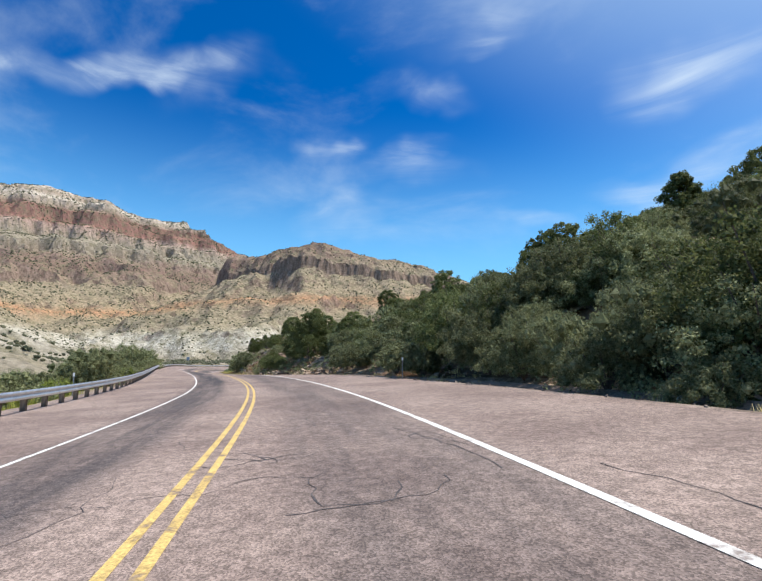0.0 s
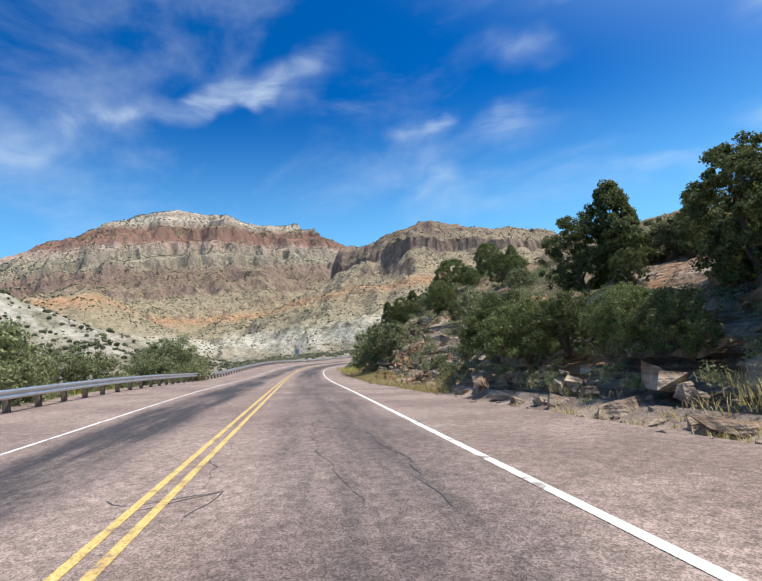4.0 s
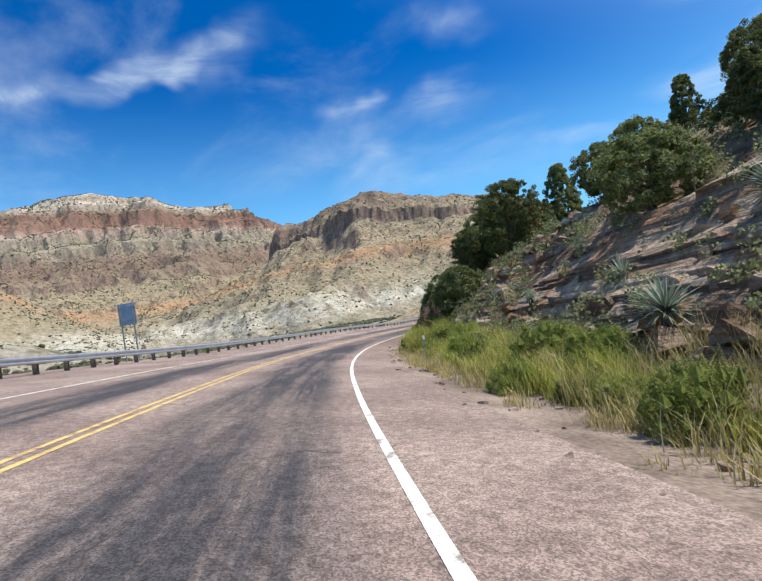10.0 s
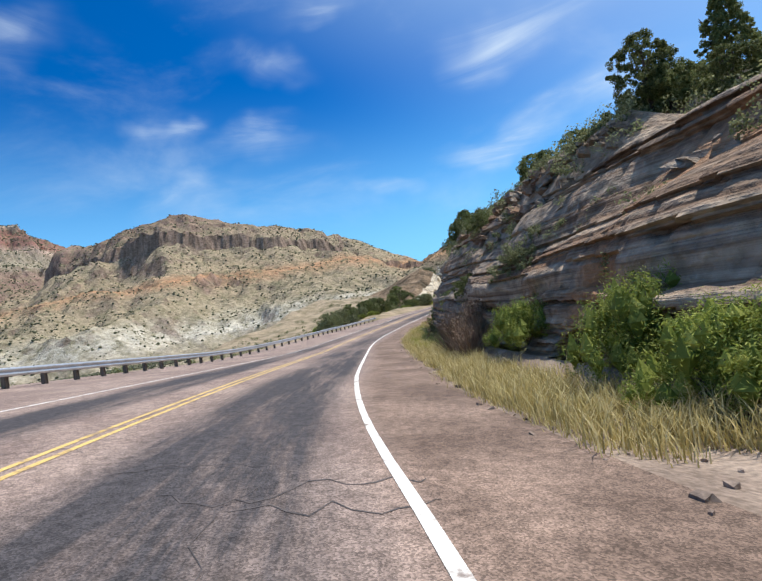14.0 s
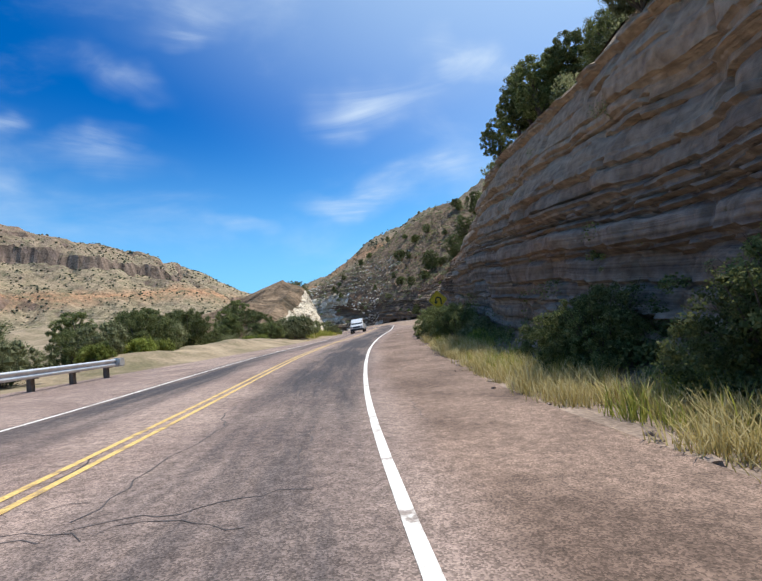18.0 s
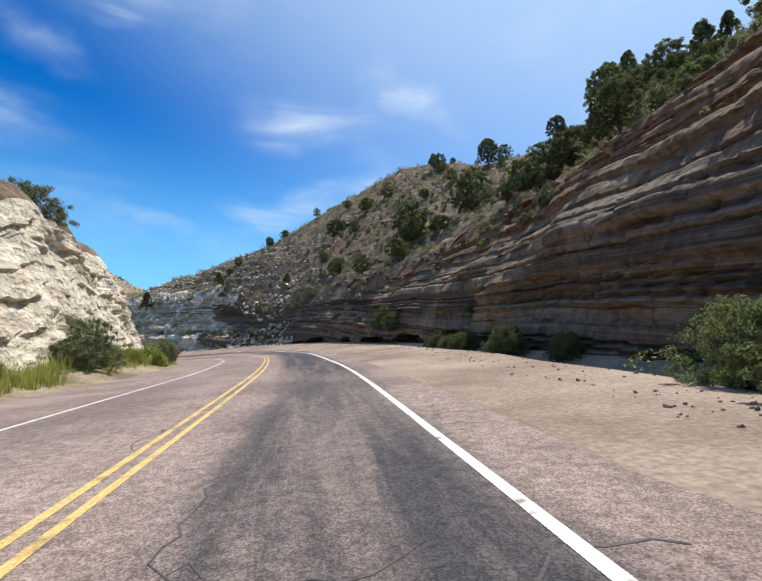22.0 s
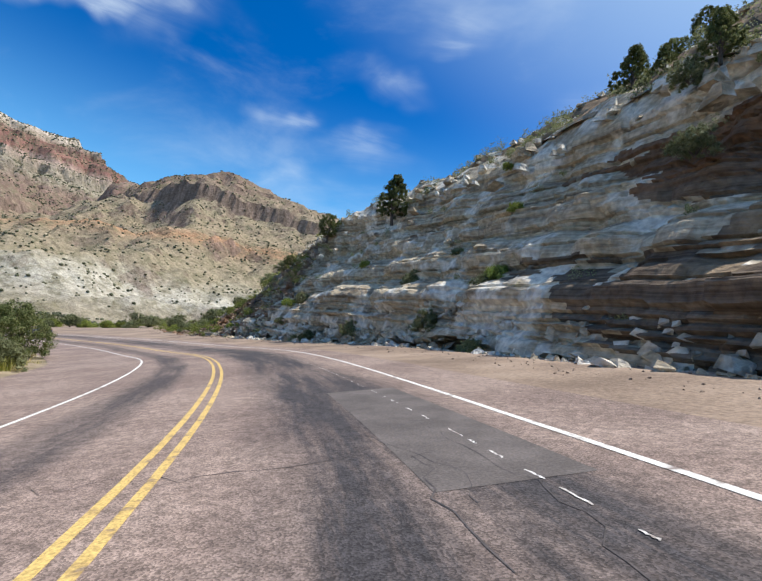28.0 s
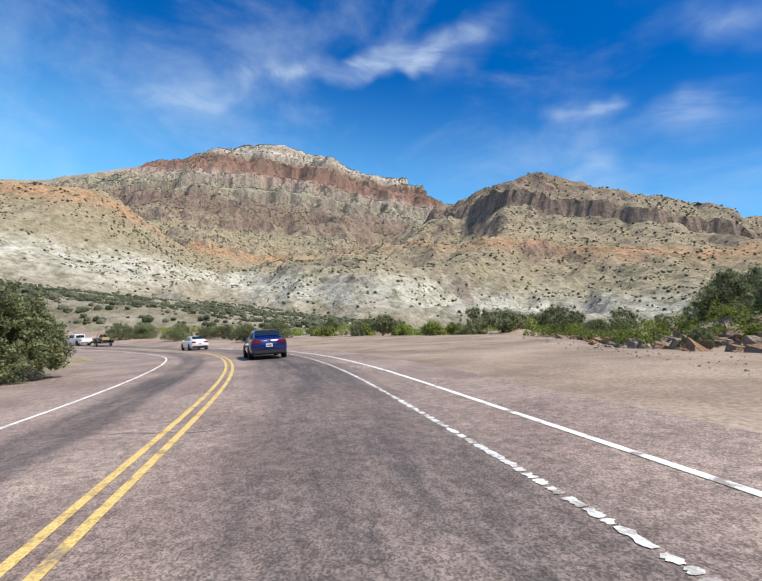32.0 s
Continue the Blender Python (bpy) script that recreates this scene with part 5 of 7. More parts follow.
scatter(SHRUBS + JUNIPERS, 40, 7.4, 12, brow(1), brow(22), 0.8, on_right)
for t, o, s in ((12.3, 21.8, 0.85), (12.0, 30, 0.8)):
    put(TALL[1:], on_right(t, o), s, prng)
scatter(SOTOL, 18, 8.2, 11.2, lambda t: foot_(t) + 0.5, brow(0), 0.95, lambda t, o: on_right(t, o, 0.15))
for t, o, s in ((8.75, 8.3, 1.25), (9.0, 8.5, 1.2), (9.15, 9.0, 1.0), (8.5, 8.9, 0.9)):
    put(SOTOL, on_right(t, o, 0.1), s, prng)
sotol_stalk(Matrix.Translation(on_right(10.7, 14.5)), 4.2)
scatter(BRIGHTS, 12, 8.3, 9.8, 7.8, 9.2, 0.5, on_right)
scatter(BRIGHTS, 34, 9.4, 12.4, 7.6, 10.0, 0.62, on_right)
for t, o, s in ((9.65, 11.1, 1.15), (9.45, 11.1, 1.2), (9.42, 9.9, 1.05), (9.75, 10.7, 0.85), (9.75, 9.6, 1.2), (10.05, 10.2, 1.3), (9.5, 9.0, 1.1), (10.5, 10.4, 1.2)):
    put(SOTOL, on_right(t, o, 0.3), s, prng)
scatter(DRY, 4, 11.9, 12.4, 9.4, 10.4, 0.95, on_right)
for t, o, s in ((12.1, 16.5, 0.72), (12.25, 18.5, 0.8), (13.0, 15, 0.6), (12.95, 18, 0.62)):
    put(TALL[:1], on_right(t, o), s, prng)
for t, o, s in ((11.9, 10.3, 0.85), (12.55, 9.6, 0.8)):
    put(JUNIPERS[:1], on_right(t, o), s, prng)
for t, o, s in ((13.2, 18.5, 1.05), (13.1, 15, 0.8), (13.4, 16, 0.8)):
    put(TALL[:1], on_right(t, o), s, prng)
for t, o, s in ((11.9, 11.5, 0.85), (12.5, 11.0, 0.9), (10.9, 15.5, 0.9)):
    put(JUNIPERS[1:], on_right(t, o), s, prng)
scatter(DARKS[1:] + SHRUBS, 8, 12.4, 13.1, 8.6, 10, 0.55, on_right)
scatter(BRIGHTS, 9, 13.4, 15.6, 8.6, 10.2, 0.9, on_right)
scatter(DARKS + SHRUBS, 12, 13.4, 16.4, 9.0, 14, 0.42, on_right)
scatter(DRY, 4, 14.7, 15.6, 8.3, 9.5, 0.85, on_right)
scatter(JUNIPERS + SHRUBS + DARKS[1:], 60, 13.0, 17, brow(-0.5), brow(14), 0.42, on_right)
scatter(DARKS[1:], 11, 15.8, 20.8, 9.5, 10.4, 0.45, on_right)
scatter(DARKS[1:], 12, 17.3, 18.8, 9.4, 10.4, 0.5, on_right)
scatter(DARKS[1:], 12, 20.6, 22.4, 9.6, 11.2, 0.45, on_right)
scatter(BRIGHTS + SHRUBS, 12, 16.2, 22.2, 8.7, 9.9, 0.5, on_right)
scatter(JUNIPERS + SHRUBS + DARKS[1:], 110, 17, 24, brow(0), brow(12), 0.65, on_right)
scatter(JUNIPERS, 26, 21, 27.5, brow(6), brow(40), 0.9, on_right)
scatter(JUNIPERS, 30, 22, 29.5, brow(2), brow(44), 0.5, on_right)
scatter(SHRUBS + BRIGHTS, 20, 22.8, 30.6, lambda t: foot_(t) + 0.2, brow(1), 0.5, lambda t, o: on_right(t, o, 0.3))
scatter(BRIGHTS + SHRUBS, 16, 29.2, 31.5, lambda t: foot_(t) - 0.4, lambda t: foot_(t) + 2.5, 0.55, on_right)
for t, o, s in ((29.3, 22, 0.8), (28.9, 19, 0.7), (30.4, 17.5, 0.9)):
    put(JUNIPERS[:1], on_right(t, o), s, prng)
scatter(DARKS[:1] + SHRUBS + BRIGHTS, 34, 32.0, 34.2, lambda t: foot_(t) + 0.3, lambda t: foot_(t) + 12, 0.46, on_right)
for t, o, s in ((24.55, 12.0, 0.6), (24.35, 11.9, 0.65), (25.6, 12.2, 0.35)):
    put(DARKS[1:], on_right(t, o), s, prng)
scatter(DARKS[:1] + SHRUBS, 6, 32.9, 33.5, lambda t: foot_(t) + 5, lambda t: foot_(t) + 11, 1.15, on_right)
scatter(BRIGHTS + SHRUBS, 44, 33.2, 38.5, 26, 40, 0.95, on_right)
scatter(DARKS[:1], 10, 36.5, 39, 12, 22, 0.9, on_right)
for t, o, s in ((25.3, 21, 1.2), (25.45, 23, 1.1), (25.2, 18, 0.9), (24.9, 26, 1.2), (25.7, 17, 0.7), (26.4, 19, 0.8)):
    put(JUNIPERS[1:], on_right(t, o), s, prng)
scatter(JUNIPERS, 9, 13.8, 16.6, brow(2), brow(8), 0.5, on_right)
scatter(DARKS, 22, 0.1, 1.7, 11, 18, 0.8, on_right)
scatter(DARKS[1:] + BRIGHTS, 14, 20.2, 22.6, 9.0, 10.6, 0.5, on_right)
for t, o, s in ((31.75, 13.2, 0.4), (31.95, 13.0, 0.42), (32.15, 14, 0.45), (31.6, 18, 0.5), (31.85, 19, 0.5)):
    put(DARKS[:1] + BRIGHTS, on_right(t, o), s, prng)
for t, o, s in ((32.75, -9.3, 0.85), (32.95, -9.8, 0.9), (33.1, -10.5, 0.8)):
    put(SHRUBS[:2], on_left(t, o), s, prng)
for t, o, s in ((33.48, -8.6, 0.95), (33.4, -9.4, 1.05), (33.62, -9.8, 0.9)):
    put(DARKS[:1], on_left(t, o), s, prng)
for t, o, s in ((4.7, -12.5, 1.15), (5.25, -12.2, 1.4), (5.45, -13.4, 1.35), (5.9, -13, 1.3), (4.3, -14, 1.0), (6.78, -10.9, 1.25), (6.95, -11.8, 1.4), (6.6, -11.6, 1.2)):
    put(DARKS[:1], on_left(t, o), s, prng)
for t, o, s in ((8.25, 14.8, 0.62), (8.65, 27.6, 0.95), (7.65, 14.4, 0.5), (10.15, 23.1, 0.6), (10.05, 25.5, 0.62), (9.9, 24, 0.5), (15.3, 24.5, 0.8), (13.95, 18, 0.48), (13.75, 16.5, 0.45), (14.05, 20, 0.55), (14.4, 21, 0.45), (25.96, 48.5, 0.65), (24.28, 39.8, 0.95), (24.2, 35, 0.7), (24.1, 38, 0.6), (25.0, 42.5, 0.45)):
    put(TALL, on_right(t, o), s, prng)
for t, o, s in ((10.3, 19.5, 0.75), (10.2, 21.5, 0.6), (11.3, 17.9, 0.75), (15.0, 16.5, 0.6), (15.2, 20.5, 0.6), (14.8, 17, 0.5), (26.2, 35.6, 0.6), (26.1, 41.2, 0.55), (28.5, 41.9, 0.5), (29.0, 40, 0.45), (31.1, 17.5, 0.62), (31.5, 17.5, 0.4), (27.6, 34.2, 0.65), (27.0, 36, 0.7)):
    put(JUNIPERS[1:], on_right(t, o), s, prng)
for t, o, s in ((13.48, 8.9, 1.15), (13.5, 9.7, 1.25), (13.95, 9.3, 1.2), (14.35, 9.2, 1.05), (14.5, 9.6, 1.1)):
    put(BRIGHTS, on_right(t, o), s, prng)
# small made-up mesquites, standing in for the deep shade along the cliff foot
scatter(DARKS[1:], 14, 22.5, 24.1, 10.4, 11.2, 0.3, on_right)
# low mesquites added to darken this stretch and shadow the shoulder
scatter(DARKS[1:], 6, 19.25, 19.9, 7.9, 9.0, 0.55, on_right)
for t, k, s in ((19.3, 0.4, 1.1), (19.55, 0.6, 1.15), (19.8, 0.3, 1.0), (21.2, 0.4, 0.7), (21.5, 0.6, 0.75)):
    put(JUNIPERS[1:], on_right(t, brow(k)(t)), s * 0.72, prng)
# the left side
scatter(SHRUBS[:2], 40, 0.4, 7.2, -10.4, -20, 0.75, on_left)
scatter(SHRUBS, 26, 2, 17, -12, -30, 0.7, on_left)
scatter(SHRUBS, 18, 1.0, 3.6, -10.2, -14, 0.95, on_left)
scatter(BRIGHTS, 10, 0, 4, -10.3, -12, 0.8, on_left)
scatter(DARKS + BRIGHTS + SHRUBS, 50, 18.9, 22.4, -10.8, -24, 0.72, on_left)
scatter(JUNIPERS[1:] + DARKS[1:], 12, 19.8, 22.4, -13, -24, 1.1, on_left)
scatter(BRIGHTS + SHRUBS, 60, 21.4, 29.8, -8.6, -11.4, 0.75, on_left)
scatter(DARKS[1:], 6, 30.3, 32.6, -9.5, -15, 0.8, on_left)
scatter(SHRUBS + JUNIPERS, 20, 29.5, 36, -14, -40, 0.8, on_left)


# ---- low brush too many to count ----
def brush(name, count, t0, t1, o0, o1, size, mat, label, place, seed):
    r = np.random.default_rng(seed)
    t = t0 + (t1 - t0) * r.random(count)
    lo, hi = np.array([o0(q) if callable(o0) else o0 for q in t]), np.array([o1(q) if callable(o1) else o1 for q in t])
    p = place(t, lo + (hi - lo) * r.random(count))
    s = size * (0.5 + 0.9 * r.random(count))
    cl = 7
    cen = np.repeat(p, cl, 0) + r.normal(size=(count * cl, 3)) * np.repeat(s, cl)[:, None] * [0.34, 0.34, 0.2] + np.repeat(s, cl)[:, None] * [0, 0, 0.4]
    v, f = leaf_cloud(cen, np.repeat(s, cl) * 0.33, 32, 0.1 * size, r)
    return tagged(mesh_object(name, v, f, mat), label, "brush", kind="stuff")


brush("slope_brush", 1700, 21.0, 31.0, brow(0), brow(40), 0.95, M_SHRUB, "olive brush clinging to the steep slope", on_right, 111)
brush("brow_brush", 900, 12.4, 22, brow(0.3), brow(14), 0.8, M_SHRUB, "brush along the brow of the cliff", on_right, 112)
brush("cut_brush", 1200, 5.0, 13, lambda t: foot_(t) + 0.2, brow(16), 0.8, M_SHRUB, "grey-green brush over the brown cut", on_right, 113)
brush("upper_slope_brush", 190, 13.0, 17.5, lambda t: foot_(t) + 0.3, brow(4), 0.8, M_SHRUB, "olive brush hanging over the cut", lambda t, o: on_right(t, o, 0.1), 120)
brush("ledge_brush", 240, 13.5, 31.5, lambda t: foot_(t) + 0.3, brow(0), 0.5, M_SHRUB, "small plants on the ledges of the cliff", lambda t, o: on_right(t, o, 0.2), 114)
brush("bank_brush", 900, -1, 17.5, -10, -46, 0.9, M_SHRUB, "grey-green brush below the guardrail", on_left, 115)
brush("sage_brush", 700, -0.5, 7.5, -9.8, -36, 1.15, M_SHRUB, "pale sage brush behind the guardrail", on_left, 122)
brush("bend_brush", 420, 16.8, 37, -13, -44, 0.9, M_SHRUB, "brush on the ground inside the bend", on_left, 116)
brush("foot_brush", 300, 15.4, 22.6, lambda t: foot_(t) - 1.3, lambda t: foot_(t) + 0.8, 0.75, M_JUNIPER, "dark low brush in the shade of the cliff foot", on_right, 119)
brush("spur_brush", 260, 31.1, 34.2, lambda t: foot_(t) - 0.2, lambda t: foot_(t) + 10, 0.85, M_BRIGHT, "green brush over the stony spur", on_right, 121)
brush("thicket_brush", 440, -2, 3.4, 10.4, 40, 1.0, M_SHRUB, "low brush between the thicket trees", on_right, 117)
brush("red_bank_brush", 130, 3.3, 5.2, 9.3, 13, 0.5, M_SHRUB, "low brush on the red bank under the trees", on_right, 123)
brush("far_pullout_brush", 420, 33.6, 40, 27, 60, 1.3, M_BRIGHT, "yellow-green brush behind the gravel pullout", on_right, 118)


# ---- grass ----
def grass(name, count, t0, t1, o0, o1, tall, mat, label, place, seed, wide=0.009, gaps=-0.08):
    r = np.random.default_rng(seed)
    tuft = count // 26
    tt = t0 + (t1 - t0) * r.random(tuft)
    lo = np.array([o0(t) if callable(o0) else o0 for t in tt])
    hi = np.array([o1(t) if callable(o1) else o1 for t in tt])
    oo = lo + (hi - lo) * r.random(tuft) ** 0.8
    keep = value_noise(tt * 5.5, oo * 0.7, seed) + value_noise(tt * 14, oo * 1.3, seed + 1) * 0.6 > gaps
    base = place(tt[keep], oo[keep])
    size = tall * (0.35 + 1.05 * r.random(len(base)) ** 1.4)
    k = len(base) * 26
    b = np.repeat(base, 26, 0) + np.concatenate([r.normal(size=(k, 2)) * 0.13, np.full((k, 1), -0.06)], 1)
    h = np.repeat(size, 26) * (0.5 + 0.6 * r.random(k))
    a = r.random(k) * 6.283
    bend = (0.15 + 0.95 * r.random(k) ** 1.3) * h
    d = np.stack([np.cos(a), np.sin(a), 0 * a], 1)
    s = np.stack([-np.sin(a), np.cos(a), 0 * a], 1) * (wide * (0.7 + 0.6 * r.random(k)))[:, None]
    upv = np.array([0, 0, 1.0])
    v = np.stack([b - s, b + s, b + upv * (h * 0.6)[:, None] + d * (bend * 0.35)[:, None] + s * 0.7, b + upv * (h * 0.6)[:, None] + d * (bend * 0.35)[:, None] - s * 0.7, b + upv * h[:, None] + d * bend[:, None]], 1)
    n = np.arange(k)[:, None] * 5
    quads, tris = (n + [0, 1, 2, 3]).tolist(), (n + [3, 2, 4]).tolist()
    return tagged(mesh_object(name, v.reshape(-1, 3), quads + tris, mat), label, "grass", kind="stuff")


edge_ = lambda k: (lambda t: float(keyed(t, RIGHT, 1)) + k)
grass("dry_grass", 80000, 5.2, 9.4, edge_(0.3), edge_(2.8), 0.45, M_GRASS, "pale dry grass tufts along the shoulder", on_right, 81, 0.007, -0.2)
grass("low_green_grass", 40000, 7.6, 9.6, edge_(0.9), edge_(3.0), 0.5, M_GRASS_GREEN, "low yellow-green grass clumps below the ledges", on_right, 89)
grass("tall_green_grass", 95000, 9.3, 12.6, edge_(1.5), edge_(4.0), 0.62, M_GRASS_GREEN, "tall yellow-green grass at the foot of the rocks", on_right, 82, 0.012, -0.16)
grass("seeding_grass", 36000, 9.3, 12.8, edge_(1.2), edge_(4.0), 0.74, M_GRASS, "tall straw-coloured seeding grass among the green", on_right, 90, 0.006, -0.2)
grass("reed_grass", 42000, 11.55, 12.75, edge_(1.3), edge_(3.6), 1.15, M_GRASS_GREEN, "tall bright green reedy grass beside the shoulder", on_right, 93, 0.017, -0.3)
grass("dry_grass", 30000, 8.8, 13.4, edge_(0.4), edge_(2.0), 0.4, M_GRASS, "thin pale grass at the edge of the gravel", on_right, 88)
grass("yellow_grass", 190000, 12.6, 22.0, edge_(0.1), edge_(2.2), 0.5, M_GRASS, "sunlit yellow grass along the shoulder", on_right, 83, 0.009, -0.2)
grass("green_grass", 60000, 15.6, 22.4, edge_(0.5), edge_(3.2), 0.55, M_GRASS_GREEN, "yellow-green grass under the cliff", on_right, 84)
grass("dry_grass", 14000, 0.2, 5.0, edge_(0.2), edge_(2.6), 0.3, M_GRASS, "thin dry grass below the thicket", on_right, 85)
grass("dry_grass", 16000, 21.4, 33.5, -7.7, -10.5, 0.4, M_GRASS, "dry grass inside the curve", on_left, 86)
grass("weeds", 60000, 21.6, 30.0, -8.0, -11.0, 0.8, M_GRASS_GREEN, "yellow-green weeds at the foot of the outcrop", on_left, 91, 0.011, -0.2)
grass("bank_grass", 22000, -0.5, 6.6, -9.4, -18, 0.5, M_GRASS_GREEN, "green and dry grass behind the guardrail", on_left, 87)

# ---- loose rock ----


def boulder(seed, mat, label):
    r = np.random.default_rng(seed)
    bm = bmesh.new()
    bmesh.ops.create_icosphere(bm, subdivisions=3, radius=0.5)
    for v in bm.verts:
        q = noise.noise(v.co * 2.1 + Vector((seed, 0, 0))) * 0.3 + noise.noise(v.co * 6 + Vector((seed, 0, 0))) * 0.12
        v.co = Vector((v.co.x * 1.3, v.co.y, v.co.z * 0.75)) * (1 + q)
        v.co = Vector(tuple(round(c * 5) / 5 * 0.35 + c * 0.65 for c in v.co))
    me = bpy.data.meshes.new("boulder")
    bm.to_mesh(me)
    bm.free()
    me.materials.append(mat)
    ob = tagged(new("boulder", me), label, "rock", "fallen rocks")
    ob.location = PARK
    return ob


B_RED = [boulder(i, M_ROCK_RED, "brown fallen boulder on the stony slope") for i in (1, 2)]
B_WHITE = [boulder(i, M_ROCK_WHITE, "pale limestone block fallen from the cliff") for i in (3, 4, 5)]
scatter(B_RED, 14, 2.8, 12.6, lambda t: foot_(t) - 0.4, brow(3), 0.45, lambda t, o: on_right(t, o, 0.12))
scatter(B_WHITE, 26, 6.5, 11.5, lambda t: foot_(t) + 1, brow(2), 0.5, lambda t, o: on_right(t, o, 0.1))
scatter(B_WHITE, 30, 27.2, 31.6, lambda t: foot_(t) - 0.8, brow(16), 0.5, lambda t, o: on_right(t, o, 0.1))
scatter(B_RED, 22, 32.4, 33.8, lambda t: foot_(t) - 0.5, lambda t: foot_(t) + 5, 0.8, lambda t, o: on_right(t, o, 0.05))
scatter(B_WHITE, 24, 30.2, 32.2, lambda t: foot_(t) - 1, lambda t: foot_(t) + 8, 0.5, lambda t, o: on_right(t, o, 0.05))


def rubble(name, count, t0, t1, o0, o1, size, mat, label, place, seed):
    r = np.random.default_rng(seed)
    t = t0 + (t1 - t0) * r.random(count)
    lo, hi = np.array([o0(q) if callable(o0) else o0 for q in t]), np.array([o1(q) if callable(o1) else o1 for q in t])
    p = place(t, lo + (hi - lo) * r.random(count))
    base = np.array([(-1, -1, -1), (1, -1, -1), (1, 1, -1), (-1, 1, -1), (-0.7, -0.7, 1), (0.8, -0.6, 1), (0.6, 0.7, 1), (-0.6, 0.8, 1)]) * 0.5
    quad = np.array([(0, 3, 2, 1), (4, 5, 6, 7), (0, 1, 5, 4), (1, 2, 6, 5), (2, 3, 7, 6), (3, 0, 4, 7)])
    s = size * (0.35 + 1.2 * r.random((count, 1, 1)) ** 2) * (0.6 + 0.8 * r.random((count, 1, 3))) * [1.3, 1.3, 0.7]
    v = (base[None] + r.normal(size=(count, 8, 3)) * 0.13) * s
    a = r.random(count) * 6.283
    ca, sa = np.cos(a)[:, None], np.sin(a)[:, None]
    v = np.stack([v[..., 0] * ca - v[..., 1] * sa, v[..., 0] * sa + v[..., 1] * ca, v[..., 2] + v[..., 0] * 0.3], -1) + p[:, None]
    f = (quad[None] + (np.arange(count) * 8)[:, None, None]).reshape(-1, 4).tolist()
    return tagged(mesh_object(name, v.reshape(-1, 3), f, mat), label, "rubble", kind="stuff")


rubble("brown_rubble", 2600, 2.6, 13.2, lambda t: foot_(t) - 0.7, brow(4), 0.42, M_ROCK_RED, "broken brown stones on the cut", on_right, 91)
rubble("slope_rubble", 1400, 13.2, 16.8, lambda t: foot_(t) + 1.5, brow(5), 0.4, M_ROCK_GREY, "loose grey stones on the cut", on_right, 97)
rubble("grey_rubble", 2600, 21.6, 27.4, brow(-1), brow(34), 0.42, M_ROCK_RED, "grey-brown broken stones on the steep slope", on_right, 96)
rubble("pale_rubble", 1800, 27.0, 31.6, brow(-1), brow(16), 0.45, M_ROCK_WHITE, "pale broken stones on the slope", on_right, 92)
rubble("talus", 1500, 26.5, 31.9, lambda t: foot_(t) - 1.2, lambda t: foot_(t) + 1.6, 0.35, M_ROCK_WHITE, "small fallen stones along the foot of the cliff", on_right, 93)
rubble("gravel_stones", 2200, 22, 34, edge_(-2.5), edge_(0.6), 0.04, M_GRAVEL, "loose gravel on the pullout", on_right, 94)
rubble("spur_rubble", 1700, 31.1, 33.8, lambda t: foot_(t) - 0.9, lambda t: foot_(t) + 6, 0.34, M_ROCK_GREY, "broken grey stones on the low spur", on_right, 98)
rubble("roadside_stones", 1800, -1, 22, edge_(-0.4), edge_(2.2), 0.1, M_GRAVEL, "loose stones along the shoulder", on_right, 95)


# ---- the white outcrop inside the curve ----
def outcrop():
    taus = np.arange(21.8, 29.4, 0.03)
    hgt = keyed(taus, [(21.8, 0.4), (22.3, 3.4), (23.0, 6.4), (23.9, 9.8), (25.0, 10.2), (26.2, 8.2), (27.6, 5.8), (28.9, 4.4), (29.4, 0.4)])
    v = np.linspace(0, 1, 56)[None]
    z = hgt[:, None] * v
    along = taus[:, None] * 15
    beds = z / 0.55 + value_noise(along * 0.08, z * 0.3, 5) * 1.5
    bid = np.floor(beds)
    jut = (hash2(bid.astype(np.int64), np.floor(along * 0.12 + bid * 0.3).astype(np.int64), 4) - 0.5) * 1.0
    blk = (hash2(bid.astype(np.int64) * 5, np.floor(along * 0.8 + bid * 0.43).astype(np.int64), 8) - 0.5) * 0.5
    d = 3.6 * v ** 1.2 - jut * 0.5 - blk - fbm(along * 0.12, z * 0.25, 31) * 1.2
    c, w, s, lv, u = frame_at(taus)
    foot = on_left(taus, np.full(taus.shape, -11.2), -0.3)
    p = foot[:, None] - lv[:, None] * d[..., None]
    p[..., 2] += z
    crest = p[:, -1:]
    rings = []
    for inn, rise in ((0.8, 0.7), (2.2, 1.4), (4.5, 1.9), (7.5, 1.7), (11, 0.9), (15, -0.4), (19, -2.0)):
        q = crest - lv[:, None] * inn
        q[..., 2] += rise * np.clip(hgt / 6, 0.2, 1.2)[:, None] + fbm(along * 0.16, along * 0 + inn * 0.4, 37) * 1.5
        rings.append(q)
    back2 = on_left(taus, np.full(taus.shape, -46.0), -1.5)[:, None]
    p = np.concatenate([p, *rings, back2], 1)
    ob = mesh_object("limestone_outcrop", p.reshape(-1, 3), grid_faces(p.shape[0], p.shape[1]), [M_CREAM, M_SCRUB])
    for i, q in enumerate(ob.data.polygons):
        q.material_index = 1 if i % (p.shape[1] - 1) >= 55 else 0
    return tagged(ob, "sunlit white limestone outcrop inside the bend", "rock face", kind="structure")


outcrop()
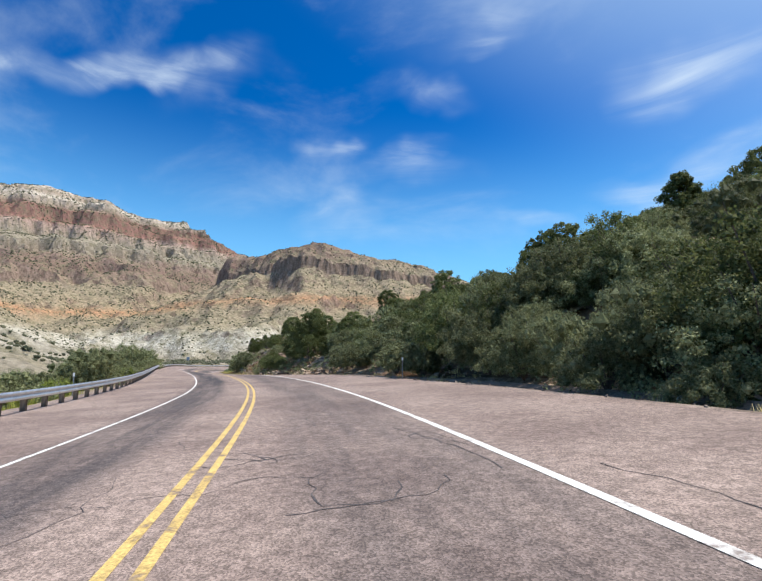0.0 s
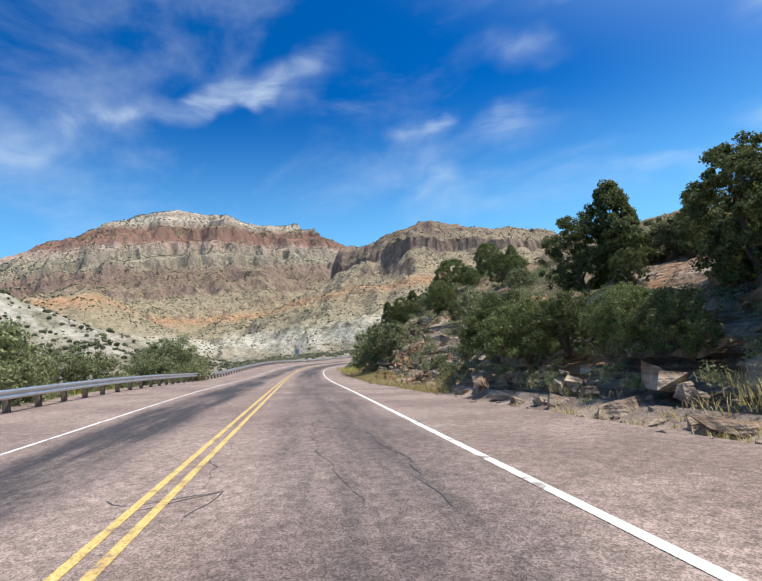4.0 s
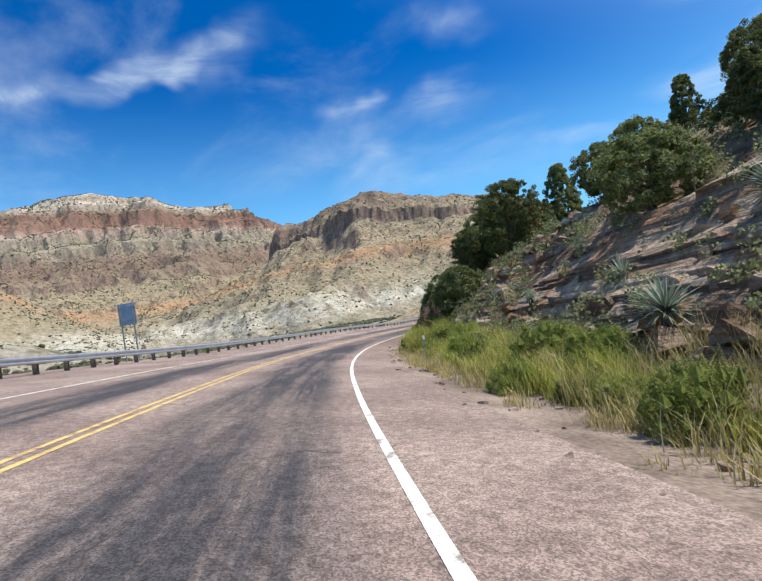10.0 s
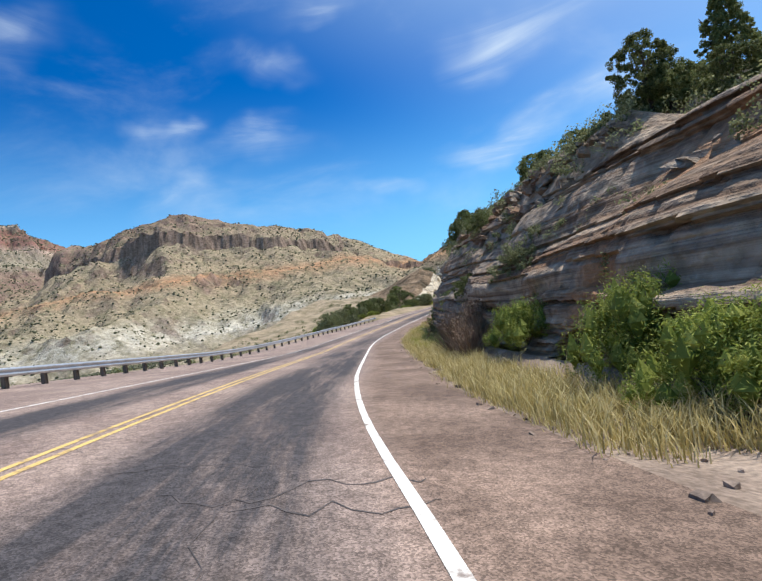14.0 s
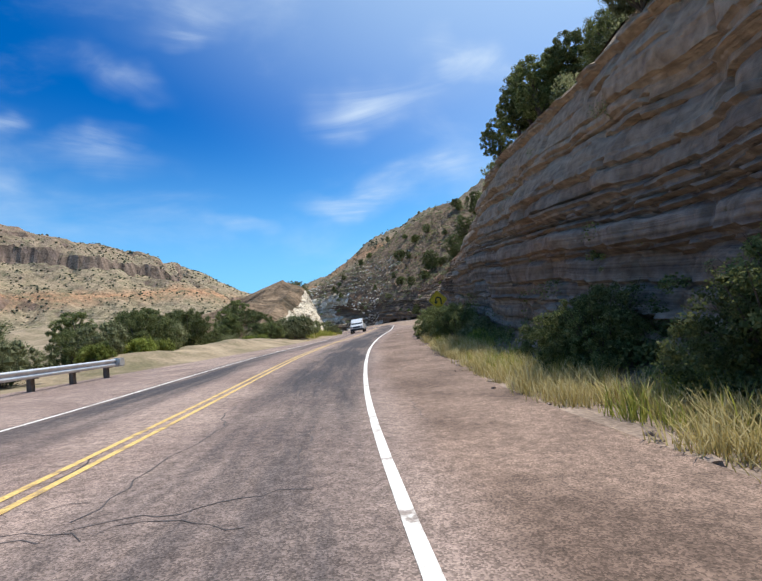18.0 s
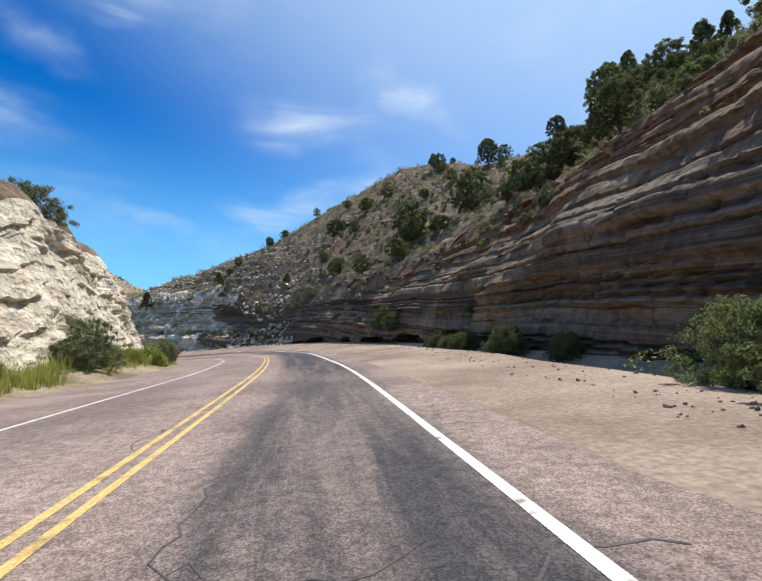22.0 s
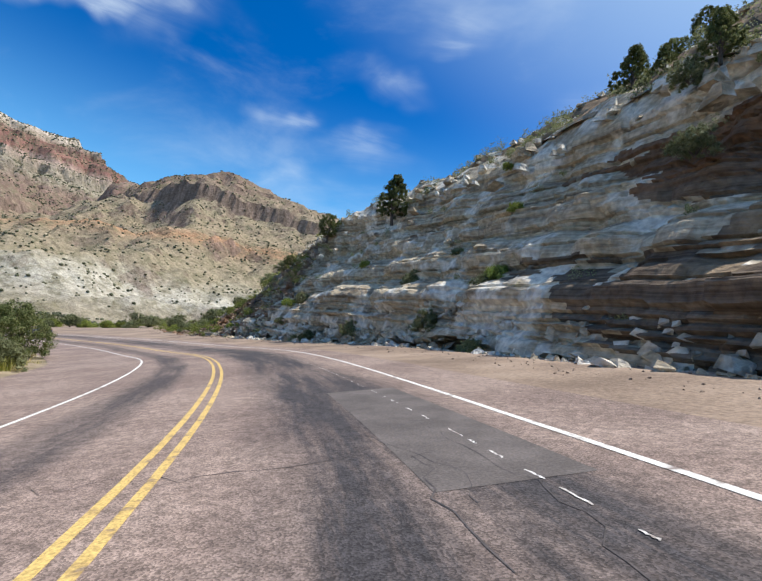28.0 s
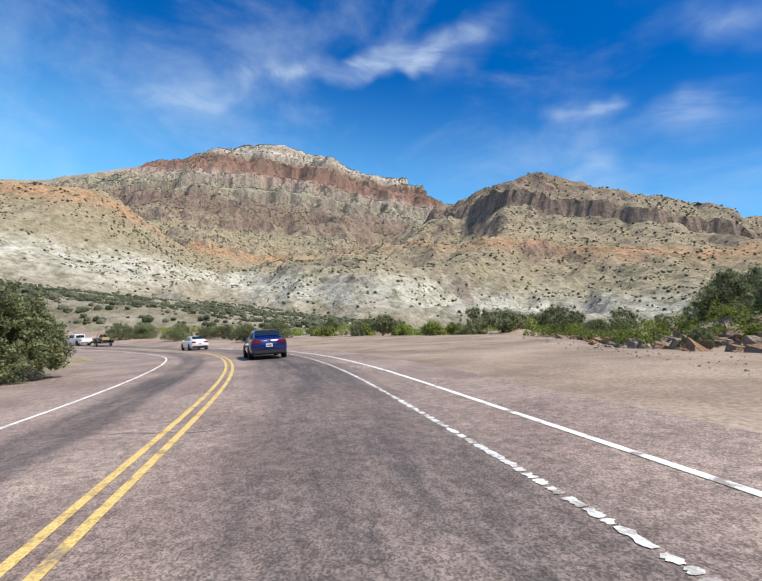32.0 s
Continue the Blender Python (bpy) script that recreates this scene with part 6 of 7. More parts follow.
# the lone tree and brush on its top
for t, back, s in ((24.3, 6.4, 0.95), (24.6, 8.5, 0.6), (23.9, 8.0, 0.5), (25.1, 7.5, 0.5)):
    lv_ = frame_at(np.array(t))[3]
    put(DARKS[:1], on_left(np.array(t), np.array(-11.2), -0.3) - lv_ * back + np.array([0, 0, 10.2]), s, prng, 0.4)


# ---- guardrail ----
def guardrail():
    ob = tagged(new("guardrail"), "galvanised steel guardrail on wooden posts beside the drop", "guardrail")
    off = lambda t: keyed(t, [(-4, -7.9), (6, -8.0), (8, -8.9), (14.6, -9.1), (16.5, -8.5), (17.7, -8.0), (18.8, -7.9), (19.25, -7.5)])
    taus = np.arange(-3.9, 19.22, 0.05)
    prof = [(0.0, 0.46), (0.075, 0.5), (0.075, 0.56), (0.012, 0.6), (0.012, 0.64), (0.075, 0.68), (0.075, 0.74), (0.0, 0.78)]
    p = np.stack([on_road(taus, off(taus) + 0.16 + a, 0.0) + np.array([0, 0, b]) for a, b in prof], 1)
    tagged(mesh_object("rail", p.reshape(-1, 3), grid_faces(len(taus), len(prof)), M_STEEL, ob, True), "weathered W-beam rail")
    bm = box(0.17, 0.2, 1.15, (0, 0, 0.16), 0.012)
    post_mesh = bpy.data.meshes.new("post")
    bm.to_mesh(post_mesh)
    bm.free()
    post_mesh.materials.append(M_WOOD)
    bm = box(0.16, 0.15, 0.36, (0, 0, 0.6), 0.01)
    block_mesh = bpy.data.meshes.new("block")
    bm.to_mesh(block_mesh)
    bm.free()
    block_mesh.materials.append(M_WOOD)
    t = -3.85
    while t < 19.2:
        c, w, s, lv, u = frame_at(np.array(t))
        turn = math.atan2(w[1], w[0])
        for nm, me, d in (("post", post_mesh, -0.16), ("block", block_mesh, 0.0)):
            q = on_road(np.array(t), off(t) + d)
            o = new(nm, me)
            o.parent = ob
            o.matrix_local = Matrix.Translation(q) @ Matrix.Rotation(turn - radians(90), 4, "Z")
        t += 1.91 / 17.0
    # flared end piece
    q = on_road(np.array(19.2), float(off(19.2)) + 0.2)
    c, w, s, lv, u = frame_at(np.array(19.2))
    e = part("end_terminal", box(0.3, 0.5, 0.38, (0, 0, 0.62), 0.05), M_STEEL, ob, "blunt steel end terminal")
    e.matrix_local = Matrix.Translation(q) @ Matrix.Rotation(math.atan2(w[1], w[0]) - radians(90), 4, "Z")
    return ob


guardrail()

# ---- signs ----
M_SIGN = material("sign_yellow", [(0.62, 0.4, 0.02), (0.75, 0.5, 0.03)], 2.0, 0.45, 0.0, 30, fine=0.06)
M_BLACK = plain("black_print", (0.015, 0.015, 0.015), 0.6)
M_SIGN_BACK = material("sign_back_metal", [(0.22, 0.3, 0.4), (0.32, 0.4, 0.5)], 2.0, 0.5, 0.0, 20, metal=0.3, fine=0.08)
M_REFLECT = plain("white_reflector", (0.85, 0.85, 0.82), 0.35)
M_POST = material("sign_post_steel", [(0.24, 0.25, 0.25), (0.36, 0.37, 0.37)], 4.0, 0.5, 0.1, 40, metal=0.6)


def facing(t, off, place, turn=0.0, lift=0.0):
    """A stand that faces oncoming drivers: local -y looks back down the road."""
    c, w, s, lv, u = frame_at(np.array(float(t)))
    p = place(np.array(float(t)), np.array(float(off)), lift)
    return Matrix.Translation(p) @ Matrix.Rotation(math.atan2(w[1], w[0]) - radians(90) + radians(turn), 4, "Z")


def strip_mesh(pts, width, y):
    bm = bmesh.new()
    rows = []
    for i, q in enumerate(pts):
        d = (Vector(pts[min(i + 1, len(pts) - 1)]) - Vector(pts[max(i - 1, 0)])).normalized()
        n = Vector((-d.y, d.x)) * width / 2
        rows.append([bm.verts.new((q[0] + k * n.x, y, q[1] + k * n.y)) for k in (-1, 1)])
    for a, b in zip(rows[:-1], rows[1:]):
        bm.faces.new((a[0], a[1], b[1], b[0]))
    return bm


def curve_sign():
    ob = tagged(new("curve_warning_sign"), "yellow hairpin curve sign with a 25 MPH plate below", "road sign")
    part("post", box(0.06, 0.06, 3.3, (0, 0.05, 1.45)), M_POST, ob)
    s = 0.645
    bm = bmesh.new()
    bmesh.ops.create_cube(bm, size=1)
    for v in bm.verts:
        v.co = Vector((v.co.x * 0.915, v.co.y * 0.006, v.co.z * 0.915))
    bmesh.ops.bevel(bm, geom=[e for e in bm.edges if abs(e.verts[0].co.y - e.verts[1].co.y) > 0.004], offset=0.05, segments=3, affect="EDGES")
    bmesh.ops.rotate(bm, verts=bm.verts[:], cent=(0, 0, 0), matrix=Matrix.Rotation(radians(45), 3, "Y"))
    bmesh.ops.translate(bm, verts=bm.verts[:], vec=(0, 0, 2.62))
    plate = part("diamond_plate", bm, M_SIGN, ob, "yellow diamond plate")
    bm = strip_mesh([(0.2, 2.3), (0.2, 2.62)] + [(0.2 - 0.17 + 0.17 * math.cos(a), 2.62 + 0.17 * math.sin(a)) for a in np.linspace(0.1, 3.14, 14)] + [(-0.14, 2.52)], 0.09, -0.009)
    part("arrow", bm, M_BLACK, plate, "black hairpin arrow")
    bm = bmesh.new()
    bm.faces.new([bm.verts.new(q) for q in ((-0.29, -0.009, 2.53), (0.01, -0.009, 2.53), (-0.14, -0.009, 2.33))])
    part("arrow_head", bm, M_BLACK, plate, "black arrow head")
    for pts in ([(-0.56, 2.62), (0, 3.18), (0.56, 2.62), (0, 2.06), (-0.56, 2.62)],):
        part("border", strip_mesh(pts, 0.018, -0.009), M_BLACK, plate)
    small = part("speed_plate", box(0.56, 0.006, 0.56, (0, 0, 1.62)), M_SIGN, ob, "yellow advisory speed plate")
    for text, size, z in (("25", 0.36, 1.6), ("MPH", 0.14, 1.41)):
        cu = bpy.data.curves.new("digits", "FONT")
        cu.body, cu.size, cu.align_x = text, size, "CENTER"
        cu.extrude = 0.001
        cu.materials.append(M_BLACK)
        o = new("lettering", cu)
        o.parent = small
        o.matrix_local = Matrix.Translation((0, -0.009, z)) @ Matrix.Rotation(radians(90), 4, "X")
    ob.matrix_world = facing(19.75, 8.1, on_right, 4, -0.05)


curve_sign()


def delineator(t, off, place, tall=1.25):
    ob = tagged(new("delineator_post"), "slim steel delineator post with a white reflector", "road marker post", "delineator posts")
    bm = box(0.06, 0.03, tall + 0.3, (0, 0, tall / 2 - 0.15), 0.006)
    part("post", bm, M_POST, ob)
    part("reflector", box(0.1, 0.012, 0.2, (0, -0.025, tall - 0.1), 0.005), M_REFLECT, ob, "white reflector plate")
    ob.matrix_world = facing(t, off, place)


for t, o in ((1.55, 8.7), (11.25, 7.6), (6.1, 8.8)):
    delineator(t, o, on_right)
delineator(1.75, -9.2, on_left)


def sign_from_behind():
    ob = tagged(new("highway_sign"), "blue-grey back of a tall highway sign on two posts", "road sign")
    for x in (-0.4, 0.4):
        part("post", box(0.07, 0.07, 4.2, (x, 0.06, 1.6)), M_POST, ob)
    part("panel", box(1.15, 0.012, 1.4, (0, 0, 3.05), 0.004), M_SIGN_BACK, ob, "unpainted sign panel seen from behind")
    for z in (2.6, 3.5):
        part("brace", box(1.1, 0.04, 0.06, (0, 0.03, z)), M_POST, ob)
    ob.matrix_world = facing(11.75, -10.3, on_left, 180)


sign_from_behind()

# ---- vehicles ----
M_BLUE = plain("metallic_blue_paint", (0.004, 0.018, 0.15), 0.28, 0.35, 0.9)
M_WHITE_PAINT = plain("white_car_paint", (0.8, 0.8, 0.79), 0.3, 0.0, 0.8)
M_GLASS = plain("tinted_glass", (0.012, 0.015, 0.018), 0.04, 0.0, 0.0, 0.8)
M_TYRE = material("tyre_rubber", [(0.015, 0.015, 0.015), (0.03, 0.03, 0.03)], 8, 0.85, 0.1, 40)
M_RIM = plain("alloy_rim", (0.5, 0.5, 0.52), 0.3, 0.9)
M_TRIM = plain("black_plastic", (0.02, 0.02, 0.022), 0.6)
M_TAIL = plain("red_tail_light", (0.2, 0.006, 0.008), 0.2, 0.0, 0.6)
M_AMBER = plain("amber_lens", (0.6, 0.18, 0.02), 0.2, 0.0, 0.5)
M_LAMP = plain("clear_headlight", (0.6, 0.6, 0.58), 0.12, 0.2, 0.6)
M_PLATE = plain("number_plate", (0.7, 0.7, 0.66), 0.4)
M_TAN = plain("tan_plastic", (0.45, 0.33, 0.16), 0.5)


def loft(sections, cap=True):
    """A skin over cross sections: lists of 3D points with equal counts."""
    bm = bmesh.new()
    rings = [[bm.verts.new(q) for q in s] for s in sections]
    k = len(rings[0])
    for a, b in zip(rings[:-1], rings[1:]):
        for j in range(k):
            bm.faces.new((a[j], a[(j + 1) % k], b[(j + 1) % k], b[j]))
    if cap:
        bm.faces.new(rings[0][::-1])
        bm.faces.new(rings[-1])
    bmesh.ops.recalc_face_normals(bm, faces=bm.faces[:])
    return bm


def hull(stations):
    """Body shell: rows of y, half width at sill, at belt, at top, z sill, z belt, z top."""
    out = []
    for y, w0, w1, w2, z0, z1, z2 in stations:
        half = [(w0 * 0.9, z0), (w0, z0 + 0.06), (w1, (z0 + z1) / 2), (w1 * 0.985, z1), ((w1 + w2) / 2, z1 + (z2 - z1) * 0.55), (w2, z2 - 0.02), (w2 * 0.82, z2)]
        out.append([(x, y, z) for x, z in half] + [(-x, y, z) for x, z in half[::-1]])
    return loft(out)


def wheel(parent, x, y, r, w):
    bm = bmesh.new()
    ring = []
    for k in range(24):
        a = k * math.tau / 24
        ring.append([(x + dx, y + math.cos(a) * rr, r + math.sin(a) * rr) for dx, rr in ((-w / 2, r * 0.62), (-w / 2, r * 0.94), (-w * 0.35, r), (w * 0.35, r), (w / 2, r * 0.94), (w / 2, r * 0.62))])
    ring.append(ring[0])
    rows_ = [[bm.verts.new(q) for q in s] for s in ring[:-1]]
    rows_.append(rows_[0])
    for a, b in zip(rows_[:-1], rows_[1:]):
        for j in range(5):
            bm.faces.new((a[j], a[j + 1], b[j + 1], b[j]))
    t = part("wheel", bm, M_TYRE, parent, smooth=True)
    part("rim", rod(r * 0.63, r * 0.6, w * 0.8, (x, y, r), 18, "x"), M_RIM, t, "alloy rim")
    for k in range(5):
        a = k * math.tau / 5
        bm = box(w * 0.86, r * 0.12, r * 0.55, (0, 0, r * 0.28))
        bmesh.ops.rotate(bm, verts=bm.verts[:], cent=(0, 0, 0), matrix=Matrix.Rotation(a, 3, "X"))
        bmesh.ops.translate(bm, verts=bm.verts[:], vec=(x, y, r))
        part("spoke", bm, M_RIM, t)
    return t


def panel(name, pts, mat, parent, label=""):
    bm = bmesh.new()
    bm.faces.new([bm.verts.new(q) for q in pts])
    return part(name, bm, mat, parent, label)


def sedan(paint, label, where):
    ob = tagged(new("sedan_car"), label, "car", "cars ahead on the bend")
    body = part("body", hull([(2.3, 0.6, 0.72, 0.6, 0.26, 0.5, 0.64), (2.15, 0.76, 0.84, 0.74, 0.22, 0.56, 0.74), (1.6, 0.84, 0.9, 0.82, 0.2, 0.66, 0.88), (0.8, 0.86, 0.9, 0.84, 0.18, 0.72, 0.96), (-1.3, 0.86, 0.9, 0.84, 0.18, 0.76, 1.0), (-1.9, 0.84, 0.9, 0.78, 0.22, 0.78, 1.01), (-2.2, 0.8, 0.86, 0.72, 0.28, 0.78, 1.0), (-2.32, 0.74, 0.8, 0.66, 0.34, 0.74, 0.94)]), paint, ob, smooth=True)
    part("cabin", hull([(1.05, 0.7, 0.74, 0.7, 0.86, 0.92, 0.97), (0.3, 0.78, 0.72, 0.58, 0.9, 1.15, 1.38), (-0.35, 0.79, 0.71, 0.57, 0.9, 1.18, 1.45), (-1.0, 0.78, 0.7, 0.56, 0.9, 1.16, 1.4), (-1.75, 0.72, 0.68, 0.62, 0.95, 1.02, 1.08)]), paint, ob, "roof and pillars")
    panel("rear_window", [(-0.6, -1.68, 1.15), (0.6, -1.68, 1.15), (0.5, -1.05, 1.42), (-0.5, -1.05, 1.42)], M_GLASS, ob, "dark sloping rear window")
    panel("windscreen", [(0.62, 0.98, 1.02), (-0.62, 0.98, 1.02), (-0.52, 0.36, 1.39), (0.52, 0.36, 1.39)], M_GLASS, ob)
    for k in (-1, 1):
        panel("side_window", [(k * 0.775, 0.68, 1.01), (k * 0.795, -0.3, 1.01), (k * 0.64, -0.34, 1.38), (k * 0.645, 0.28, 1.33)], M_GLASS, ob)
        panel("side_window", [(k * 0.795, -0.36, 1.01), (k * 0.775, -1.25, 1.03), (k * 0.64, -1.0, 1.33), (k * 0.64, -0.4, 1.38)], M_GLASS, ob)
        tl = part("tail_light", box(0.42, 0.12, 0.17, (k * 0.6, -2.3, 0.85), 0.03), M_TAIL, ob, "red tail light")
        part("mirror", box(0.2, 0.1, 0.14, (k * 0.92, 0.62, 1.0), 0.04), paint, ob)
        part("headlight", box(0.34, 0.16, 0.13, (k * 0.58, 2.13, 0.64), 0.03), M_LAMP, ob)
        part("exhaust", rod(0.04, 0.04, 0.1, (k * 0.5, -2.3, 0.3), 10, "y"), M_RIM, ob)
        for y in (1.38, -1.36):
            part("wheel_arch", rod(0.36, 0.36, 0.06, (k * 0.885, y, 0.34), 20, "x"), M_TRIM, ob)
            wheel(ob, k * 0.82, y, 0.32, 0.21)
    part("light_bar", box(0.9, 0.05, 0.04, (0, -2.305, 0.86), 0.01), M_TAIL, ob, "thin red strip between the lights")
    pl = part("number_plate", box(0.31, 0.02, 0.16, (0, -2.325, 0.68), 0.005), M_PLATE, ob, "white number plate")
    part("plate_bar", box(0.22, 0.004, 0.05, (0, -2.338, 0.68)), M_TRIM, pl)
    part("rear_bumper", box(1.5, 0.2, 0.2, (0, -2.3, 0.36), 0.05), M_TRIM, ob, "black lower bumper")
    part("badge", box(0.16, 0.01, 0.06, (0, -2.33, 0.93), 0.004), M_RIM, ob)
    part("third_brake_light", box(0.3, 0.03, 0.03, (0, -1.1, 1.405)), M_TAIL, ob)
    part("antenna_fin", box(0.05, 0.16, 0.07, (0, -0.85, 1.46), 0.015), paint, ob)
    ob.matrix_world = where
    return ob


def pickup(where):
    ob = tagged(new("pickup_truck"), "white crew-cab pickup truck towing a trailer", "truck")
    p = M_WHITE_PAINT
    part("body", hull([(2.9, 0.8, 0.9, 0.82, 0.4, 0.8, 1.02), (2.7, 0.9, 0.97, 0.9, 0.36, 0.86, 1.12), (1.3, 0.94, 1.0, 0.92, 0.36, 0.9, 1.2), (-0.75, 0.94, 1.0, 0.92, 0.38, 0.9, 1.2)]), p, ob)
    part("cab", hull([(1.5, 0.8, 0.84, 0.8, 1.1, 1.16, 1.22), (0.85, 0.9, 0.84, 0.72, 1.1, 1.4, 1.8), (-0.5, 0.9, 0.84, 0.72, 1.1, 1.45, 1.88), (-0.75, 0.88, 0.83, 0.72, 1.1, 1.4, 1.8)]), p, ob)
    panel("rear_window", [(-0.66, -0.785, 1.3), (0.66, -0.785, 1.3), (0.6, -0.77, 1.7), (-0.6, -0.77, 1.7)], M_GLASS, ob)
    panel("windscreen", [(0.74, 1.46, 1.25), (-0.74, 1.46, 1.25), (-0.66, 0.93, 1.76), (0.66, 0.93, 1.76)], M_GLASS, ob)
    for k in (-1, 1):
        panel("side_window", [(k * 0.9, 1.1, 1.26), (k * 0.905, 0.2, 1.26), (k * 0.775, 0.2, 1.74), (k * 0.77, 0.8, 1.74)], M_GLASS, ob)
        panel("side_window", [(k * 0.905, 0.12, 1.26), (k * 0.9, -0.6, 1.26), (k * 0.775, -0.55, 1.74), (k * 0.775, 0.12, 1.74)], M_GLASS, ob)
        part("bed_side", box(0.1, 2.1, 0.75, (k * 0.93, -1.85, 0.86), 0.04), p, ob)
        part("tail_light", box(0.12, 0.08, 0.34, (k * 0.9, -2.9, 0.98), 0.02), M_TAIL, ob)
        part("mirror", box(0.24, 0.1, 0.24, (k * 1.12, 1.1, 1.3), 0.04), M_TRIM, ob)
        for y in (1.9, -1.75):
            part("wheel_arch", rod(0.46, 0.46, 0.05, (k * 0.985, y, 0.46), 20, "x"), M_TRIM, ob)
            wheel(ob, k * 0.88, y, 0.4, 0.27)
    part("tailgate", box(1.7, 0.08, 0.6, (0, -2.9, 0.92), 0.03), p, ob)
    part("bed_floor", box(1.8, 2.1, 0.1, (0, -1.85, 0.6)), M_TRIM, ob)
    part("rear_bumper", box(1.85, 0.2, 0.2, (0, -3.0, 0.52), 0.04), M_RIM, ob)
    ob.matrix_world = where
    return ob


def trailer(where):
    ob = tagged(new("utility_trailer"), "low black flatbed trailer behind the pickup", "trailer")
    part("deck", box(1.9, 3.4, 0.1, (0, 0, 0.55), 0.01), M_TRIM, ob)
    for k in (-1, 1):
        part("side_rail", box(0.06, 3.4, 0.22, (k * 0.95, 0, 0.72)), M_TRIM, ob)
        wheel(ob, k * 1.08, -0.4, 0.33, 0.2)
        part("fender", box(0.26, 0.9, 0.05, (k * 1.08, -0.4, 0.72), 0.02), M_TRIM, ob)
        part("tail_light", box(0.14, 0.04, 0.08, (k * 0.85, -1.73, 0.6)), M_TAIL, ob)
    part("drawbar", box(0.1, 1.5, 0.1, (0, 2.4, 0.5)), M_TRIM, ob)
    ob.matrix_world = where
    return ob


def buggy(where):
    ob = tagged(new("off_road_buggy"), "tan and black off-road buggy strapped on the trailer", "buggy")
    part("tub", hull([(1.3, 0.4, 0.5, 0.4, 0.3, 0.5, 0.6), (0.6, 0.6, 0.65, 0.55, 0.28, 0.55, 0.75), (-0.8, 0.6, 0.65, 0.55, 0.3, 0.6, 0.8), (-1.3, 0.5, 0.55, 0.45, 0.4, 0.62, 0.78)]), M_TAN, ob, "tan plastic body")
    for k in (-1, 1):
        for a, b in (((k * 0.55, 0.6, 0.72), (k * 0.5, 0.2, 1.35)), ((k * 0.5, 0.2, 1.35), (k * 0.5, -0.7, 1.35)), ((k * 0.5, -0.7, 1.35), (k * 0.55, -1.1, 0.75))):
            part("roll_bar", limb_mesh([[(a, 0.03), (b, 0.03)]]), M_TRIM, ob)
        for y in (0.95, -0.9):
            wheel(ob, k * 0.66, y, 0.32, 0.26)
        part("seat", box(0.4, 0.4, 0.6, (k * 0.28, -0.25, 0.85), 0.06), M_TRIM, ob)
    part("roof", box(1.05, 0.95, 0.04, (0, -0.25, 1.38), 0.015), M_TAN, ob)
    ob.matrix_world = where
    return ob


def van(where):
    ob = tagged(new("passenger_van"), "white passenger van with dark windows in the oncoming lane", "van")
    p = M_WHITE_PAINT
    part("body", hull([(2.75, 0.78, 0.86, 0.8, 0.42, 0.78, 1.06), (2.6, 0.92, 0.98, 0.9, 0.4, 0.85, 1.14), (1.75, 0.94, 1.0, 0.93, 0.38, 0.95, 1.24), (1.55, 0.95, 1.0, 0.93, 0.38, 1.0, 1.28), (-2.7, 0.95, 1.0, 0.94, 0.4, 1.0, 1.3), (-2.8, 0.92, 0.97, 0.9, 0.44, 1.0, 1.3)]), p, ob)
    part("cabin", hull([(1.75, 0.88, 0.92, 0.86, 1.18, 1.24, 1.3), (1.0, 0.94, 0.93, 0.8, 1.2, 1.6, 2.0), (0.2, 0.95, 0.94, 0.8, 1.2, 1.62, 2.1), (-2.5, 0.95, 0.94, 0.8, 1.2, 1.62, 2.1), (-2.78, 0.92, 0.92, 0.78, 1.2, 1.6, 2.02)]), p, ob)
    panel("windscreen", [(-0.82, 1.735, 1.32), (0.82, 1.735, 1.32), (0.72, 1.06, 1.93), (-0.72, 1.06, 1.93)], M_GLASS, ob, "wide dark windscreen")
    for k in (-1, 1):
        panel("door_window", [(k * 0.985, 1.28, 1.34), (k * 0.985, 0.55, 1.34), (k * 0.895, 0.5, 1.86), (k * 0.89, 0.95, 1.84)], M_GLASS, ob)
        panel("side_window", [(k * 0.99, 0.4, 1.34), (k * 0.99, -2.3, 1.36), (k * 0.9, -2.25, 1.86), (k * 0.9, 0.4, 1.88)], M_GLASS, ob, "long dark side window")
        part("headlight", box(0.26, 0.1, 0.16, (k * 0.74, 2.71, 0.93), 0.02), M_LAMP, ob, "clear headlight")
        part("turn_signal", box(0.28, 0.1, 0.1, (k * 0.74, 2.71, 0.79), 0.02), M_AMBER, ob, "amber turn signal")
        part("mirror", box(0.2, 0.1, 0.26, (k * 1.1, 1.2, 1.4), 0.04), M_TRIM, ob)
        part("door_seam", box(0.008, 0.015, 0.85, (k * 1.0, 0.42, 0.9)), M_TRIM, ob)
        for y in (1.75, -1.65):
            part("wheel_arch", rod(0.44, 0.44, 0.05, (k * 0.985, y, 0.4), 20, "x"), M_TRIM, ob)
            wheel(ob, k * 0.9, y, 0.37, 0.24)
    part("grille", box(1.15, 0.08, 0.3, (0, 2.73, 0.88), 0.03), M_TRIM, ob, "black grille")
    part("badge", box(0.16, 0.02, 0.05, (0, 2.78, 0.9), 0.005), M_RIM, ob)
    part("front_bumper", box(1.95, 0.26, 0.26, (0, 2.7, 0.55), 0.06), M_TRIM, ob, "black bumper")
    ob.matrix_world = where
    return ob


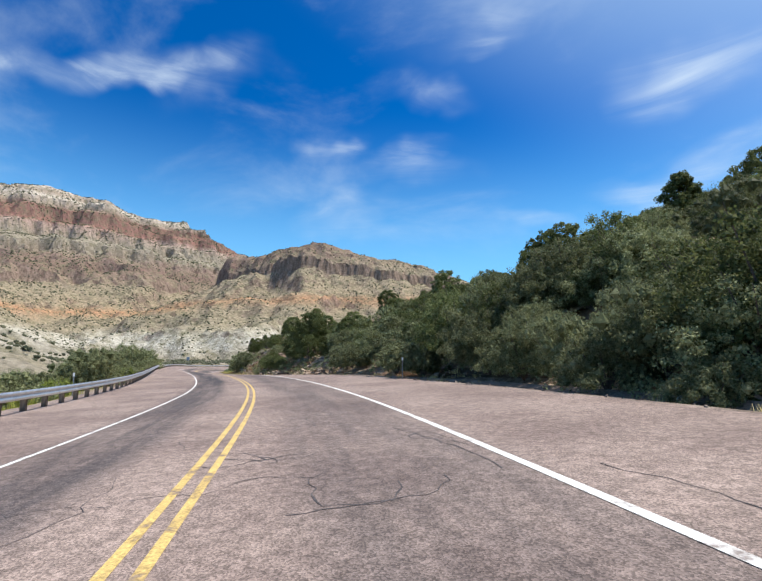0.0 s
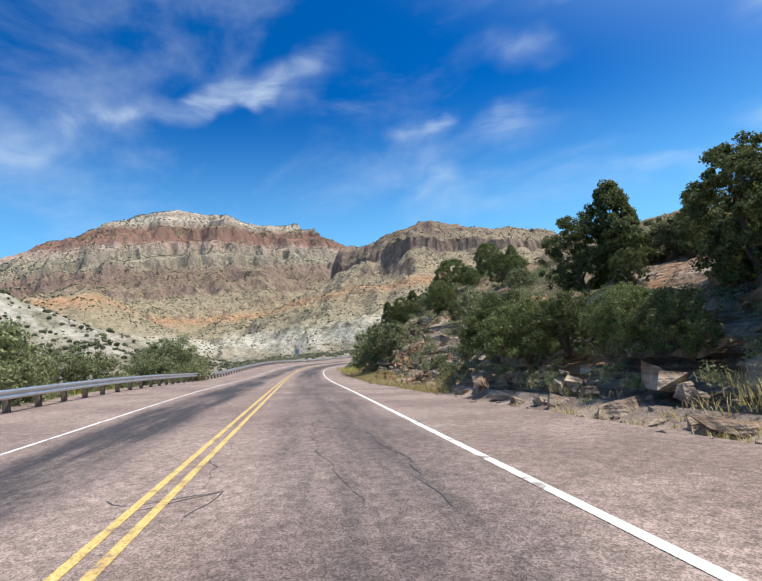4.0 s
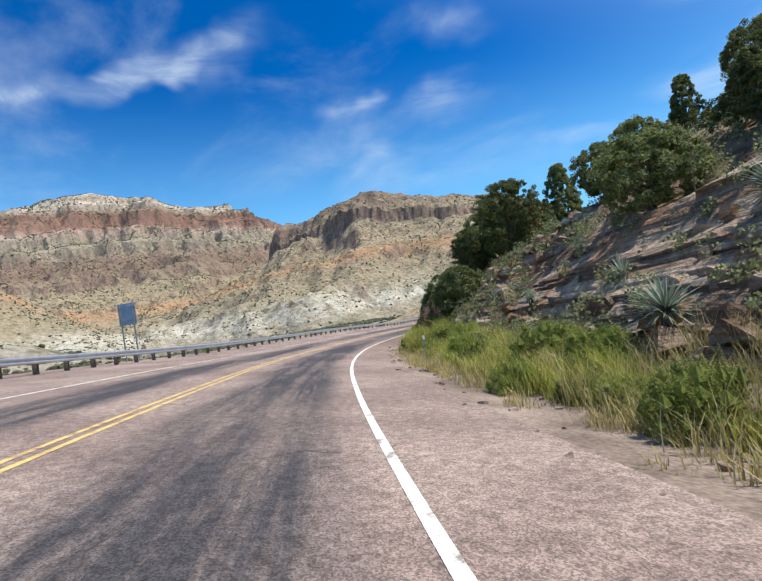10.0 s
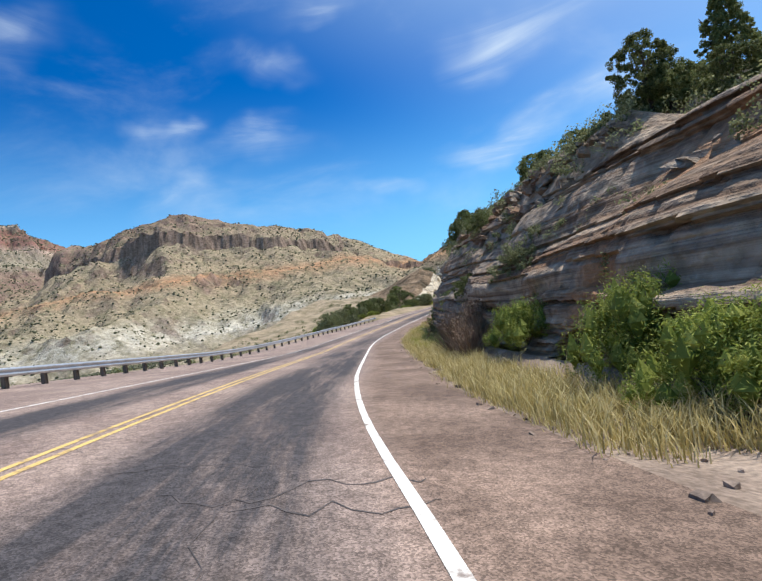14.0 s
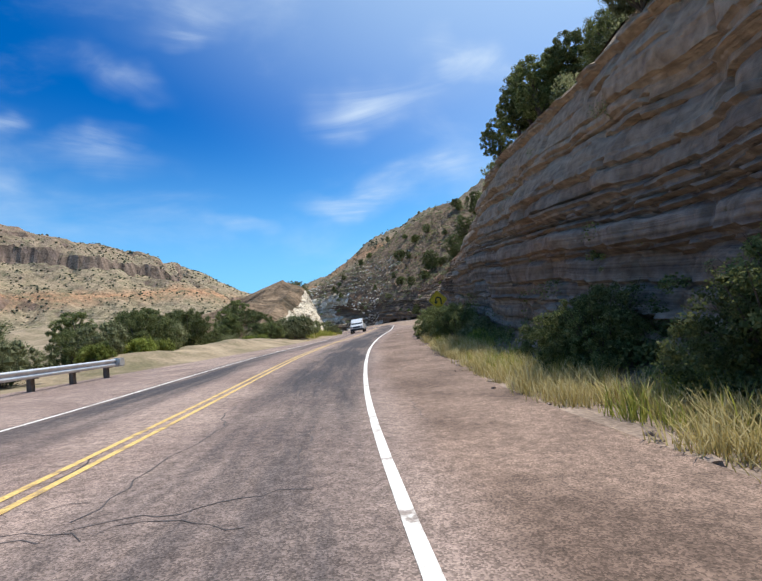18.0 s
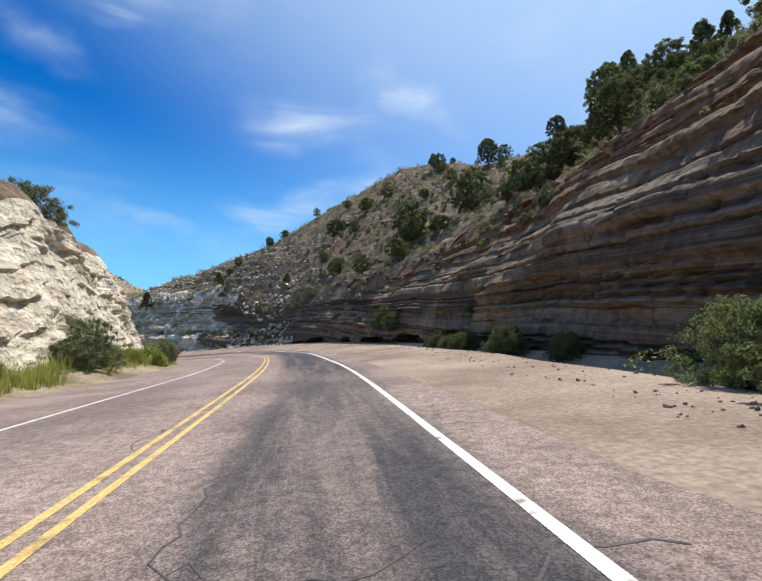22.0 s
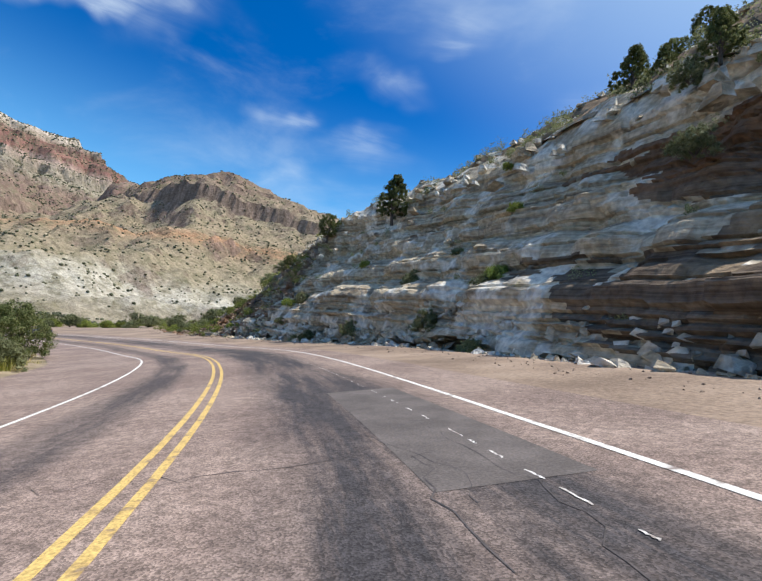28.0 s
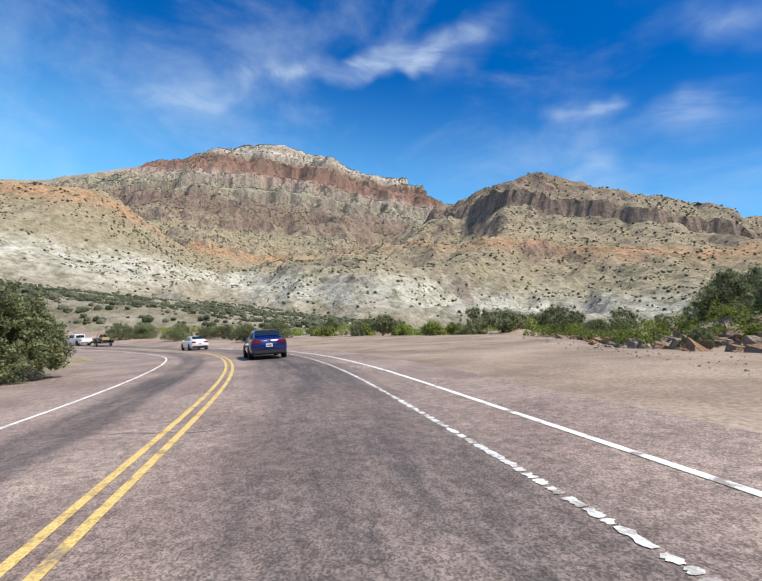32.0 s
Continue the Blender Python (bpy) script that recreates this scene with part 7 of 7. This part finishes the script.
def on_lane(t, off, turn=0.0):
    c, w, s, lv, u = frame_at(np.array(float(t)))
    p = on_road(np.array(float(t)), np.array(float(off)))
    m = Matrix((Vector(s), Vector(w), Vector(u))).transposed().to_4x4()
    return Matrix.Translation(p) @ m @ Matrix.Rotation(radians(turn), 4, "Z")


sedan(M_BLUE, "metallic blue four-door sedan following the bend", on_lane(33.75, 1.9))
sedan(M_WHITE_PAINT, "white four-door sedan ahead of the blue car", on_lane(35.7, 1.9))
trailer(on_lane(38.0, 1.9))
deck = on_lane(38.0, 1.9)
buggy(deck @ Matrix.Translation((0, 0, 0.6)))
pickup(on_lane(38.55, 1.9))
van(on_lane(21.95, -1.75, 180))


# ---- cracks, seals and patches of the road ----
def crack_lines(name, count, t0, t1, o0, o1, across, seed, mat, label, width=0.02):
    r = np.random.default_rng(seed)
    verts, faces = [], []
    for _ in range(count):
        t, o = t0 + (t1 - t0) * r.random(), o0 + (o1 - o0) * r.random()
        n = int(r.integers(10, 34))
        w_ = width * (0.6 + 0.9 * r.random())
        for i in range(n):
            q = on_road(np.array([t]), np.array([o]), 0.004)[0]
            c, w, s, lv, u = frame_at(np.array(t))
            d = (w if across else s) * w_ * (0.5 + r.random())
            verts += [q - d, q + d]
            if i:
                k = len(verts)
                faces.append((k - 4, k - 3, k - 1, k - 2))
            step_a, step_b = r.normal() * 0.12, 0.1 + 0.12 * r.random()
            t += (step_a if across else step_b * 1.6) / 17
            o += step_b if across else r.normal() * 0.07
            o = min(o, o1 + 1.2)
    return tagged(mesh_object(name, verts, faces, mat), label, "road crack", kind="stuff")


crack_lines("transverse_cracks", 240, -1, 33, -4, 1.6, True, 101, M_TAR, "dark cracks across the lanes", 0.005)
crack_lines("long_cracks", 230, -1, 33, -4.4, 5.2, False, 102, M_TAR, "sealed cracks along the lanes", 0.006)
crack_lines("lane_ruts", 90, 7, 26, 0.6, 3.2, True, 103, M_TAR, "tarred cross ruts in the wheel tracks", 0.01)


def crumpled_scrap(t, off):
    """A crumpled scrap lying on the shoulder."""
    r = np.random.default_rng(5)
    g = np.linspace(-1, 1, 7)
    gx_, gy_ = np.meshgrid(g, g, indexing="ij")
    v = np.stack([gx_ * 0.055 + r.normal(size=gx_.shape) * 0.008, gy_ * 0.045 + r.normal(size=gx_.shape) * 0.008, 0.01 + np.abs(r.normal(size=gx_.shape)) * 0.012], -1).reshape(-1, 3)
    ob = tagged(mesh_object("litter", v, grid_faces(7, 7), M_REFLECT), "crumpled white scrap of litter on the road shoulder", "litter")
    ob.matrix_world = on_lane(t, off, 30)


crumpled_scrap(20.24, 5.05)


def alligator_cracks(name, count, t0, t1, o0, o1, seed, label):
    """Branching crack webs: short crooked strips from shared centres."""
    r = np.random.default_rng(seed)
    verts, faces = [], []
    for _ in range(count):
        t, o = t0 + (t1 - t0) * r.random(), o0 + (o1 - o0) * r.random()
        for arm in range(int(r.integers(2, 5))):
            a, x, y = r.random() * 6.283, 0.0, 0.0
            for i in range(int(r.integers(4, 10))):
                q = on_road(np.array(t + x / 17), np.array(o + y), 0.004)
                k = 0.005 + 0.008 * r.random()
                c_, w_, s_, l_, u_ = frame_at(np.array(t))
                d = (s_ * math.cos(a) - w_ * math.sin(a)) * k
                verts += [q - d, q + d]
                if i:
                    n0 = len(verts)
                    faces.append((n0 - 4, n0 - 3, n0 - 1, n0 - 2))
                a += r.normal() * 0.5
                x += math.cos(a) * 0.22
                y += math.sin(a) * 0.16
    return tagged(mesh_object(name, verts, faces, M_TAR), label, "road crack", kind="stuff")


alligator_cracks("crack_web", 60, 0.2, 6.5, 0.6, 3.4, 104, "webs of dark cracks in the worn lane")
alligator_cracks("crack_web", 90, 8, 26, -3.6, 3.2, 105, "webs of dark cracks in both lanes")
